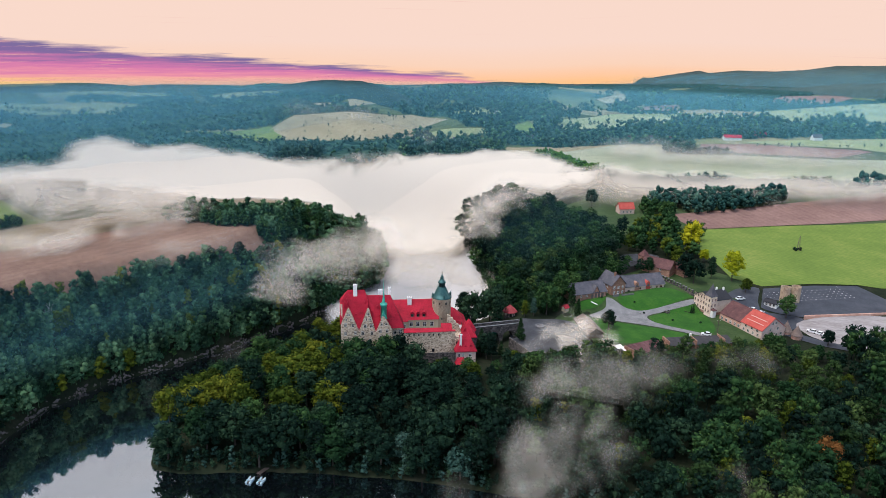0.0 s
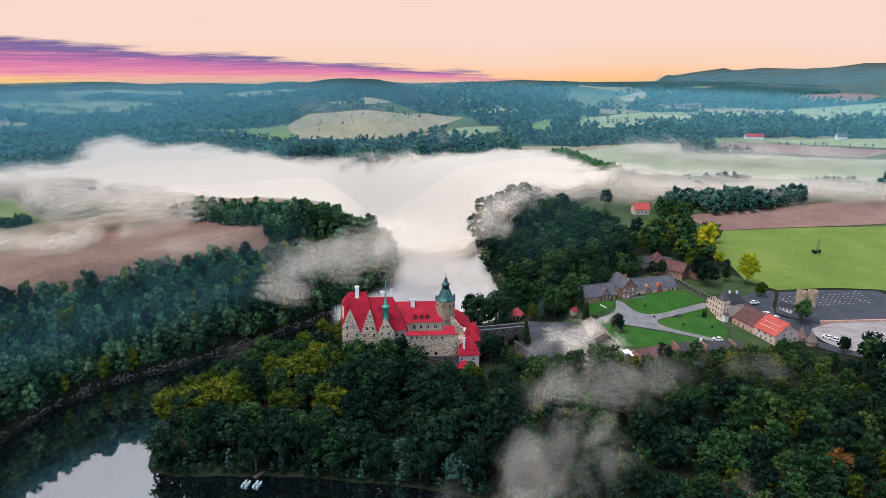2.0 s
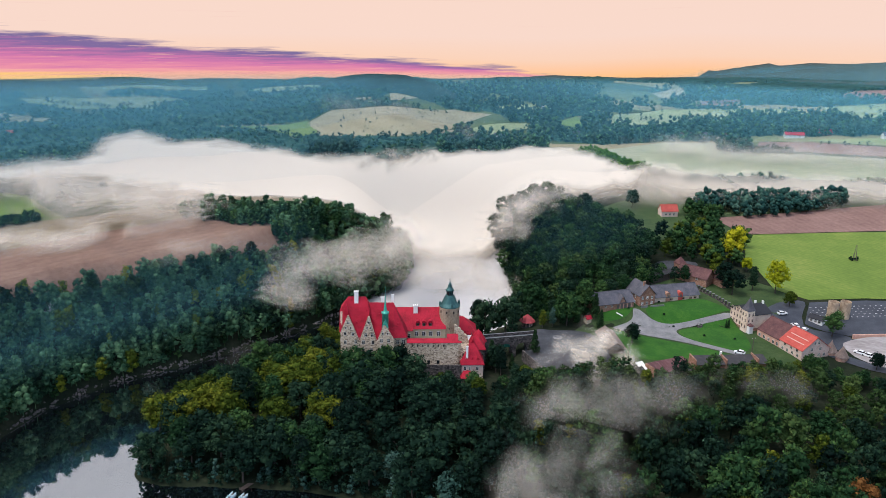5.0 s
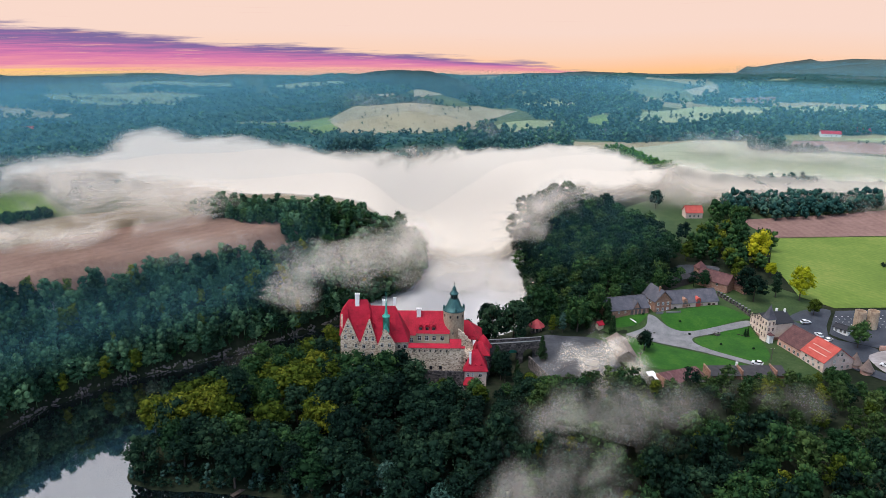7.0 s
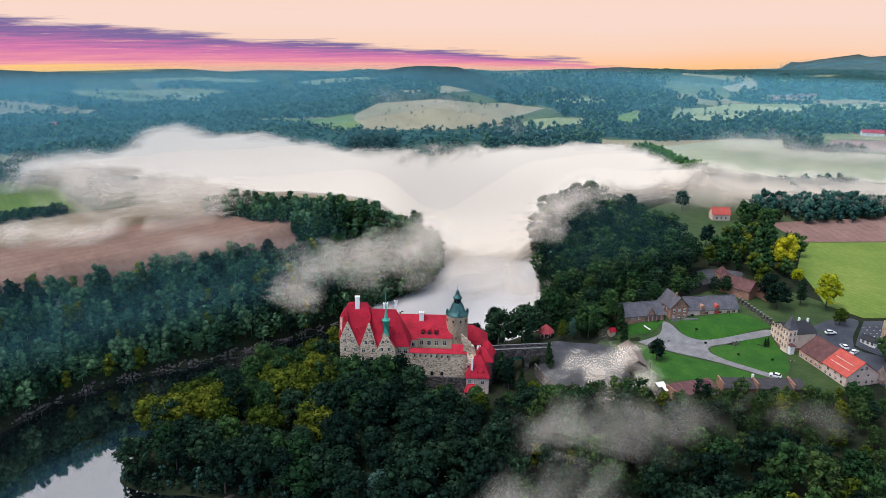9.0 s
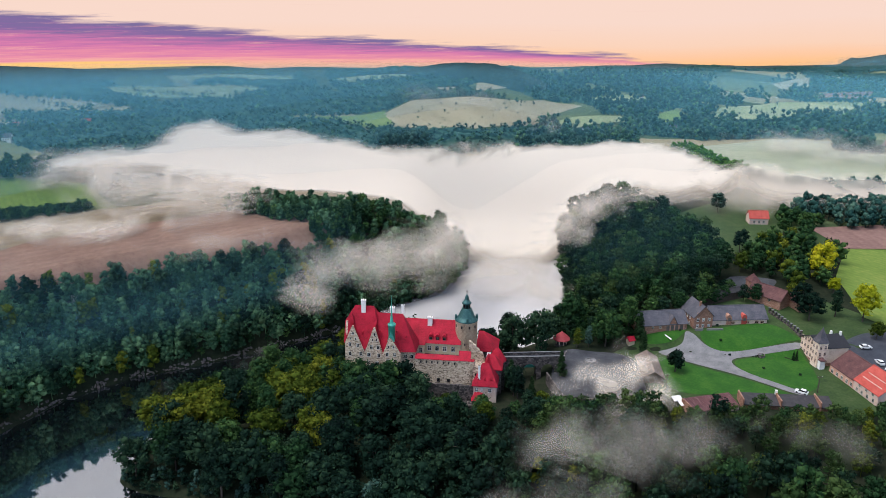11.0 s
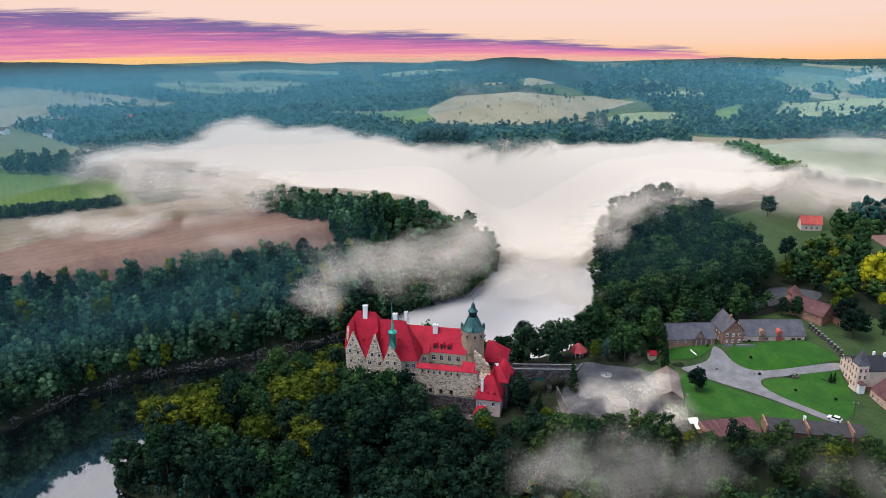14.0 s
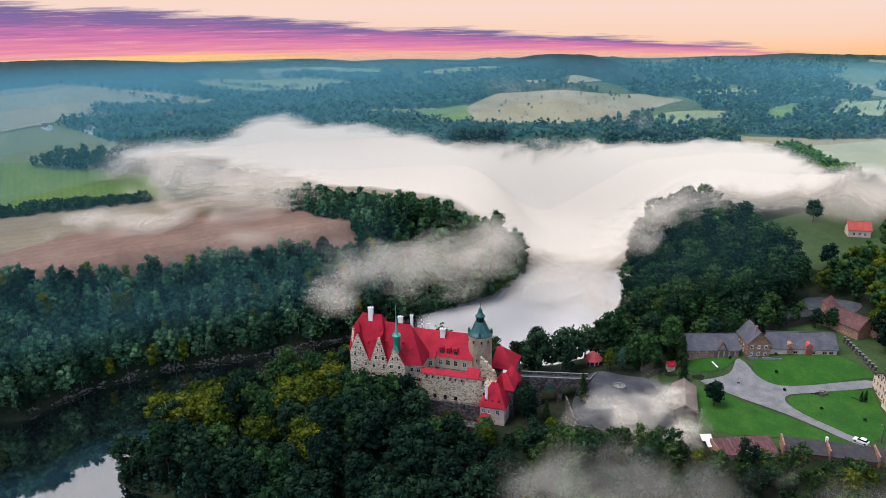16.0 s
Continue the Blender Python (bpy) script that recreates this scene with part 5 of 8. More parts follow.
for u in (43.5, 45.6, 47.7):
    d = part("dormer", one_box(u - 0.38, u + 0.38, -1.5, 0.0, -1.9, -0.7), RED, castle)
    part("dormer_roof", solid([(u - 0.5, -1.6, -0.8), (u + 0.5, -1.6, -0.8), (u, -1.6, -0.1), (u, 0.5, -0.1)], [(0, 1, 2), (1, 3, 2), (0, 2, 3), (0, 3, 1)]), RED, d)
for u, w in ((42.9, 0.8), (44.6, 0.5), (47.4, 1.0)):
    window(castle, front(u, -2.0, -5.0), w, 1.3, WHITE, GLASS)
for v in (-0.5, 2.6):
    window(castle, side(49.6, v, -5.2), 0.8, 1.4, WHITE, GLASS)
part("porch_roof", solid([(41.2, -4.6, -7.2), (45.0, -4.6, -7.2), (45.0, -1.9, -5.0), (42.4, -1.9, -5.0), (41.2, -1.9, -7.2), (45.0, -1.9, -7.2)], [(0, 1, 2, 3), (0, 3, 4), (1, 5, 2), (3, 2, 5, 4), (0, 4, 5, 1)]), RED, castle)
wall([(41.5, -18.0), (44.8, -18.0), (44.8, -7.3), (41.5, -7.3)], -4.3, -2.0, STONE_DARK, "porch")
wall([(45.5, -18.0), (50.8, -18.0), (50.8, 0.2), (45.5, 0.2)], 5.2, 10.5, STONE_DARK, "gatehouse_wall")
part("roof", hip_roof(45.5, 50.8, 5.2, 10.5, 0.2, 4.6, 46.6, 48.0, over=0.4), RED, castle)
wall([(47.6, -18.0), (51.6, -18.0), (51.6, 0.6), (47.6, 0.6)], 10.5, 15.5, STONE_DARK, "gatehouse_wall")
part("roof", turned([(3.4, 0.3), (3.2, 0.7), (2.3, 2.2), (1.2, 3.9), (0.1, 5.2)], 10, 48.9, 12.6), RED, castle, "rounded crimson roof with a lucarne")
part("roof", solid([(44.6, 4.9, 1.0), (47.6, 4.9, 1.0), (46.1, 4.9, 4.4), (44.6, 9.5, 1.0), (47.6, 9.5, 1.0), (46.1, 9.5, 4.4)], [(0, 1, 2), (3, 5, 4), (0, 2, 5, 3), (1, 4, 5, 2), (0, 3, 4, 1)]), RED, castle)

# ---------------------------------------------------------------- bridge, forecourt and gazebo
B0, B1 = Vector((-56.8, 277.0)), Vector((-40.0, 287.6))
BL = (B1 - B0).length
BM = Matrix.Translation((*B0, 0)) @ Matrix.Rotation(math.atan2(B1.y - B0.y, B1.x - B0.x), 4, "Z")
bridge = thing("stone_bridge", "grey stone bridge with two round arches and a parapet", "bridge", BM)


def under(s):
    for c, r in ((BL * 0.46, 2.5), (BL * 0.79, 2.4)):
        if abs(s - c) < r:
            return -5.6 + math.sqrt(r * r - (s - c) ** 2) * 1.05
    return -16.0


ss = sorted({round(BL * k / 70, 3) for k in range(71)} | {BL * 0.46 - 2.5, BL * 0.46 + 2.5, BL * 0.79 - 2.4, BL * 0.79 + 2.4})
bm = bmesh.new()
for a, b in zip(ss, ss[1:]):
    mid = (a + b) / 2
    za, zb = (under(a), under(b)) if under(mid) > -15 else (-16.0, -16.0)
    if under(mid) > -15:
        za, zb = max(za, -5.6), max(zb, -5.6)
    vs = [bm.verts.new(p) for p in ((a, -2, za), (b, -2, zb), (b, -2, -1.2), (a, -2, -1.2), (a, 2, za), (b, 2, zb), (b, 2, -1.2), (a, 2, -1.2))]
    for f in ((0, 1, 2, 3), (5, 4, 7, 6), (0, 4, 5, 1), (3, 2, 6, 7)):
        bm.faces.new([vs[i] for i in f])
part("span", bm, STONE_DARK, bridge)
for v in (-2.0, 1.65):
    part("parapet", one_box(0, BL + 2, v, v + 0.35, -1.2, -0.1), STONE_DARK, bridge)
    part("coping", one_box(0, BL + 2, v - 0.06, v + 0.41, -0.1, 0.05), GRAVEL, bridge)
part("roadway", one_box(0, BL + 2, -1.65, 1.65, -1.25, -1.1), PAVING, bridge)
part("gate_leaf", one_box(BL * 0.46 - 2.3, BL * 0.46 + 2.3, 0.2, 0.35, -5.4, -3.3), COPPER_LIGHT, bridge, "faded green boarding inside the arch")

fore = thing("stone_wall", "low rubble wall round the forecourt", "wall")
for (ax, ay), (bx, by) in (((-40, 287), (-41, 300)), ((-41, 279), (-30, 266)), ((-30, 266), (-16, 270)), ((-20.5, 303), (-14.5, 296))):
    L = math.hypot(bx - ax, by - ay)
    bm = one_box(0, L, -0.25, 0.25, -8.5, -3.9)
    bmesh.ops.transform(bm, matrix=Matrix.Translation((ax, ay, 0)) @ Matrix.Rotation(math.atan2(by - ay, bx - ax), 4, "Z"), verts=bm.verts)
    part("wall_run", bm, STONE_DARK, fore)
fountain = thing("fountain", "round pale stone basin on the paving", "fountain", pose(-30.5, 296.0, gz(-30.5, 296.0) + 0.1))
part("basin", turned([(1.9, 0), (2.0, 0.5), (1.75, 0.5), (1.7, 0.2), (0.3, 0.2), (0.25, 0.9), (0.05, 1.0)], 20), GRAVEL, fountain)

gazebo = thing("gazebo", "small open octagonal pavilion with a crimson tiled roof", "gazebo", pose(-45.3, 305.2, -5.2))
part("plinth", turned([(2.5, -3.0), (2.5, 1.0), (2.3, 1.0)], 8), STONE_DARK, gazebo)
for k in range(8):
    a = 2 * math.pi * k / 8
    part("post", one_box(2.1 * math.cos(a) - 0.16, 2.1 * math.cos(a) + 0.16, 2.1 * math.sin(a) - 0.16, 2.1 * math.sin(a) + 0.16, 1.0, 3.0), PINK_PALE, gazebo)
part("beam", turned([(2.35, 2.85), (2.35, 3.15), (2.0, 3.15)], 8), WOOD, gazebo)
part("roof", turned([(3.5, 2.9), (3.4, 3.15), (1.7, 4.7), (0.08, 6.0)], 8), FADED, gazebo, "faded crimson tiled roof")

# ---------------------------------------------------------------- the farm


def axis(p, q, z=0.0):
    """A frame at p with x along the front to q."""
    return Matrix.Translation((p[0], p[1], z)) @ Matrix.Rotation(math.atan2(q[1] - p[1], q[0] - p[0]), 4, "Z"), math.hypot(q[0] - p[0], q[1] - p[1])


def gable_house(name, label, category, m, L, W, eave, ridge_z, wall_mat, roof_mat, foot=-3.0, over=0.45, front_windows=(), end_windows=(), win=(0.8, 1.1), frame=FRAME_PALE, group=""):
    """A long house: x along its front, y back, gables at both ends."""
    h = thing(name, label, category, m, group)
    bm = prism([(0, foot), (W, foot), (W, eave), (W / 2, ridge_z - 0.15), (0, eave)], 0, L)
    bmesh.ops.transform(bm, matrix=Matrix(((0, 1, 0, 0), (1, 0, 0, 0), (0, 0, 1, 0), (0, 0, 0, 1))), verts=bm.verts)
    part("wall", bm, wall_mat, h)
    s = (ridge_z - eave) / (W / 2)
    for sgn, y0 in ((1, -over), (-1, W + over)):
        lo, t = eave - over * s, 0.18
        pts = [(-over, y0, lo), (L + over, y0, lo), (L + over, W / 2, ridge_z), (-over, W / 2, ridge_z)]
        part("roof", solid(pts + [(x, y, z + t) for x, y, z in pts], [(0, 1, 2, 3), (7, 6, 5, 4), (0, 4, 5, 1), (1, 5, 6, 2), (2, 6, 7, 3), (3, 7, 4, 0)]), roof_mat, h)
    part("ridge", one_box(-over, L + over, W / 2 - 0.18, W / 2 + 0.18, ridge_z + 0.08, ridge_z + 0.26), roof_mat, h)
    for x, z in front_windows:
        window(h, front(x, 0, z), win[0], win[1], frame, GLASS)
    for y, z in end_windows:
        window(h, side(L, y, z), win[0], win[1], frame, GLASS)
    return h


# brick barns along the north of the court
m, L = axis((-20.0, 320.8), (-4.2, 333.0), -0.6)
barn = gable_house("barn_wing", "long brick barn wing with a weathered grey roof", "barn", m, L, 9.5, 3.2, 7.0, BRICK, GREY_TILES, front_windows=[(6, 1.6), (9, 1.6)], win=(0.7, 0.8))
for x in (12.2, 14.0, 15.8, 17.8):
    # dark panel on the closed wall, painted shade of an open bay
    part("bay_shade", prism([(x - 0.65, 0.1), (x + 0.65, 0.1), (x + 0.65, 2.0), (x + 0.35, 2.45), (x - 0.35, 2.45), (x - 0.65, 2.0)], -0.06, 0.02), FRAME_DARK, barn, "arched bay, its shade a flat dark panel")
    part("pier", one_box(x + 0.72, x + 1.06, -0.2, 0.0, -0.5, 2.9), PINK, barn)
d = part("dormer", prism([(12.6, 3.3), (15.6, 3.3), (14.1, 6.2)], -0.3, 3.2), BRICK, barn, "brick cross gable")
for u0, u1 in ((12.3, 14.1), (15.9, 14.1)):
    part("dormer_roof", solid([(u0, -0.6, 3.1), (14.1, -0.6, 6.35), (14.1, 3.6, 6.35), (u0, 1.2, 3.1), (u0, -0.6, 3.3), (14.1, -0.6, 6.55), (14.1, 3.6, 6.55), (u0, 1.2, 3.3)],
                              [(0, 1, 2, 3), (7, 6, 5, 4), (0, 4, 5, 1), (1, 5, 6, 2), (2, 6, 7, 3), (3, 7, 4, 0)]), GREY_TILES, d)
m, L = axis((-2.6, 335.4), (3.6, 340.2), -0.4)
mh = thing("brick_house", "tall brick house with a steep gable and white windows", "house", m)
part("wall", prism([(0, -3), (L, -3), (L, 5.4), (L / 2, 9.4), (0, 5.4)], -1.0, 9.5), BRICK, mh)
for u0, sgn in ((-0.5, 1), (L + 0.5, -1)):
    z0 = 5.4 - 0.5 * 4.0 / (L / 2)
    pts = [(u0, -1.6, z0), (L / 2, -1.6, 9.5), (L / 2, 9.9, 9.5), (u0, 9.9, z0)]
    part("roof", solid(pts + [(x, y, z + 0.2) for x, y, z in pts], [(0, 1, 2, 3), (7, 6, 5, 4), (0, 4, 5, 1), (1, 5, 6, 2), (2, 6, 7, 3), (3, 7, 4, 0)]), GREY_TILES, mh)
part("gable_boards", prism([(0.7, 6.6), (L - 0.7, 6.6), (L / 2, 9.0)], -1.1, -1.0), BRICK, mh, "patterned timber gable")
part("chimney", one_box(L / 2 - 0.9, L / 2 - 0.2, 1.2, 1.9, 8.0, 10.8), BRICK, mh)
for z in (0.9, 3.4):
    for k in (0.2, 0.5, 0.8):
        window(mh, front(L * k, -1.0, z), 0.8, 1.1, WHITE, GLASS)
        window(mh, Matrix.Translation((0, 1.0 + 7 * k, z)) @ Matrix.Rotation(math.pi / 2, 4, "Z"), 0.8, 1.1, WHITE, GLASS)
m, L = axis((3.8, 340.6), (22.6, 352.8), 0.2)
bw = gable_house("barn_wing", "long low barn with a patched grey-brown roof", "barn", m, L, 10.0, 2.6, 6.4, PINK_PALE, GREY_TILES, front_windows=[(8.6, 0.7), (14.5, 0.7), (18.3, 0.7), (20.5, 0.7)], end_windows=[(4.0, 0.8), (6.2, 0.8)], win=(1.3, 0.9), frame=PINK)
for x, mt in ((6.8, BRICK), (13.0, ORANGE_TILES)):
    d = part("dormer", prism([(x - 1.0, 0.5), (x + 1.0, 0.5), (x + 1.0, 3.6), (x + 0.6, 4.3), (x, 4.6), (x - 0.6, 4.3), (x - 1.0, 3.6)], -0.35, 2.6), mt, bw, "arched loading dormer")
    # dark panel on the dormer front for the shade inside its opening
    part("dormer_shade", one_box(x - 0.5, x + 0.5, -0.42, -0.35, 1.9, 3.3), FRAME_DARK, d)
bench = thing("terrace_wall", "low pale wall and steps before the brick house", "wall", axis((-1.0, 333.2), (10, 339.5), 0)[0])
for a, b in ((0, 3.2), (4.6, 11.0)):
    part("wall_run", one_box(a, b, 0, 0.3, -2.5, 0.75), GRAVEL, bench)

# far yard: covered wall, barn and dovecote tower
m, L = axis((-6.5, 356.5), (11.0, 378.0), 2.0)
gable_house("covered_wall", "long dark wooden lean-to running behind the barns", "shed", m, L, 3.2, 2.2, 3.4, WOOD, DARK_ROOF)
m, L = axis((12.0, 377.0), (25.5, 370.5), 2.0)
gable_house("barn", "brick barn with a worn brown tiled roof", "barn", m, L, 7.5, 2.6, 6.2, BRICK, BROWN_TILES, front_windows=[(3, 1), (6, 1), (10, 1)])
dv = thing("dovecote", "square brick tower with a steep pyramid roof", "tower", pose(12.6, 384.5, 2.0, 0, 0, 40))
part("wall", one_box(-2, 2, -2, 2, -3, 5.0), BRICK, dv)
part("roof", turned([(3.3, 4.8), (3.3, 5.0), (0.05, 8.2)], 4, 0, 0, math.pi / 4), BROWN_TILES, dv)
m, L = axis((27.5, 377.5), (33.0, 372.0), 2.0)
gable_house("barn", "small brick outbuilding with a bright gable", "barn", m, L, 6.0, 2.2, 5.2, BRICK, BROWN_TILES)
# arcade wall towards the inn
arc = thing("arcade_wall", "old stone wall with pillars along the lawn", "wall", axis((22.0, 366.5), (36.0, 346.5), -0.6)[0])
for k in range(11):
    part("pillar", one_box(k * 2.3, k * 2.3 + 0.7, -0.35, 0.35, -3, 3.0), STONE_DARK, arc)
    part("wall_run", one_box(k * 2.3 + 0.7, k * 2.3 + 2.3, -0.2, 0.2, -3, 1.7), STONE_DARK, arc)
    part("cap", one_box(k * 2.3 - 0.1, k * 2.3 + 0.8, -0.45, 0.45, 3.0, 3.2), GRAVEL, arc)

# the inn with its corner turret
m, L = axis((36.0, 341.5), (42.6, 332.6), -4.8)
inn = thing("inn", "tall pink plastered inn with a black roof and corner turret", "house", m)
part("wall", prism([(0, -2), (L, -2), (L, 7.6), (L * 0.5, 10.2), (0, 7.6)], 0, 11.5), CREAM, inn)
part("plinth", one_box(-0.06, L + 0.06, -0.08, 11.56, -2, 1.6), BRICK, inn)
for z in (2.2, 4.7, 7.2):
    part("string_course", one_box(-0.08, L + 0.02, -0.12, 0.0, z - 0.28, z - 0.08), PINK_PALE, inn)
    for k in range(5):
        window(inn, front(0.9 + (L - 3.6) * k / 4, 0, z), 0.8, 1.3, PINK_PALE, GLASS)
        if z < 7:
            window(inn, Matrix.Translation((0, 1.4 + 2.1 * k, z)) @ Matrix.Rotation(math.pi / 2, 4, "Z"), 0.8, 1.3, PINK_PALE, GLASS)
for k in range(3):
    window(inn, front(L * 0.36 + 1.3 * k, 0, 8.3), 0.5, 0.7, PINK_PALE, GLASS, False)
for u0 in (-0.5, L + 0.5):
    z0 = 7.6 - 0.5 * 2.6 / (L / 2)
    pts = [(u0, -0.5, z0), (L / 2, -0.5, 10.3), (L / 2, 12.0, 10.3), (u0, 12.0, z0)]
    part("roof", solid(pts + [(x, y, z + 0.2) for x, y, z in pts], [(0, 1, 2, 3), (7, 6, 5, 4), (0, 4, 5, 1), (1, 5, 6, 2), (2, 6, 7, 3), (3, 7, 4, 0)]), BLACK_ROOF, inn)
for x, y in ((L * 0.45, 8.0), (L * 0.55, 11.0)):
    part("chimney", one_box(x - 0.4, x + 0.4, y - 0.3, y + 0.3, 9.5, 11.5), WHITE, inn)
tt = part("turret", one_box(L - 2.9, L + 0.7, -0.9, 2.7, -2, 9.8), CREAM, inn, "square corner turret")
part("turret_roof", turned([(2.9, 9.7), (2.75, 10.0), (1.7, 11.8), (1.0, 13.4), (0.35, 14.6), (0.05, 15.6)], 4, L - 1.1, 0.9, math.pi / 4), GREY_TILES, tt, "concave slate turret roof")
for z in (2.2, 4.9, 7.4):
    part("string_course", one_box(L - 3.0, L + 0.8, -1.0, 2.8, z - 0.4, z - 0.2), PINK_PALE, tt)
    for k in (0.25, 0.75):
        window(tt, front(L - 2.9 + 3.6 * k, -0.9, z), 0.7, 1.3, PINK_PALE, GLASS)
        window(tt, side(L + 0.7, -0.9 + 3.6 * k, z), 0.7, 1.3, PINK_PALE, GLASS)
porch = part("porch", one_box(L + 0.7, L + 2.2, -0.4, 1.6, -2, 3.6), WHITE, inn, "small white porch")
part("porch_roof", turned([(1.6, 3.5), (1.6, 3.7), (0.05, 4.7)], 4, L + 1.4, 0.6, math.pi / 4), BROWN_TILES, porch)
m, L = axis((50.0, 340.5), (47.0, 346.0), -3.0)
gable_house("outbuilding", "low outbuilding with a broken brown roof", "outbuilding", m, L, 7.0, 4.6, 6.6, PINK, BROWN_TILES)

# the long barn: an old half and a newly tiled half
m, L = axis((46.8, 331.2), (54.6, 321.2), -5.2)
LONG_EAVE, LONG_RIDGE, LONG_W = 3.4, 8.3, 13.4
gable_house("long_barn", "long pink barn with a bleached tiled roof", "barn", m, L, LONG_W, LONG_EAVE, LONG_RIDGE, PINK, BROWN_TILES, over=0.2,
            front_windows=[(1.6, 0.9), (4.2, 0.9), (6.8, 0.9), (9.4, 0.9), (11.6, 0.9)], win=(1.0, 1.2))
m, L = axis((54.6, 321.2), (62.0, 311.7), -5.2)
nb = gable_house("long_barn", "pale gabled barn half with a new orange tiled roof", "barn", m, L, LONG_W, LONG_EAVE + 0.5, LONG_RIDGE + 0.4, PINK_PALE, ORANGE_TILES, over=0.25,
                 front_windows=[(2, 0.7), (4.5, 0.7), (7.2, 0.7), (10, 0.7), (3, 2.6), (6.4, 2.6), (9.4, 2.6)], end_windows=[(2.4, 0.8), (5.4, 0.8), (8.4, 0.8), (11, 0.8), (4.6, 3.4), (8.8, 3.4), (5.8, 6.0), (7.6, 6.0)], win=(0.9, 1.1))
s = (LONG_RIDGE - LONG_EAVE - 0.1) / (LONG_W / 2)
for y in (2.0, 3.9):
    z = LONG_EAVE + 0.5 + s * y + 0.2
    part("skylight", one_box(1.5, L - 1.5, y - 0.1, y + 0.1, z - 0.05, z + 0.16), PINK_PALE, nb, "long pale rooflight strip")
for x, y, hgt in ((73.5, 321.8, 5.6), (77.0, 317.6, 5.4)):
    kiln = thing("kiln_hut", "round hut with a pointed reddish cone roof", "hut", pose(x, y, -5.0), group="cone-roofed huts")
    part("wall", turned([(2.1, -2), (2.1, 1.6)], 14), PINK, kiln)
    part("roof", turned([(2.6, 1.4), (2.5, 1.7), (1.7, 2.9), (0.9, 4.3), (0.35, 5.3), (0.04, hgt + 0.6)], 14), PALE_TILES, kiln, "concave cone roof")
for x, y in ((77.4, 354.0), (82.4, 356.2)):
    silo = thing("silo", "stout silo of worn brownish plaster, open on top", "silo", pose(x, y, -2.5), group="pair of silos")
    part("drum", turned([(2.2, -1.5), (2.2, 9.0), (1.95, 9.0), (1.95, 7.3), (0.05, 7.3)], 22), TOWER, silo)
    for z in (2.0, 4.5, 7.0):
        part("hoop", turned([(2.22, z), (2.28, z + 0.1), (2.22, z + 0.2)], 22), TOWER, silo)
m, L = axis((68.0, 349.5), (73.0, 346.5), -2.6)
gable_house("site_office", "small white hut beside the silos", "hut", m, L, 4.0, 2.4, 3.4, WHITE, BLACK_ROOF, front_windows=[(1.2, 0.9), (3.0, 0.9), (4.6, 0.9)])

# sheds along the south of the court
m, L = axis((9.6, 276.2), (22.4, 288.2), -6.4)
sh = thing("shed", "low shed with a rusty corrugated sheet roof", "shed", m)
part("wall", prism([(0, -3), (5.6, -3), (5.6, 3.6), (0, 2.3)], 0, L), PINK_PALE, sh).matrix_basis = Matrix(((0, 1, 0, 0), (1, 0, 0, 0), (0, 0, 1, 0), (0, 0, 0, 1)))
bm = bmesh.new()
n = int(L / 0.28)
for k in range(n):
    x0 = k * L / n
    up = 0.12 if k % 2 else 0.0
    vs = [bm.verts.new(p) for p in ((x0, -0.5, 2.4 + up), (x0 + L / n, -0.5, 2.4 + 0.12 - up), (x0 + L / n, 6.0, 3.95 + 0.12 - up), (x0, 6.0, 3.95 + up))]
    bm.faces.new(vs)
bmesh.ops.remove_doubles(bm, verts=bm.verts, dist=0.001)
part("roof", bm, RUST, sh, "rusty corrugated sheets with pale streaks")
part("end_wall", one_box(-0.25, 0.0, -0.1, 5.7, -3, 4.4), BRICK, sh)
m, L = axis((23.2, 290.0), (49.5, 301.6), -6.4)
sh2 = thing("shed", "long low shed with a tarred dark roof", "shed", m)
part("wall", prism([(0, -3), (5.0, -3), (5.0, 3.4), (0, 2.2)], 0, L), BRICK, sh2).matrix_basis = Matrix(((0, 1, 0, 0), (1, 0, 0, 0), (0, 0, 1, 0), (0, 0, 0, 1)))
part("roof", solid([(-0.2, -0.5, 2.2), (L + 0.2, -0.5, 2.2), (L + 0.2, 5.3, 3.6), (-0.2, 5.3, 3.6), (-0.2, -0.5, 2.4), (L + 0.2, -0.5, 2.4), (L + 0.2, 5.3, 3.8), (-0.2, 5.3, 3.8)],
                    [(0, 3, 2, 1), (4, 5, 6, 7), (0, 1, 5, 4), (1, 2, 6, 5), (2, 3, 7, 6), (3, 0, 4, 7)]), DARK_ROOF, sh2)
for x in (0.0, 12.0, 24.5):
    part("firewall", one_box(x - 0.2, x + 0.25, -0.7, 5.6, 0, 4.4), BRICK, sh2, "pale fire wall")
part("chimney", one_box(11.7, 12.4, 4.8, 5.5, 3, 5.2), WHITE, sh2)
m, L = axis((-3.4, 293.0), (-11.0, 310.6), -5.2)
hut = gable_house("pavilion", "open pavilion with a bleached tiled roof", "pavilion", m, L * 0.86, 6.6, 2.5, 4.6, WOOD, PALE_TILES, over=0.7)
red = gable_house("red_shelter", "small wooden shelter with a bright red roof", "shelter", axis((-21.6, 315.0), (-19.8, 317.1), -3.4)[0], 2.5, 2.1, 1.6, 2.6, PLASTER, RED, over=0.3)
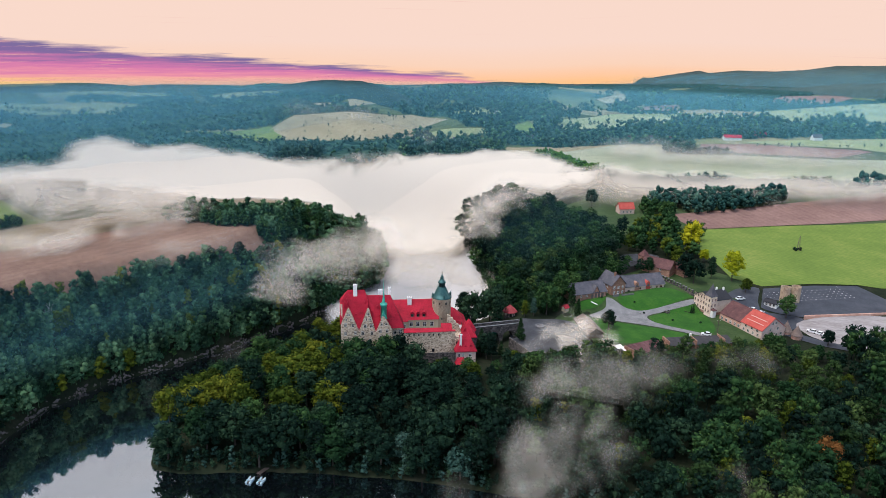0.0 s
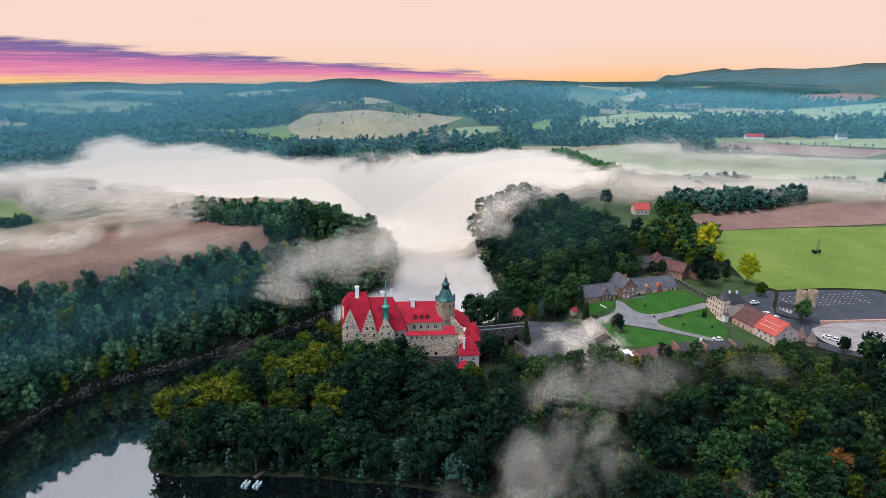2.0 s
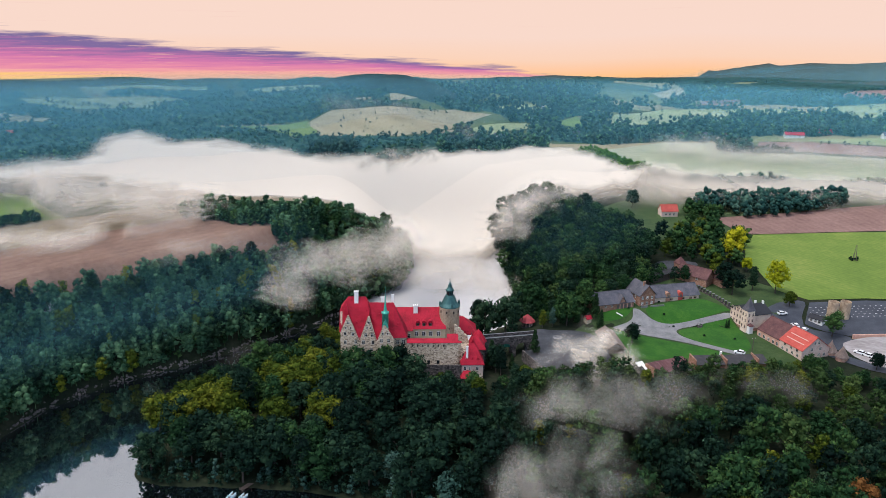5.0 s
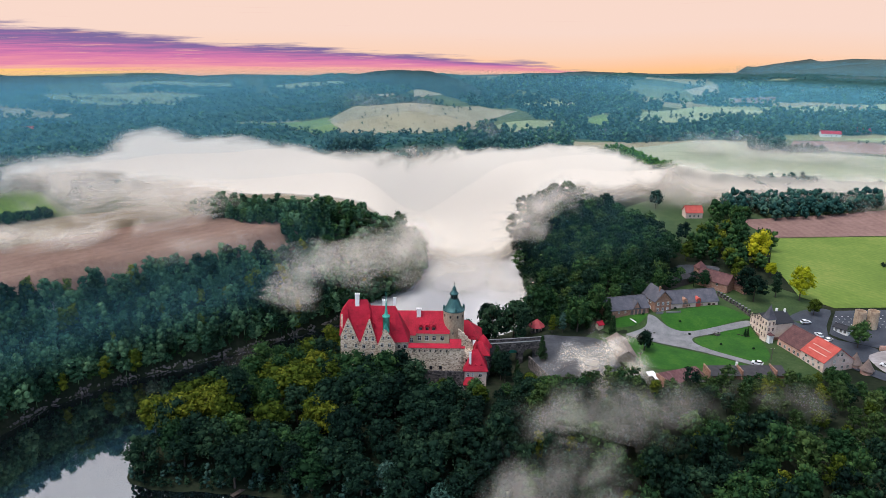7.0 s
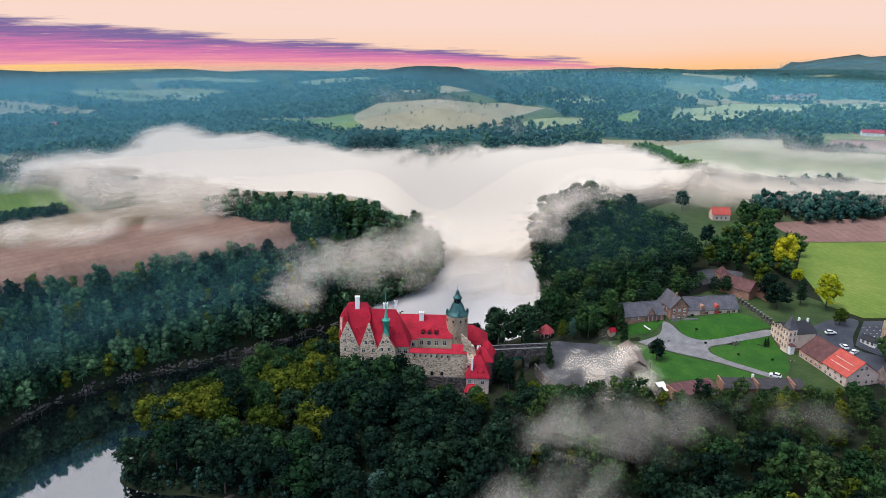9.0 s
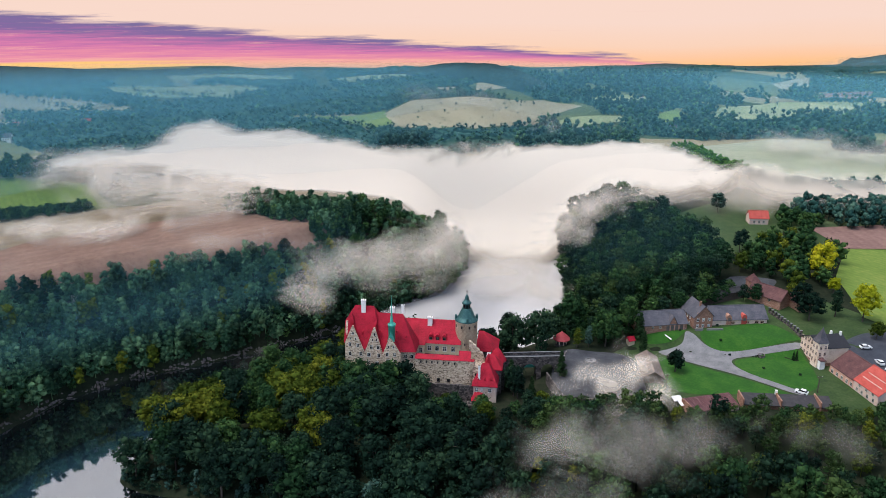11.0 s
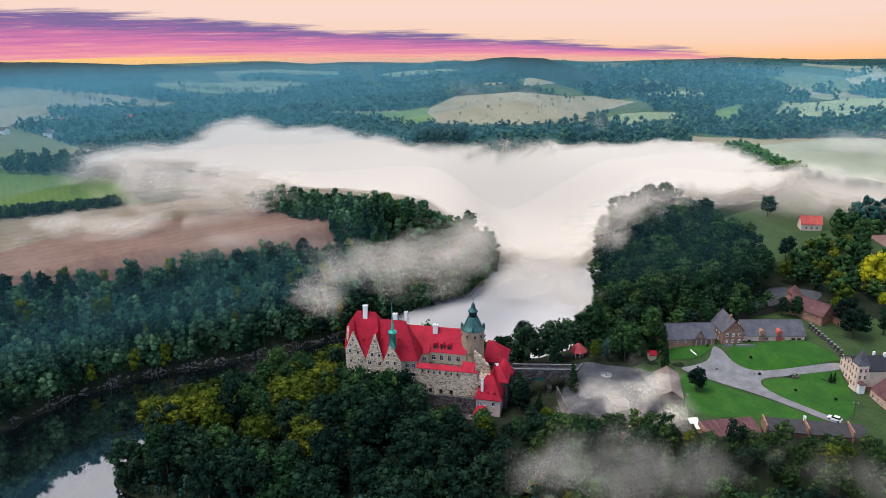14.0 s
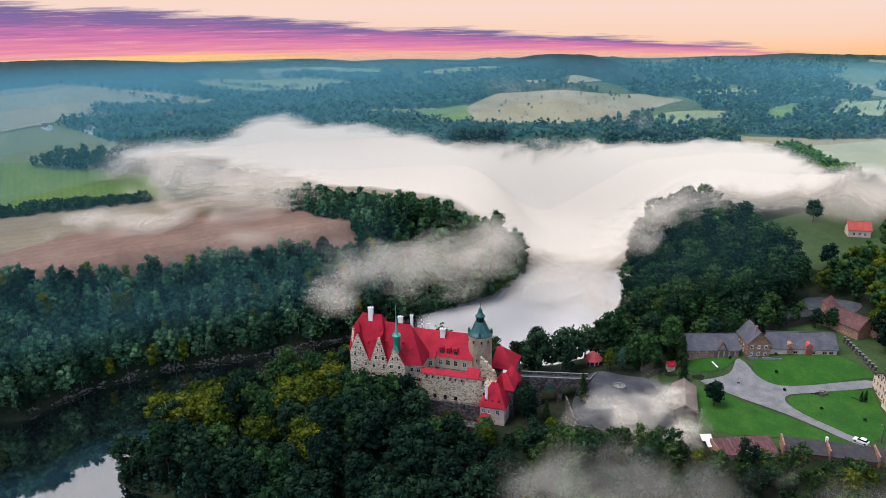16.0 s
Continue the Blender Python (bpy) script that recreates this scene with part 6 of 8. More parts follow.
for x, y, w, d, h, rz in ((3.6, 283.0, 3.2, 2.4, 1.4, 40), (6.6, 280.6, 4.4, 3.0, 2.0, 40)):
    aw = thing("awning", "white canvas awning beside the shed", "awning", pose(x, y, -5.8, 0, 0, rz), group="white awnings")
    part("canopy", solid([(-w / 2, -d / 2, h), (w / 2, -d / 2, h), (w / 2, d / 2, h + 0.7), (-w / 2, d / 2, h + 0.7), (-w / 2, -d / 2, h + 0.08), (w / 2, -d / 2, h + 0.08), (w / 2, d / 2, h + 0.78), (-w / 2, d / 2, h + 0.78)],
                         [(0, 3, 2, 1), (4, 5, 6, 7), (0, 1, 5, 4), (1, 2, 6, 5), (2, 3, 7, 6), (3, 0, 4, 7)]), WHITE, aw)
    for sx in (-1, 1):
        for sy in (-1, 1):
            part("pole", one_box(sx * w * 0.47 - 0.05, sx * w * 0.47 + 0.05, sy * d * 0.45 - 0.05, sy * d * 0.45 + 0.05, -1.5, h + 0.3 + sy * 0.3), FRAME_DARK, aw)
tent = thing("tent", "small orange pointed tent among the trees", "tent", pose(-16.5, 271.0, -5.6, 0, 0, 20))
part("canvas", turned([(1.9, 0), (1.85, 1.4), (0.05, 3.3)], 4, 0, 0, math.pi / 4), ORANGE_TILES, tent)

# houses in the distance
house_spots = [(-2.5, 487.0, 25, 12, 8, 4.5, 8.5, 0.85, PINK_PALE, ORANGE_TILES, "white house with a bright orange-red roof by the wood"),
               (-93.0, 682.0, 10, 9, 7, 4, 8, 0.62, WHITE, GREY_TILES, "white house before the far woods"),
               (84.0, 733.0, 12, 22, 9, 4, 7, 0.72, WHITE, RED, "white hall with a long red roof"),
               (-3.4, 708.0, -20, 12, 9, 4, 8, 0.7, PINK_PALE, BROWN_TILES, "pink farmhouse on the far plain"),
               (13.0, 711.0, 10, 10, 8, 4, 8, 0.65, WHITE, GREY_TILES, "small pale farmhouse on the far plain"),
               (23.0, 714.0, 5, 14, 8, 4, 7, 0.6, WHITE, GREY_TILES, "low white barn on the far plain"), (33.0, 718.0, 10, 10, 8, 4, 7, 0.6, PINK_PALE, BROWN_TILES, "pink cottage on the far plain"),
               (162.0, 744.0, 15, 12, 9, 5, 9, 0.7, WHITE, GREY_TILES, "white house among dark trees"), (112.0, 748.0, 15, 16, 9, 4, 8, 0.7, BRICK, RED, "red-roofed farm among dark trees"),
               (-371, 296, 30, 10, 8, 4, 8, 0.5, WHITE, GREY_TILES, "white house at the village edge"),
               (-338, 371, -10, 14, 8, 3, 6, 0.45, WHITE, GREY_TILES, "long white house in the wooded village"),
               (-388, 313, 20, 10, 8, 4, 7, 0.45, PINK_PALE, ORANGE_TILES, "red-roofed house in the wooded village"),
               (-380, 353, 40, 12, 8, 4, 7, 0.5, PINK_PALE, ORANGE_TILES, "house with an orange roof among trees"), (-384, 278, 10, 12, 8, 3, 6, 0.45, WHITE, BROWN_TILES, "small pale house beside the stubble field"),
               (-134, 740, 20, 5, 5, 9, 12, 0.55, PINK_PALE, BROWN_TILES, "slim pale tower at the wood's edge"),
               (-151, 632, 10, 14, 8, 3.5, 6, 0.5, WHITE, GREY_TILES, "pale farmhouse by the stubble field"), (138, 588, 0, 11, 7, 3, 5.5, 0.85, WHITE, GREY_TILES, "small white house by the misty field")]
for x, y, rz, L, W, e, r, sc, wm, rm, lab in house_spots:
    gable_house("house", lab, "house", pose(x, y, gz(x, y), 0, 0, rz) @ Matrix.Scale(sc, 4), L, W, e, r, wm, rm, front_windows=[(L * k / 4, 1.4) for k in (1, 2, 3)], win=(1.1, 1.3))

# ---------------------------------------------------------------- trees


def blob(rng, c, r, sub):
    """A rough little ball of foliage (points and triangles)."""
    bm = bmesh.new()
    bmesh.ops.create_icosphere(bm, subdivisions=sub, radius=1)
    v = np.array([p.co[:] for p in bm.verts])
    f = np.array([[q.index for q in t.verts] for t in bm.faces])
    bm.free()
    return c + v * r * (0.8 + 0.35 * rng.random((len(v), 1))), f


def sprays(rng, c, r, n, size):
    """Leaf sprays: small bent quads standing round a clump."""
    d = rng.normal(size=(n, 3))
    d[:, 2] = np.abs(d[:, 2]) * 0.9 - 0.25
    d /= np.linalg.norm(d, axis=1)[:, None]
    at = c + d * r * (0.66 + 0.52 * rng.random((n, 1)))
    nrm = d + rng.normal(size=(n, 3)) * 0.7
    nrm /= np.linalg.norm(nrm, axis=1)[:, None]
    a = np.cross(nrm, rng.normal(size=(n, 3)))
    a /= np.linalg.norm(a, axis=1)[:, None] + 1e-9
    b = np.cross(nrm, a)
    s = size * (0.6 + 0.8 * rng.random((n, 1)))
    v = np.stack([at - a * s, at - b * s * 0.6, at + a * s + nrm * s * 0.25, at + b * s * 0.6], 1).reshape(-1, 3)
    return v, np.arange(4 * n).reshape(n, 4)


def crown_data(seed, height, radius, clumps, leaf_n, size, shape="round", core=1):
    """Points, triangles and quads of a crown that starts at 0.3 of the height."""
    rng = np.random.default_rng(seed)
    V, T, Q, n = [], [], [], 0
    for k in range(clumps):
        t = (k + 0.5) / clumps
        if shape == "round":
            z = 0.34 + 0.60 * t
            reach = radius * math.sqrt(max(0.06, 1 - ((z - 0.58) / 0.44) ** 2))
            cr = radius * (0.25 + 0.14 * rng.random()) * (1.3 if clumps < 15 else 1.0)
        elif shape == "tall":
            z = 0.22 + 0.74 * t
            reach = radius * math.sqrt(max(0.05, 1 - ((z - 0.5) / 0.52) ** 2)) * 0.8
            cr = radius * (0.26 + 0.13 * rng.random()) * (1.3 if clumps < 15 else 1.0)
        else:
            z = 0.12 + 0.86 * t
            reach = radius * (1.02 - z) * 0.9
            cr = radius * (0.42 * (1.1 - z) + 0.08)
        ang = k * 2.4 + rng.random()
        rad = max(0.0, reach - cr * 0.6) * (0.45 + 0.55 * rng.random()) if shape != "spruce" else reach * 0.62
        c = np.array([math.cos(ang) * rad, math.sin(ang) * rad, z * height + rng.normal() * 0.03 * height])
        if core:
            v, f = blob(rng, c, cr * (0.62 if leaf_n > 20 else 0.8 if leaf_n > 10 else 1.0), core)
            V.append(v), T.append(f + n)
            n += len(v)
        v, f = sprays(rng, c, cr, leaf_n, size)
        V.append(v), Q.append(f + n)
        n += len(v)
    return np.concatenate(V), (np.concatenate(T) if T else np.zeros((0, 3), int)), np.concatenate(Q)


def mesh_from(name, v, tris, quads, mats):
    me = bpy.data.meshes.new(name)
    me.vertices.add(len(v))
    me.vertices.foreach_set("co", np.asarray(v, np.float32).ravel())
    loops = np.concatenate([tris.ravel(), quads.ravel()])
    me.loops.add(len(loops))
    me.loops.foreach_set("vertex_index", loops.astype(np.int32))
    starts = np.concatenate([np.arange(len(tris)) * 3, len(tris) * 3 + np.arange(len(quads)) * 4])
    me.polygons.add(len(starts))
    me.polygons.foreach_set("loop_start", starts.astype(np.int32))
    me.update(calc_edges=True)
    for m in mats:
        me.materials.append(m)
    return me


def trunk_mesh(seed, height, r, mat):
    rng = random.Random(seed)
    bm = bmesh.new()

    def limb(p, q, r0, r1, sides=6):
        d = (Vector(q) - Vector(p)).normalized()
        a = d.orthogonal().normalized()
        b = d.cross(a)
        rings = [[bm.verts.new(Vector(c) + (a * math.cos(2 * math.pi * k / sides) + b * math.sin(2 * math.pi * k / sides)) * rr) for k in range(sides)] for c, rr in ((p, r0), (q, r1))]
        for k in range(sides):
            bm.faces.new((rings[0][k], rings[0][(k + 1) % sides], rings[1][(k + 1) % sides], rings[1][k]))

    mid = (rng.uniform(-0.3, 0.3), rng.uniform(-0.3, 0.3), height * 0.4)
    limb((0, 0, -1.0), mid, r, r * 0.7)
    limb(mid, (mid[0] * 1.5, mid[1] * 1.5, height * 0.75), r * 0.7, r * 0.3)
    for k in range(5):
        a = k * 1.26 + rng.random()
        z = height * (0.34 + 0.08 * k)
        limb((mid[0], mid[1], z), (mid[0] + math.cos(a) * height * 0.2, mid[1] + math.sin(a) * height * 0.2, z + height * 0.14), r * 0.4, r * 0.12, 5)
    me = bpy.data.meshes.new("trunk")
    bm.to_mesh(me)
    bm.free()
    me.shade_smooth()
    me.materials.append(mat)
    return me


# kinds: crown meshes near (full) and far (light)
KINDS = {}
for key, (shape, h, r, mats, bark) in {
        "broad": ("round", 13.0, 4.6, None, BARK), "wide": ("round", 12.0, 5.2, None, BARK), "upright": ("tall", 14.5, 3.9, None, BARK), "small": ("round", 8.5, 3.5, None, BARK)}.items():
    KINDS[key] = (shape, h, r, bark)
PALETTE = {"dark": LEAF_DARK, "mid": LEAF_MID, "gold": LEAF_GOLD, "yellow": LEAF_YELLOW, "rust": LEAF_RUST, "blue": LEAF_BLUE, "needles": NEEDLES}
WORDS = {"dark": "with a dark green crown", "mid": "with a fresh green crown", "gold": "green tree turning golden", "yellow": "bright yellow-green in leaf", "rust": "rust-brown", "blue": "with a pale bluish-green crown"}
_full, _light, _trunks = {}, {}, {}


def near_mesh(key, variant, leaf):
    k = (key, variant, leaf)
    if k not in _full:
        shape, h, r, bark = KINDS[key]
        v, t, q = crown_data(hash_of(key, variant), h, r, 36 if shape == "round" else 32, 34, 0.38, shape)
        _full[k] = mesh_from("crown", v, t, q, [PALETTE[leaf]])
    return _full[k]


def hash_of(key, variant):
    return sum(ord(c) * (i + 7) for i, c in enumerate(key)) * 13 + variant * 101


def tree(x, y, key="broad", leaf="dark", s=1.0, label="", group="", name="tree", wide=1.0):
    rng = random.Random(round(x * 31 + y * 17))
    variant = rng.randrange(3)
    z = gz(x, y)
    ob = thing(name, label or {"gold": "broadleaf tree turning golden", "rust": "broadleaf tree with rust-brown leaves"}.get(leaf, "leafy broadleaf tree " + WORDS.get(leaf, "green")), "tree",
               pose(x, y, z, 0, 0, rng.uniform(0, 360)) @ Matrix.Diagonal((s * wide, s * wide, s * rng.uniform(0.9, 1.12), 1)), group)
    shape, h, r, bark = KINDS[key]
    if (key, variant) not in _trunks:
        _trunks[(key, variant)] = trunk_mesh(variant + len(_trunks), h, 0.3, bark)
    new("trunk", _trunks[(key, variant)]).parent = ob
    new("crown", near_mesh(key, variant, leaf)).parent = ob
    return ob


_lights = {}


def light_crown(shape, variant, detail):
    k = (shape, variant, detail)
    if k not in _lights:
        clumps, leaf_n, size, core = {"near": (20, 24, 0.46, 1), "mid": (12, 16, 0.66, 1), "low": (7, 9, 0.85, 1), "far": (4, 6, 0.95, 1), "spruce": (14, 16, 0.6, 1), "scrub": (6, 12, 0.75, 1)}[detail]
        _lights[k] = crown_data(700 + variant * 7 + len(shape), 13.0, 4.6, clumps, leaf_n, size, shape, core)
    return _lights[k]


def wood(label, spots, mat, detail="mid", shape="round", size=(0.8, 1.2), name="woodland"):
    """Many trees grown together: one mesh."""
    V, T, Q, tint, n = [], [], [], [], 0
    rng = np.random.default_rng(len(spots) + 5)
    zs = ground_z([p[0] for p in spots], [p[1] for p in spots])
    for i, ((x, y), z) in enumerate(zip(spots, zs)):
        v, t, q = light_crown(shape, int(rng.integers(4)), detail)
        s = rng.uniform(*size)
        a = rng.uniform(0, 6.28)
        c, sn = math.cos(a) * s, math.sin(a) * s
        w = np.stack([v[:, 0] * c - v[:, 1] * sn + x, v[:, 0] * sn + v[:, 1] * c + y, v[:, 2] * s * rng.uniform(0.85, 1.15) + z - (0.5 if detail != "far" else 2.6 * s)], 1)
        V.append(w), T.append(t + n), Q.append(q + n)
        tint.append(np.full(len(v), rng.random()))
        n += len(v)
        # the stem
        k = np.arange(5) * 2 * math.pi / 5
        r = 0.24 * s
        st = np.concatenate([np.stack([x + r * np.cos(k), y + r * np.sin(k), np.full(5, z - 1)], 1), np.stack([x + r * 0.5 * np.cos(k), y + r * 0.5 * np.sin(k), np.full(5, z + 7 * s)], 1)])
        V.append(st)
        Q.append(np.array([[j, (j + 1) % 5, 5 + (j + 1) % 5, 5 + j] for j in range(5)]) + n)
        tint.append(np.full(10, 0.1))
        n += 10
    if not V:
        return
    me = mesh_from(name, np.concatenate(V), np.concatenate(T), np.concatenate(Q), [mat])
    at = me.attributes.new("tint", "FLOAT", "POINT")
    at.data.foreach_set("value", np.concatenate(tint).astype(np.float32))
    return tagged(link_mesh(name, me), label, "trees", kind="stuff")


def scatter(poly, gap, seed, test=None, jitter=0.42, dry=1.8):
    rng = random.Random(seed)
    xs0, xs1 = min(p[0] for p in poly), max(p[0] for p in poly)
    ys0, ys1 = min(p[1] for p in poly), max(p[1] for p in poly)
    out, j, y = [], 0, ys0
    while y < ys1:
        x = xs0 + (gap / 2 if j % 2 else 0)
        while x < xs1:
            out.append((x + rng.uniform(-jitter, jitter) * gap, y + rng.uniform(-jitter, jitter) * gap))
            x += gap
        y += gap * 0.87
        j += 1
    a = np.array(out)
    ok = poly_distance(a[:, 0], a[:, 1], poly) > 0
    ok &= water_distance(a[:, 0], a[:, 1]) > dry
    return [tuple(p) for p, k in zip(a, ok) if k and (test is None or test(p[0], p[1]))]


def castle_clear(x, y):
    q = CM.inverted() @ Vector((x, y, 0))
    if -6 < q.x < 53 and -3.5 < q.y < 31:
        return False
    if 20 < q.x < 45 and -11 < q.y < 0:
        return False
    if 40 < q.x < 54 and -9 < q.y < 0:
        return False
    b = BM.inverted() @ Vector((x, y, 0))
    return not (-2 < b.x < BL + 4 and -5.5 < b.y < 5)


# castle hill
hill_spots = scatter([(-160, 170), (-40, 176), (-32, 196), (-36, 258), (-50, 268), (-66, 300), (-80, 318), (-140, 280)], 8.8, 3, castle_clear)
rng = random.Random(11)
for x, y in hill_spots:
    q = CM.inverted() @ Vector((x, y, 0))
    west = q.x < 4 and q.y > -34
    r = rng.random()
    key = rng.choice(["broad", "wide", "upright", "broad"])
    if west:
        leaf = "gold" if r < 0.5 else ("mid" if r < 0.85 else "dark")
    elif water_distance(np.array([x]), np.array([y]))[0] < 12 and r < 0.1:
        leaf, key = "blue", "small"
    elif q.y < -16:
        # shade on the hill's lower front is put into the choice of dark leaves
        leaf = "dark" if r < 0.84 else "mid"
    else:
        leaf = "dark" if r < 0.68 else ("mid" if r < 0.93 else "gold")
    s = rng.uniform(0.9, 1.3)
    if -8 < q.x < 22 and -12 < q.y < 0:
        s *= 0.98
    elif q.x >= 22 and q.y > -24:
        s *= 0.62
    tree(x, y, key, leaf, s, group="trees on the castle hill", wide=1.2)
for u, v, k, lf, s in ((2, -6.5, "broad", "mid", 1.25), (8.5, -7, "wide", "dark", 1.3), (14, -7.5, "broad", "mid", 1.2), (19.5, -7, "upright", "dark", 1.2), (-5, -3, "wide", "dark", 1.05), (5, -12, "wide", "mid", 1.25), (24, -12, "broad", "dark", 1.15), (12, -14, "broad", "dark", 1.25), (-9, 6, "wide", "gold", 1.0), (-11, 14, "broad", "gold", 1.0), (25, -14.5, "broad", "dark", 0.95), (31, -16, "wide", "mid", 0.85), (36, -15, "broad", "dark", 0.8), (22, -4.5, "upright", "dark", 0.9)):
    p = CM @ Vector((u, v, 0))
    tree(p.x, p.y, k, lf, s, "tall leafy tree close before the castle wall", "trees on the castle hill", wide=1.15)
# trees below the court, those nearest the water
front_poly = [(-38, 200), (30, 198), (62, 186), (130, 150), (150, 240), (150, 292), (112, 298), (88, 306), (66, 306), (54, 298), (36, 288), (22, 281), (6, 270), (-8, 264), (-26, 260), (-38, 256)]
front_spots = scatter(front_poly, 7.5, 5)
front_spots.sort(key=lambda p: p[1])
near_court = [p for p in front_spots if p[0] < 92 and p[1] > 254 and not (p[0] > 52 and p[1] > 288)]
rest = [p for p in front_spots if not (p[0] < 92 and p[1] > 254)]
pick = random.Random(8)
parts3 = {"a": [], "b": [], "c": [], "d": []}
for p in rest:
    r = pick.random()
    parts3["a" if r < (0.70 if p[0] < 30 else 0.42) else "b" if r < (0.88 if p[0] < 30 else 0.76) else "d" if r < 0.95 else "c"].append(p)
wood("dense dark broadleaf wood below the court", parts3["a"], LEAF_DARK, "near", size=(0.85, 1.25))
wood("fresher trees in the wood below the court", parts3["b"], LEAF_MID, "near", size=(0.85, 1.2))
wood("olive-green trees in the wood below the court", parts3["d"], LEAF_OLIVE, "near", size=(0.8, 1.15))
wood("golden trees in the wood below the court", parts3["c"], LEAF_GOLD, "near", "tall", size=(0.65, 0.9))
edge = scatter([(-26, 262), (6, 272), (20, 280), (34, 288), (52, 298), (64, 305), (72, 296), (42, 280), (8, 262), (-24, 252)], 4.6, 61)
wood("leafy green bushes before the sheds", edge[::3], LEAF_MID, "near", size=(0.38, 0.55))
wood("olive bushes before the sheds", edge[1::3], LEAF_OLIVE, "near", size=(0.32, 0.5))
wood("turning bushes before the sheds", edge[2::6], LEAF_GOLD, "near", size=(0.3, 0.48))
wood("green trees at the edge of the court", near_court[::2], LEAF_OLIVE, "near", size=(0.58, 0.82))
wood("turning trees at the edge of the court", near_court[1::4], LEAF_GOLD, "near", size=(0.45, 0.7))
wood("dark trees at the edge of the court", near_court[3::4], LEAF_DARK, "near", size=(0.58, 0.82))
tree(70, 223, "wide", "rust", 0.95, "broadleaf tree with rust-brown autumn leaves")

# low growth along the castle hill's shore
shore_poly = [(-160, 168), (-150, 172), (-30, 188), (40, 186), (60, 176), (62, 190), (30, 204), (-31, 206), (-75, 200), (-118, 192), (-140, 188), (-146, 200), (-146, 230), (-132, 262), (-128, 262), (-140, 230), (-158, 200)]
shore = [p for p in scatter(shore_poly, 2.1, 41, None, 0.42, 0.6) if water_distance(np.array([p[0]]), np.array([p[1]]))[0] < 6.5 and abs(p[0] + 106) > 2.2]
wood("dark willow scrub along the shore", shore[::3], LEAF_DARK, "scrub", size=(0.22, 0.4))
wood("pale willow scrub along the shore", shore[1::6], LEAF_BLUE, "scrub", "tall", size=(0.25, 0.45))
wood("low green scrub along the shore", shore[2::3], LEAF_DARK, "scrub", "tall", size=(0.2, 0.36))

# left bank of the river, up to the ploughed field
bank = scatter([(-330, 90), (-232, 130), (-205, 172), (-140, 300), (-120, 345), (-138, 352), (-163, 323), (-167, 309), (-181, 289), (-198, 261), (-215, 233), (-226, 205), (-230, 178), (-300, 150)], 3.0, 8,
               lambda x, y: y > 150, 0.42, 0.6)
pick = random.Random(4)
groups = {"a": [], "b": [], "c": [], "d": []}
for p in bank:
    r = pick.random()
    groups["a" if r < 0.20 else "b" if r < 0.50 else "c" if r < 0.95 else "d"].append(p)
wood("dense dark broadleaf wood on the steep river bank", groups["a"], LEAF_DARK, "mid", size=(0.6, 0.85))
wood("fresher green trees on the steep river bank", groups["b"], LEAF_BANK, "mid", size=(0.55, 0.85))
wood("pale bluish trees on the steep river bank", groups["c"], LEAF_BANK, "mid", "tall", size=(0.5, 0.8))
wood("slender golden trees on the steep river bank", groups["d"], LEAF_GOLD, "mid", "tall", size=(0.6, 0.9))

low_bank = [p for p in scatter([(-240, 125), (-205, 172), (-140, 300), (-120, 345), (-134, 352), (-166, 312), (-200, 250), (-212, 205), (-216, 175)], 2.6, 47, None, 0.42, 0.9) if water_distance(np.array([p[0]]), np.array([p[1]]))[0] < 9]
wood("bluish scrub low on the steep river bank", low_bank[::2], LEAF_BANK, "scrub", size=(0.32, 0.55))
wood("green scrub low on the steep river bank", low_bank[1::2], LEAF_MID, "scrub", size=(0.32, 0.55))
west_shore = scatter([(-160, 322), (-138, 330), (-121, 350), (-121, 366), (-128, 392), (-138, 414), (-152, 400), (-150, 372), (-150, 345)], 4.2, 52, None, 0.42, 0.4)
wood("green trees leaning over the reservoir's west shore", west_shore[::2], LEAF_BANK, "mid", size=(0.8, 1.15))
wood("dark trees on the reservoir's west shore", west_shore[1::2], LEAF_MID, "mid", "tall", size=(0.8, 1.15))
# the wood at the end of the ploughed field
wood("dark trees round the ploughed field's end", scatter([(-178, 310), (-165, 306), (-150, 316), (-130, 346), (-138, 360), (-152, 348), (-170, 327)], 5, 44), LEAF_MID, "mid", size=(0.5, 0.75))
block = scatter([(-223, 313), (-206, 312), (-191, 313), (-172, 318), (-165, 312), (-157, 316), (-146, 336), (-138, 350), (-140, 372), (-150, 386), (-160, 366), (-176, 344), (-199, 338), (-223, 328)], 3.3, 9)
wood("dense green wood at the field's end", [p for k, p in enumerate(block) if k % 3], LEAF_MID, "mid", size=(0.42, 0.66))
wood("dark trees in the wood at the field's end", [p for k, p in enumerate(block) if k % 3 == 0], LEAF_BANK, "mid", "tall", size=(0.5, 0.74))
wood("strip of dark trees below the ploughed field", scatter([(-184, 288), (-177, 284), (-160, 306), (-150, 322), (-160, 324), (-172, 306)], 3.4, 45), LEAF_MID, "low", size=(0.4, 0.6))
wood("low clipped hedge along the meadow", scatter([(-319, 222), (-312, 219), (-301, 238), (-276, 279), (-281, 283), (-299, 256)], 2.4, 2), LEAF_MID, "mid", size=(0.32, 0.42), name="hedge")
wood("dark trees behind the meadow", scatter([(-344, 252), (-346, 264), (-337, 290), (-338, 313), (-328, 304), (-322, 287), (-334, 262)], 3.6, 21), LEAF_MID, "mid", size=(0.45, 0.62))
wood("misty trees in the pasture", scatter([(-290, 300), (-262, 325), (-268, 332), (-298, 310)], 8, 22), LEAF_BLUE, "mid", size=(0.5, 0.7))

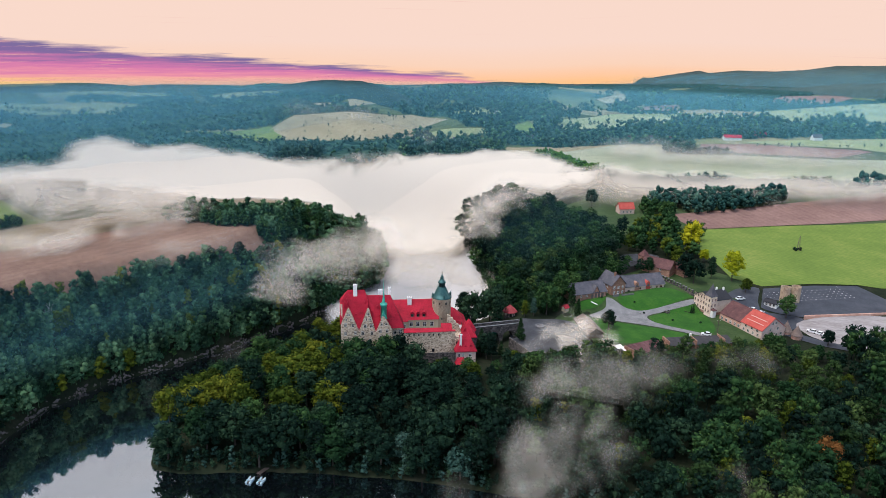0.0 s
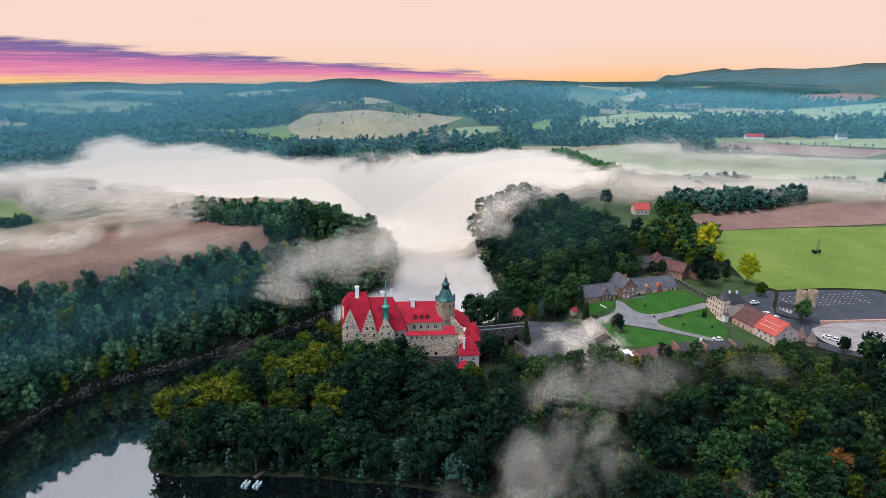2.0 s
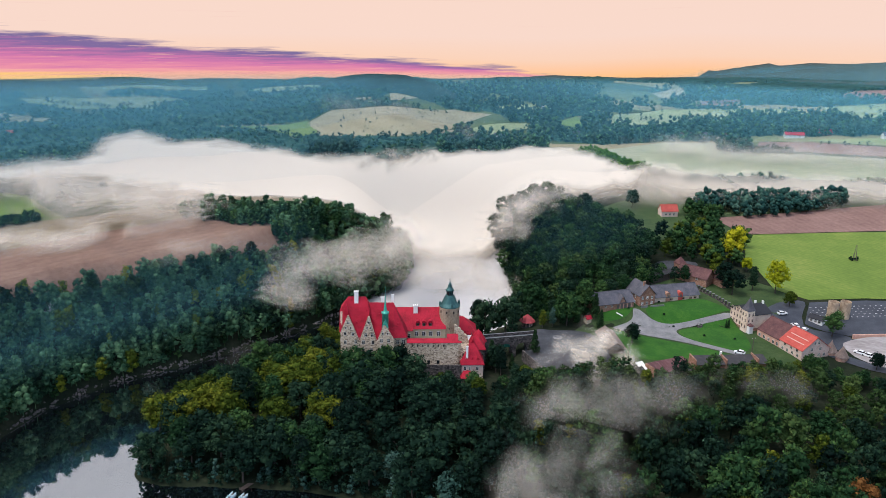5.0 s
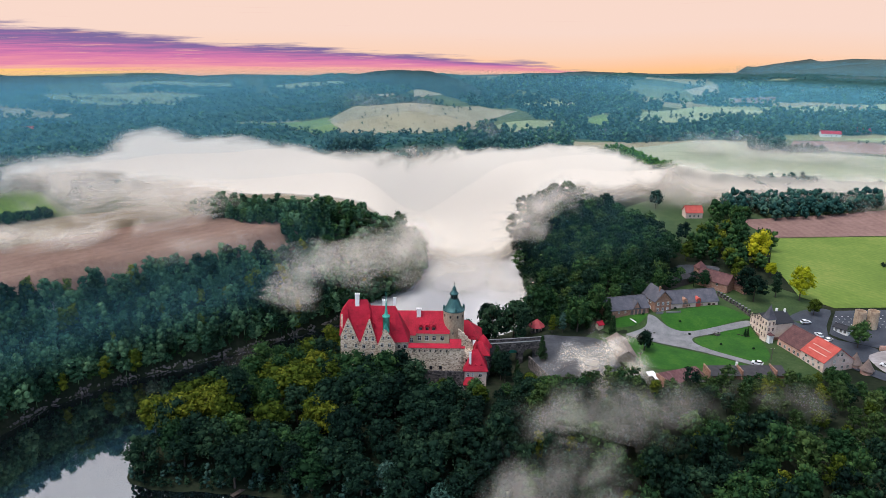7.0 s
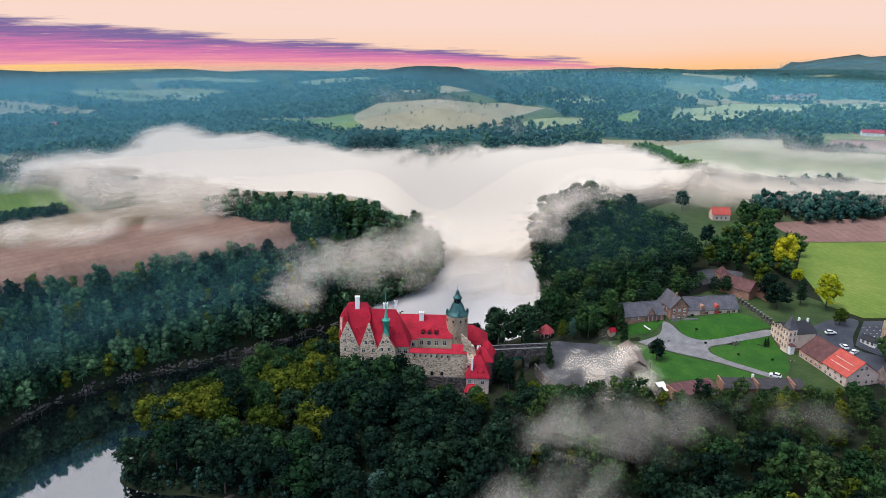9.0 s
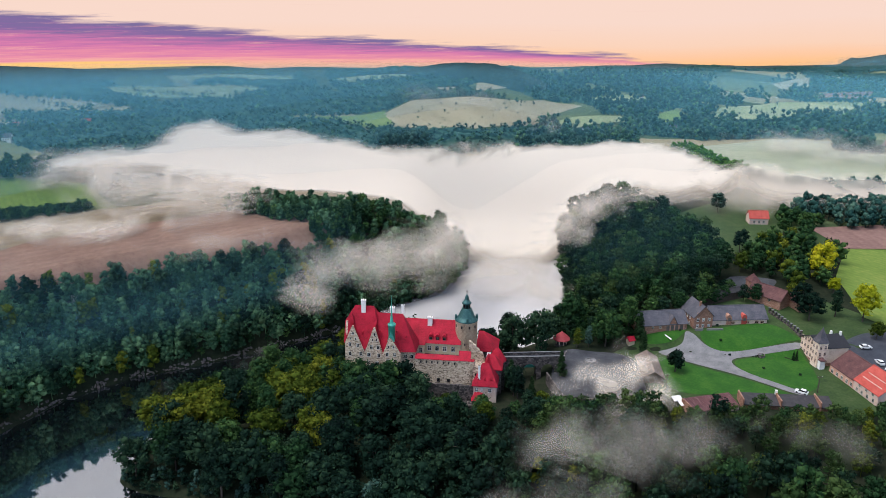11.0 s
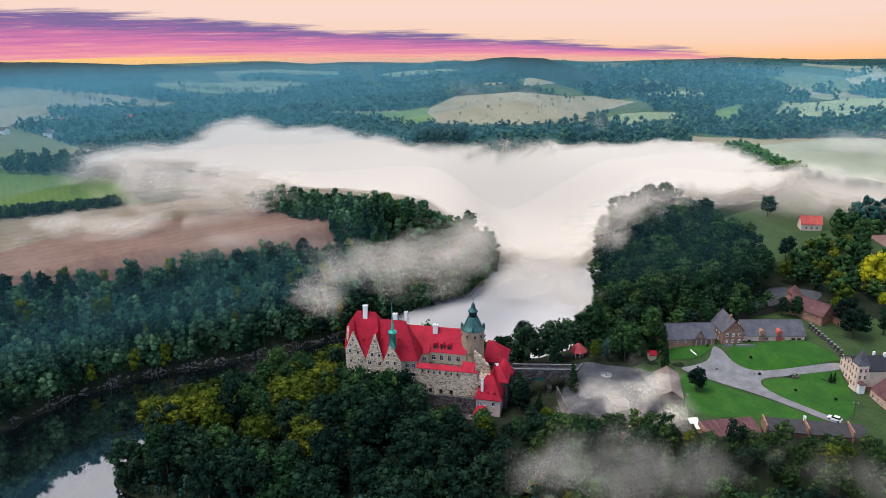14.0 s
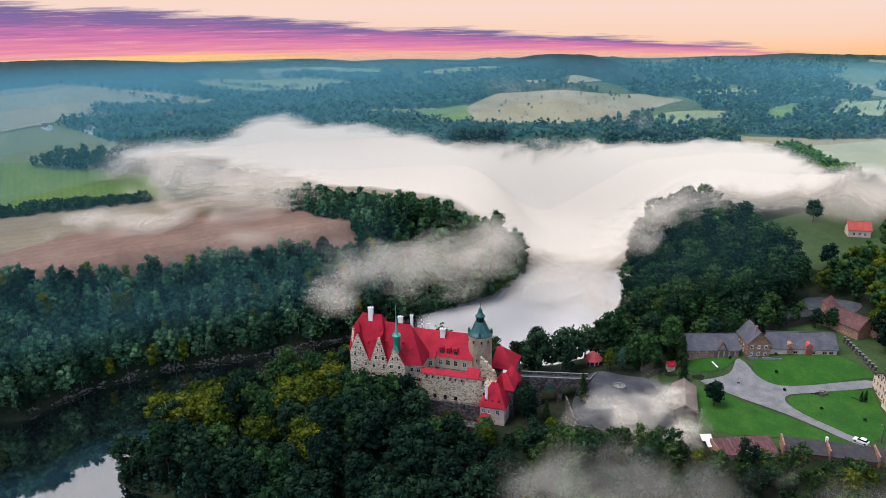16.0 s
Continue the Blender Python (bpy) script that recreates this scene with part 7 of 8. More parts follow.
# east bank of the reservoir and round the farm
east = scatter([(-60, 322), (-66, 350), (-80, 400), (-96, 436), (-118, 492), (-84, 496), (-56, 482), (-36, 466), (-18, 440), (2, 402), (-4, 366), (-14, 350), (-26, 338), (-40, 326), (-50, 314)], 7.4, 12,
               lambda x, y: math.hypot(x + 45.3, y - 305.2) > 6)
ers = random.Random(77)
east_kinds = {"dark": [], "mid": [], "olive": []}
for p in east:
    # sunlit look put into leaf colour: lighter leaves more often towards the south
    q, sunny = ers.random(), 0.55 if p[1] > 400 else 0.75
    east_kinds["dark" if q > sunny else "mid" if q < sunny * 0.6 else "olive"].append(p)
wood("dense dark wood on the reservoir's east bank", east_kinds["dark"], LEAF_DARK, "near", size=(0.85, 1.2))
wood("fresher trees on the reservoir's east bank", east_kinds["mid"], LEAF_MID, "near", size=(0.8, 1.25))
wood("olive-green trees on the reservoir's east bank", east_kinds["olive"], LEAF_OLIVE, "near", size=(0.8, 1.15))
under = scatter([(-48, 316), (-58, 326), (-60, 346), (-72, 384), (-84, 412), (-76, 416), (-56, 372), (-46, 342), (-24, 334), (-26, 322), (-36, 314)], 4.4, 58, lambda x, y: math.hypot(x + 45.3, y - 305.2) > 6)
wood("dark understorey on the reservoir's east bank", under[::2], LEAF_DARK, "near", size=(0.5, 0.75))
wood("green understorey on the reservoir's east bank", under[1::2], LEAF_MID, "near", size=(0.45, 0.7))
shade = scatter([(-24, 334), (-20, 332), (-6, 350), (6, 368), (20, 376), (16, 384), (0, 376), (-12, 356)], 5.4, 59)
wood("leafy trees close behind the barns", shade[::2], LEAF_MID, "near", size=(0.6, 0.85))
wood("dark trees close behind the barns", shade[1::2], LEAF_DARK, "near", size=(0.6, 0.85))
floor_growth = scatter([(-48, 312), (-44, 320), (-26, 330), (-20, 322), (-26, 312), (-34, 309), (-40, 308)], 3.0, 64)
wood("low shrubs under the lime trees", floor_growth, LEAF_MID, "near", size=(0.22, 0.38))
verge = scatter([(68, 304), (74, 300), (86, 296), (84, 290), (74, 288), (62, 298)], 5.0, 66)
wood("leafy trees beside the road below the inn", verge, LEAF_MID, "near", size=(0.45, 0.65))
gate = scatter([(-64, 244), (-52, 250), (-44, 262), (-40, 256), (-44, 244), (-58, 236)], 5.6, 65, castle_clear)
wood("dark trees below the gatehouse", gate[::2], LEAF_DARK, "near", size=(0.45, 0.7))
wood("green trees below the gatehouse", gate[1::2], LEAF_MID, "near", size=(0.45, 0.7))
below = scatter([(-36, 258), (-26, 262), (-6, 268), (2, 272), (4, 264), (-10, 258), (-30, 250)], 5.2, 63)
wood("bright green trees before the forecourt wall", below[::2], LEAF_OLIVE, "near", size=(0.6, 0.85))
wood("fresh green trees before the forecourt wall", below[1::2], LEAF_MID, "near", size=(0.6, 0.85))
park = scatter([(4, 404), (14, 404), (30, 392), (42, 408), (44, 450), (28, 470), (6, 448)], 8, 14)
wood("mixed park trees behind the farm", [p for k, p in enumerate(park) if k % 3], LEAF_MID, "mid", size=(0.7, 1.0))
wood("yellowing park trees behind the farm", [p for k, p in enumerate(park) if k % 3 == 0], LEAF_GOLD, "mid", size=(0.6, 0.9))
wood("dark wood at the edge of the red field", scatter([(15, 500), (34, 511), (50, 502), (84, 527), (107, 547), (110, 565), (76, 558), (37, 544), (16, 525)], 5.0, 15), LEAF_FAR_HAZED, "low", size=(0.55, 0.85))
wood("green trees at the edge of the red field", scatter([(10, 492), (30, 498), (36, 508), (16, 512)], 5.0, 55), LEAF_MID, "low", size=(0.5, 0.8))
wood("row of dark trees across the misty plain", scatter([(-20, 571), (0, 572), (38, 582), (78, 604), (77, 590), (38, 569), (1, 560), (-19, 559)], 4.2, 16), LEAF_FAR_HAZED, "low", size=(0.4, 0.62))
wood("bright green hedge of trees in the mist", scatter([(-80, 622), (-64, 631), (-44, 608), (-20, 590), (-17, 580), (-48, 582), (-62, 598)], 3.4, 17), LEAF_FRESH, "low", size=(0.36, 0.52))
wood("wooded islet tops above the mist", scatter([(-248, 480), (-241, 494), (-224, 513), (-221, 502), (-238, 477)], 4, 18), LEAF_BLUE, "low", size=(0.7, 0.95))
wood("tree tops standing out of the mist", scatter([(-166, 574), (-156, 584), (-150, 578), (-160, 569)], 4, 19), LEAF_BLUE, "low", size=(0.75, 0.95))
wood("dark copse beside the red field", scatter([(27, 672), (32, 693), (54, 699), (55, 672), (36, 667)], 4.5, 37), LEAF_FAR_HAZED, "low", size=(0.6, 0.85))
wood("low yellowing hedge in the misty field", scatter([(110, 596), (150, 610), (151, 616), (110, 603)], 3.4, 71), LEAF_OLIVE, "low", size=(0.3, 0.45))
wood("round trees beside the misty house", scatter([(154, 592), (172, 590), (190, 604), (184, 612), (160, 600)], 6.0, 72), LEAF_FAR_HAZED, "low", size=(0.7, 0.95))
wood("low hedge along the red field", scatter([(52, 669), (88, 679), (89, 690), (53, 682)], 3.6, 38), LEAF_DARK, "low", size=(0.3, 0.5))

# trees of the farm, one by one
for x, y, key, leaf, s, lab in [
        (-60, 293, "broad", "dark", 1.3, "tall dark lime tree behind the bridge"), (-53, 299, "wide", "dark", 1.35, "tall dark lime tree behind the bridge"), (-66, 300, "upright", "dark", 1.2, "dark tree by the water"),
        (-49, 294, "upright", "dark", 0.85, "dark tree beside the pavilion"), (-38.4, 303.4, "upright", "gold", 0.52, "clipped olive-green columnar tree"), (-34.8, 306.2, "upright", "blue", 0.52, "clipped grey-green columnar tree"),
        (-29.5, 310.5, "wide", "mid", 1.15, "large fresh green lime tree"), (-24, 321, "broad", "mid", 1.05, "large green lime tree"), (-32, 322, "broad", "dark", 1.1, "large dark lime tree"),
        (-1.6, 303.5, "small", "dark", 0.95, "small dark round tree beside the pavilion"), (37, 365, "wide", "dark", 1.05, "broad dark chestnut tree"), (33, 372, "broad", "dark", 1.0, "broad dark chestnut tree"),
        (46, 374, "upright", "dark", 0.8, "narrow dark tree behind the yard"), (56, 374, "broad", "yellow", 1.15, "bright yellow-green tree by the meadow"), (61, 360, "small", "gold", 0.85, "small golden tree behind the inn"),
        (38, 412, "broad", "yellow", 1.3, "bright yellow-green tree at the meadow's edge"), (44, 398, "small", "yellow", 0.8, "yellow autumn tree at the meadow"), (29, 382, "small", "gold", 0.9, "golden bush by the arcade wall"),
        (76, 338, "broad", "mid", 0.92, "full green tree before the silos"), (88, 311, "small", "dark", 0.75, "dark round tree by the road"), (96, 308, "small", "dark", 0.7, "dark round tree by the road"),
        (1.5, 342.5, "small", "dark", 0.5, "dark shrub before the brick house"), (0, 436, "broad", "dark", 0.85, "broad dark tree before the red-roofed house"), (11, 446, "wide", "dark", 0.7, "broad dark tree before the red-roofed house"), (21, 462, "small", "gold", 1.0, "golden tree beside the red-roofed house"), (26, 482, "broad", "mid", 0.9, "full green tree beside the red field"), (16, 478, "broad", "mid", 0.75, "full green tree beside the red field"), (-22, 500, "wide", "blue", 0.9, "pale round tree in the mist"),
        (-36, 262, "small", "gold", 0.8, "golden-green tree below the forecourt"), (-30, 258, "small", "mid", 0.85, "fresh green tree below the forecourt")]:
    tree(x, y, key, leaf, s, lab)


def spruce(x, y, s, label, leaf="needles", slim=1.0):
    rng2 = random.Random(round(x * 7 + y))
    ob = thing("spruce", label, "conifer", pose(x, y, gz(x, y), 0, 0, rng2.uniform(0, 360)) @ Matrix.Diagonal((s * slim, s * slim, s, 1)))
    if "spruce" not in _full:
        v, t, q = crown_data(77, 12.0, 3.0, 30, 40, 0.36, "spruce")
        _full["spruce"] = mesh_from("crown", v, t, q, [NEEDLES])
        _trunks["spruce"] = trunk_mesh(5, 12.0, 0.22, BARK)
    new("trunk", _trunks["spruce"]).parent = ob
    new("crown", _full["spruce"]).parent = ob


for x, y, s, sl in ((-51.5, 271.5, 1.0, 0.9), (-37.2, 283.0, 0.85, 0.9), (-19.0, 319.6, 0.95, 1.5), (-15.6, 313.4, 0.72, 1.6), (-43, 270, 0.6, 0.9)):
    spruce(x, y, s, "slender dark spruce by the court")
for x, y in ((34.6, 333.6), (35.6, 334.8)):
    spruce(x, y, 0.32, "narrow dark yew on the lawn", slim=0.8)

# far woods
PLAIN = [(-110, 440), (-60, 660), (-12, 690), (30, 700), (260, 780), (320, 700), (300, 440)]


def wooded(x, y):
    """Where the far country carries trees (arrays)."""
    r, b = np.hypot(x, y), np.degrees(np.arctan2(-x, y))
    n1 = np.array([noise.noise((u * 0.008, v * 0.013, 4.0)) + 0.45 * noise.noise((u * 0.03, v * 0.03, 8.0)) for u, v in zip(x, y)])
    w = (r > 440) & (r < 0.97 * skyline_r(b)) & (b > -19) & (b < 68) & (n1 > np.where(b > 20, -0.34, -0.16)) & ~inside_plan(x, y, PLAIN)
    w &= (water_distance(x, y) > 4) & (poly_distance(x, y, MIST_PLAN) < -2) & (poly_distance(x, y, [(-460, 250), (-325, 316), (-262, 335), (-230, 330), (-228, 180), (-420, 160)]) < 0)
    for plan in FIELD_PLANS:
        w &= poly_distance(x, y, plan) < -1.5
    return w


rs = np.random.default_rng(6)
far = np.array([(x, y) for y in np.arange(240, 1000, 3.5) for x in np.arange(-620, 300, 3.5)])
far += rs.uniform(-1.7, 1.7, far.shape)
rad, bear = np.hypot(far[:, 0], far[:, 1]), np.degrees(np.arctan2(-far[:, 0], far[:, 1]))
far = far[(rad > 440) & (rad < 0.9 * skyline_r(bear)) & (rs.random(len(far)) < np.where(bear > 18, 0.7, np.where(rad < 820, 0.36, 0.24)))]
far = far[wooded(far[:, 0], far[:, 1])]
bear = np.degrees(np.arctan2(-far[:, 0], far[:, 1]))
pick = rs.random(len(far))
# these foliage colours already carry part of the distance haze
for tone, mat, lo, hi in (("dark", LEAF_FAR_HAZED, 0.0, 0.5), ("pale hazy", LEAF_BLUE, 0.5, 0.72), ("lighter", LEAF_BANK, 0.72, 1.0)):
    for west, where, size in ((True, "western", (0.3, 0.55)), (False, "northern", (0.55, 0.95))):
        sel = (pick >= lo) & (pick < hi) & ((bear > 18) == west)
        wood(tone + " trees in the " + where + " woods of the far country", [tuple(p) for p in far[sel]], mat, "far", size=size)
lone = scatter([(-268, 530), (-268, 572), (-240, 600), (-205, 660), (-192, 616), (-200, 578), (-210, 554), (-235, 537), (-254, 524)], 7, 31)
wood("scattered trees in the stubble field", lone[::3], LEAF_FAR_HAZED, "far", size=(0.12, 0.26))
wood("hedgerow trees on the far plain", scatter([(-24, 722), (40, 728), (95, 742), (170, 765), (260, 790), (262, 800), (150, 778), (60, 752), (-24, 734)], 5.5, 35), LEAF_FAR_HAZED, "far", size=(0.4, 0.7))
wood("scattered trees across the far pastures", scatter([(-70, 724), (-66, 762), (-24, 820), (90, 881), (200, 960), (300, 1040), (306, 876), (150, 826), (46, 816), (28, 776), (-31, 736)], 34, 36), LEAF_FAR_HAZED, "far", size=(0.3, 0.55))
hedge_lines = [((-60, 742), (30, 800)), ((30, 846), (110, 868)), ((140, 850), (250, 950)), ((110, 715), (260, 735)), ((-402, 374), (-470, 330)), ((-420, 430), (-385, 480)), ((-262, 600), (-205, 660))]
spots = [(a[0] + (b[0] - a[0]) * k / 26 + rs.uniform(-1.5, 1.5), a[1] + (b[1] - a[1]) * k / 26 + rs.uniform(-1.5, 1.5)) for a, b in hedge_lines for k in range(27) if rs.random() < 0.7]
wood("field hedges across the far country", spots, LEAF_FAR_HAZED, "far", size=(0.18, 0.4), name="hedge")


def canopy(label, x0, x1, y0, y1, cell, height, mat, seed):
    """Closed far woodland: the uneven roof of the crowns, coming down to the ground at its rim."""
    gx, gy = np.arange(x0, x1, cell), np.arange(y0, y1, cell)
    X, Y = np.meshgrid(gx, gy)
    w = wooded(X.ravel(), Y.ravel()).reshape(X.shape)
    core = w.copy()
    core[1:-1, 1:-1] = w[1:-1, 1:-1] & w[:-2, 1:-1] & w[2:, 1:-1] & w[1:-1, :-2] & w[1:-1, 2:]
    g = np.random.default_rng(seed)
    top = height * (0.4 + 0.8 * g.random(X.shape))
    Z = ground_z(X.ravel(), Y.ravel()).reshape(X.shape) + np.where(core, top, -0.5)
    V = np.stack([X + g.uniform(-0.35, 0.35, X.shape) * cell, Y + g.uniform(-0.35, 0.35, X.shape) * cell, Z], 2).reshape(-1, 3)
    j, i = np.nonzero(w[:-1, :-1] & w[1:, :-1] & w[:-1, 1:] & w[1:, 1:])
    n = len(gx)
    a = j * n + i
    T = np.concatenate([np.stack([a, a + 1, a + n + 1], 1), np.stack([a, a + n + 1, a + n], 1)])
    used, T = np.unique(T, return_inverse=True)
    me = mesh_from("woodland", V[used], T.reshape(-1, 3), np.zeros((0, 4), int), [mat])
    at = me.attributes.new("tint", "FLOAT", "POINT")
    at.data.foreach_set("value", g.random(len(used)).astype(np.float32))
    tagged(link_mesh("woodland", me), label, "trees", kind="stuff")


canopy("closed blue-green woods of the far country", -620, 400, 200, 1350, 3.0, 3.4, LEAF_FAR_HAZED, 5)


def bare_tree(x, y, h):
    ob = thing("bare_tree", "leafless pale birch among green trees", "tree", pose(x, y, gz(x, y)))
    new("trunk", trunk_mesh(31, h, 0.2, BARK_PALE)).parent = ob
    rng3 = random.Random(6)
    for k in range(16):
        a, z = k * 2.4, h * (0.4 + 0.034 * k)
        r = h * 0.24 * (1.15 - 0.045 * k)
        bm = bmesh.new()
        rings = []
        for f, w in ((0.0, 0.07), (0.5, 0.05), (1.0, 0.015)):
            c = Vector((math.cos(a) * r * f, math.sin(a) * r * f, z + h * 0.16 * f + 0.3 * math.sin(3 * f + k)))
            rings.append([bm.verts.new(c + Vector((w * math.cos(q * 2.1), w * math.sin(q * 2.1), w * 0.5 * math.cos(q)))) for q in range(3)])
        for p, q in zip(rings, rings[1:]):
            for n in range(3):
                bm.faces.new((p[n], p[(n + 1) % 3], q[(n + 1) % 3], q[n]))
        part("branch", bm, BARK_PALE, ob)


bare_tree(-213, 219, 11.0)

# ---------------------------------------------------------------- small things


def car(x, y, rz, label):
    c = thing("car", label, "car", pose(x, y, gz(x, y) + 0.32, 0, 0, rz), group="parked cars")
    body = [(-2.0, 0.25), (-2.05, 0.75), (-1.9, 0.95), (1.1, 0.92), (2.0, 0.8), (2.1, 0.55), (2.05, 0.25)]
    part("body", prism(body, -0.85, 0.85), CAR_PAINT, c)
    part("cabin", prism([(-1.75, 0.94), (-1.3, 1.42), (0.25, 1.45), (1.0, 0.94)], -0.74, 0.74), GLASS, c, "dark glazed cabin")
    part("roof", prism([(-1.35, 1.40), (-1.25, 1.48), (0.2, 1.50), (0.32, 1.40)], -0.7, 0.7), CAR_PAINT, c)
    for wx in (-1.3, 1.35):
        for wy in (-0.86, 0.66):
            bm = turned([(0.05, 0), (0.32, 0), (0.32, 0.2), (0.05, 0.2)], 12)
            bmesh.ops.transform(bm, matrix=Matrix.Translation((wx, wy, 0.3)) @ Matrix.Rotation(-math.pi / 2, 4, "X"), verts=bm.verts)
            part("wheel", bm, RUBBER, c)
    for wy in (-0.6, 0.6):
        part("headlight", one_box(2.0, 2.1, wy - 0.2, wy + 0.2, 0.55, 0.72), WHITE, c)


car(84.2, 324.2, 150, "small white car on the bare car park")
car(86.6, 322.4, 150, "small white car on the bare car park")
car(62.5, 344.5, 120, "white car in the yard behind the barn")
car(66.0, 341.5, 60, "white car beside the site office")
car(57.5, 350.0, 30, "white car behind the inn")
car(39.5, 308.9, 170, "white car at the end of the drive")


def pedal_boat(x, y, rz):
    b = thing("pedal_boat", "pale blue pedal boat moored at the landing", "boat", pose(x, y, WATER, 0, 0, rz) @ Matrix.Scale(0.85, 4), group="moored pedal boats")
    for s in (-0.75, 0.75):
        part("float", solid([(-2.1, s - 0.35, 0.0), (1.6, s - 0.35, 0.0), (2.4, s, 0.35), (1.6, s + 0.35, 0.0), (-2.1, s + 0.35, 0.0), (-2.1, s - 0.35, 0.5), (1.7, s - 0.35, 0.5), (2.4, s, 0.6), (1.7, s + 0.35, 0.5), (-2.1, s + 0.35, 0.5)],
                            [(0, 4, 3, 2, 1), (5, 6, 7, 8, 9), (0, 1, 6, 5), (1, 2, 7, 6), (2, 3, 8, 7), (3, 4, 9, 8), (4, 0, 5, 9)]), PLASTIC, b)
    part("deck", one_box(-1.8, 1.5, -0.45, 0.45, 0.3, 0.42), FRAME_DARK, b)
    for s in (-0.5, 0.5):
        part("seat", prism([(-1.0, 0.42), (0.0, 0.42), (0.0, 0.75), (-0.75, 0.75), (-1.05, 1.35), (-1.2, 1.35)], s - 0.32, s + 0.32), PLASTIC, b)


pedal_boat(-108.4, 180.2, 93)
pedal_boat(-104.8, 181.0, 91)
dock = thing("landing_stage", "weathered wooden landing stage on the shore", "jetty", pose(-106.5, 186.5, WATER, 0, 0, 75))
for k in range(12):
    part("plank", one_box(-3.0 + k * 0.5, -2.55 + k * 0.5, -0.8, 0.8, 0.5, 0.58), WOOD, dock)
for sx in (-2.6, 2.6):
    for sy in (-0.7, 0.7):
        part("pile", one_box(sx - 0.1, sx + 0.1, sy - 0.1, sy + 0.1, -1.5, 0.9), WOOD, dock)
steps = thing("shore_steps", "rough stone steps up from the landing", "steps", pose(-105.6, 190.5, WATER, 0, 0, 75))
for k in range(9):
    part("step", one_box(k * 0.9, k * 0.9 + 0.9, -0.7, 0.7, k * 0.25 - 0.6, k * 0.25 + 0.5), STONE_DARK, steps)


def pole(x, y, h, label, arms=1):
    p = thing("power_pole", label, "pole", pose(x, y, gz(x, y), 0, 0, 30))
    part("mast", turned([(0.16, -1), (0.1, h), (0.02, h + 0.05)], 8), WOOD, p)
    for k in range(arms):
        part("crossarm", one_box(-0.9, 0.9, -0.07, 0.07, h - 0.5 - k, h - 0.35 - k), WOOD, p)
        for s in (-0.75, 0.75):
            part("insulator", turned([(0.06, h - 0.35 - k), (0.08, h - 0.1 - k), (0.02, h - 0.05 - k)], 6, s, 0), WHITE, p)


pole(-1.5, 289.5, 6.0, "wooden power pole beside the lawn")
pole(44.2, 312.0, 6.5, "wooden power pole by the drive")
pole(113.0, 309.5, 8.0, "wooden power pole by the road")
tw = thing("lattice_mast", "thin lattice mast standing in the green field", "mast", pose(98.5, 440, gz(98.5, 440)))
for sx in (-1, 1):
    for sy in (-1, 1):
        part("leg", solid([(sx * 0.9 - 0.09, sy * 0.9 - 0.09, -0.5), (sx * 0.9 + 0.09, sy * 0.9 - 0.09, -0.5), (sx * 0.9 + 0.09, sy * 0.9 + 0.09, -0.5), (sx * 0.9 - 0.09, sy * 0.9 + 0.09, -0.5),
                           (sx * 0.1 - 0.06, sy * 0.1 - 0.06, 9), (sx * 0.1 + 0.06, sy * 0.1 - 0.06, 9), (sx * 0.1 + 0.06, sy * 0.1 + 0.06, 9), (sx * 0.1 - 0.06, sy * 0.1 + 0.06, 9)],
                          [(3, 2, 1, 0), (4, 5, 6, 7), (0, 1, 5, 4), (1, 2, 6, 5), (2, 3, 7, 6), (3, 0, 4, 7)]), FRAME_DARK, tw)
for k in range(5):
    r = 0.9 - 0.16 * k
    part("brace", one_box(-r, r, -0.05, 0.05, 1.6 * k + 0.8, 1.6 * k + 0.92), FRAME_DARK, tw)
wood("low bushes round the mast's foot", [(97.2, 439), (99.8, 440.6), (98.6, 441.6), (96.6, 440.8)], LEAF_DARK, "mid", size=(0.16, 0.22), name="bushes")
well = thing("well", "round stone well ring on the lawn", "well", pose(24.0, 331.0, gz(24.0, 331.0) + 0.2))
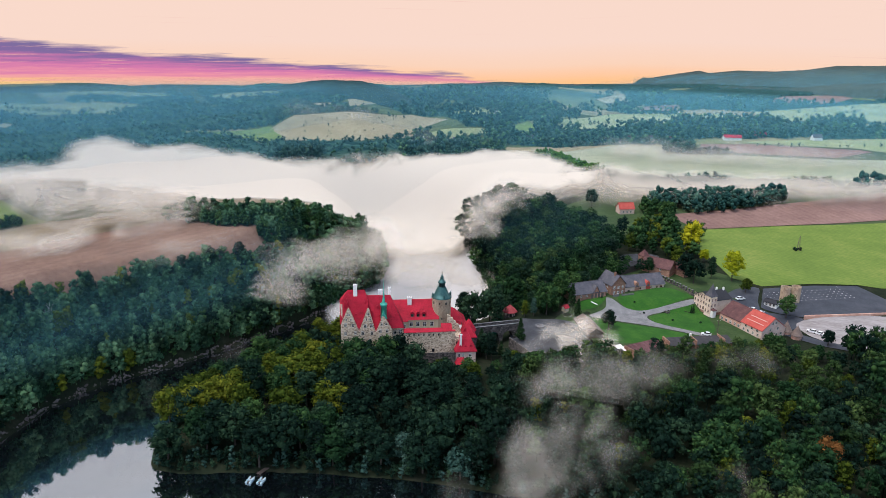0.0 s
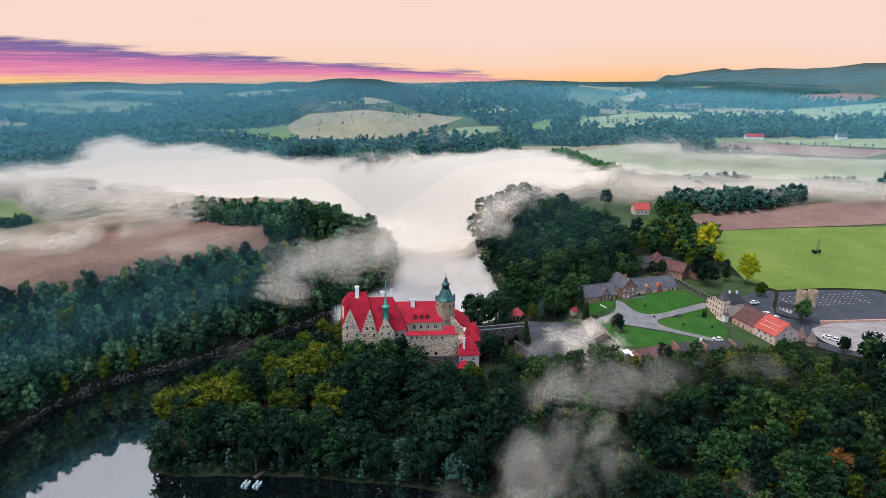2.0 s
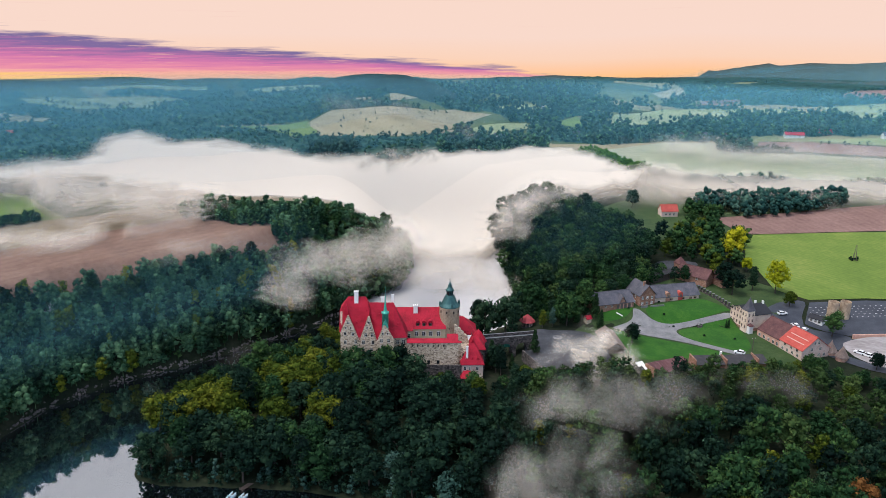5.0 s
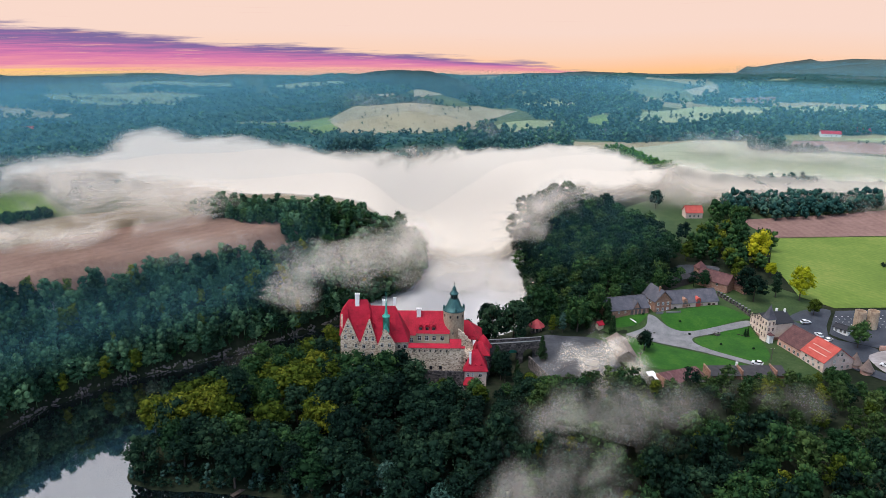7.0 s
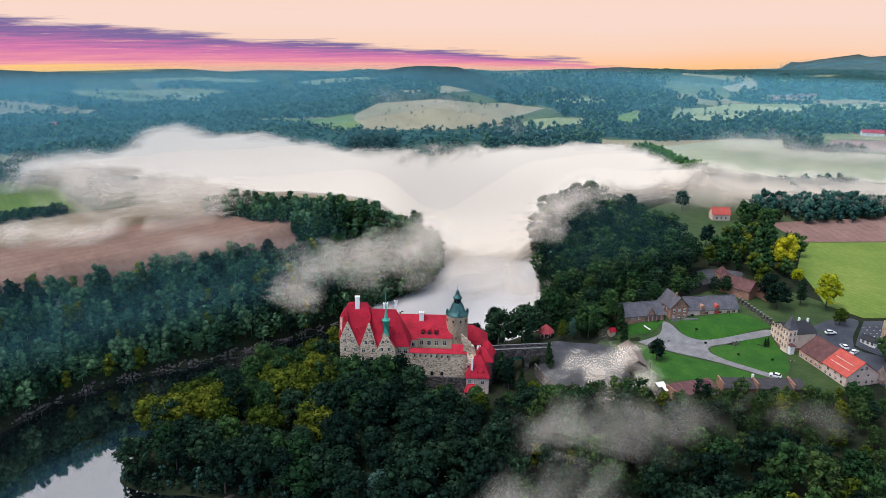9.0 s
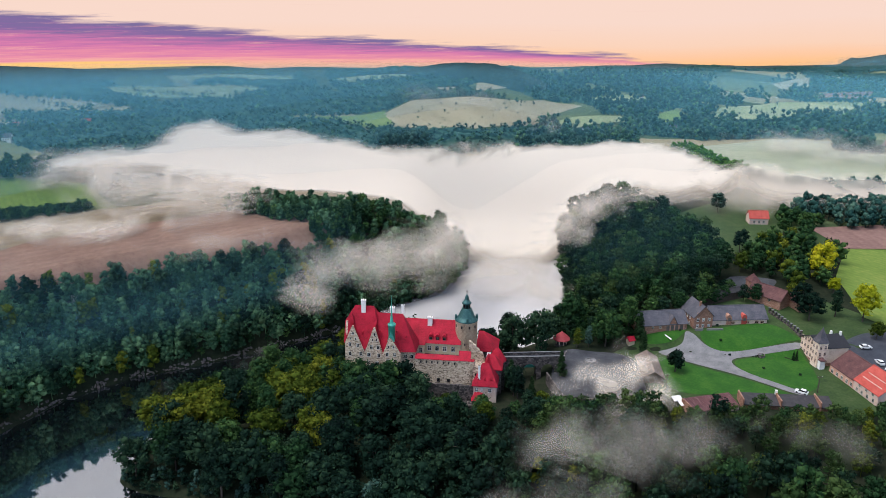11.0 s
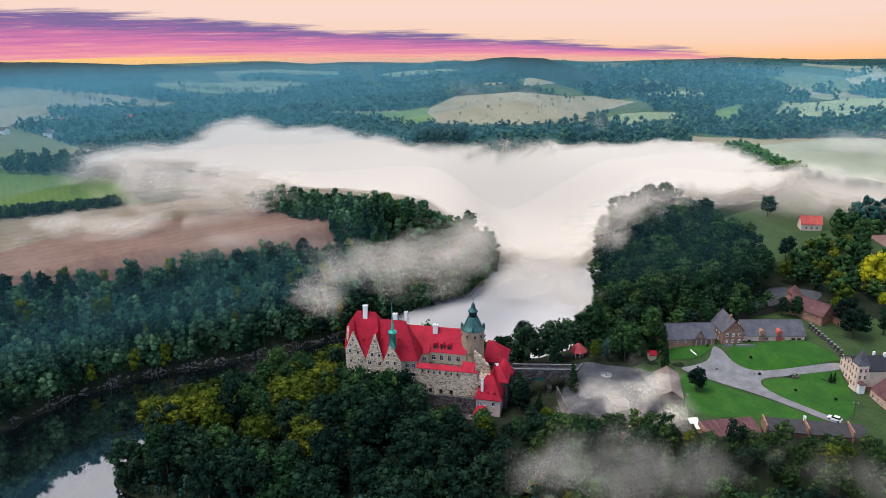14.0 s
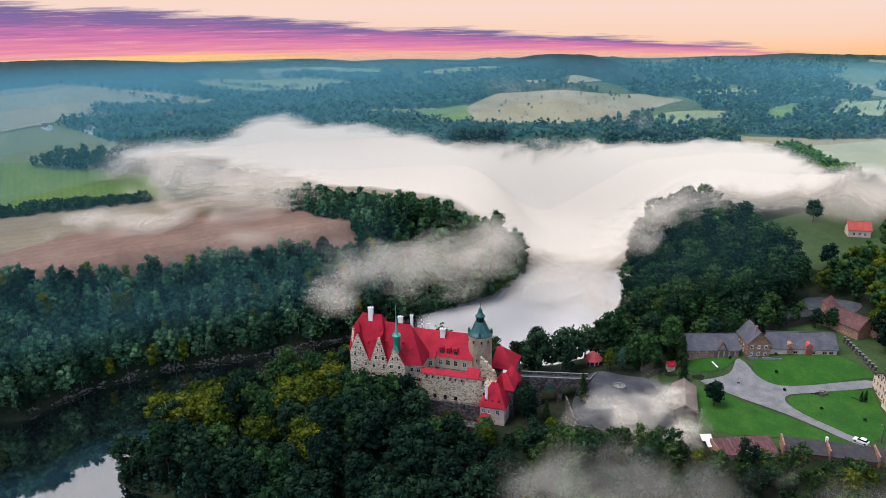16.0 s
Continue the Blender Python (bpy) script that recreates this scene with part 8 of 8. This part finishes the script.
part("ring", turned([(1.2, -0.3), (1.25, 0.7), (0.95, 0.7), (0.9, 0.0), (0.05, 0.0)], 16), STONE_DARK, well)
plank = thing("beam", "long pale squared beam lying on the lawn", "beam", pose(-9.8, 325.0, gz(-9.8, 325.0) + 0.4, 0, 0, -45))
part("timber", one_box(-3.0, 3.0, -0.18, 0.18, 0, 0.35), WHITE, plank)
lw = thing("retaining_wall", "low stone wall between car parks", "wall", axis((83.5, 337.6), (126.0, 355.0), 0)[0])
for k in range(9):
    part("wall_run", one_box(k * 5.1, k * 5.1 + 5.06, -0.3, 0.3, -5.5, -1.2), PINK, lw)
for x, y in ((9.0, 331.5), (13.5, 326.0), (26.0, 321.0), (38.0, 322.0), (-6.0, 330.0), (6.0, 341.0), (44.0, 336.0)):
    sp = thing("shrub", "small dark clipped shrub on the lawn", "shrub", pose(x, y, gz(x, y) + 0.1) @ Matrix.Diagonal((0.16, 0.16, 0.12, 1)), group="lawn shrubs")
    new("crown", near_mesh("small", 1, "dark")).parent = sp
# rocks along the foot of the steep bank
rocks = []
rk = random.Random(17)
shore_run = [(-203, 178), (-204, 203), (-197, 226), (-184, 245), (-169, 270), (-152, 305), (-138, 335)]
bm = bmesh.new()
for (ax, ay), (bx, by) in zip(shore_run, shore_run[1:]):
    n = int(math.hypot(bx - ax, by - ay) / 0.5)
    for k in range(n):
        t = (k + rk.random()) / n
        x, y = ax + (bx - ax) * t - rk.uniform(-0.4, 1.4) * (0.6 + 0.4 * math.sin(t * 9 + ay)), ay + (by - ay) * t
        m = pose(x, y, max(gz(x, y), WATER) - 0.05, rk.uniform(0, 90), rk.uniform(0, 90), rk.uniform(0, 90)) @ Matrix.Diagonal((rk.uniform(0.3, 1.1), rk.uniform(0.3, 0.9), rk.uniform(0.25, 0.7), 1))
        bmesh.ops.create_icosphere(bm, subdivisions=1, radius=1, matrix=m)
tagged(part("shore_rocks", bm, BARK_SHORE, None), "grey-brown rocks along the waterline of the steep bank", "rocks", kind="stuff")
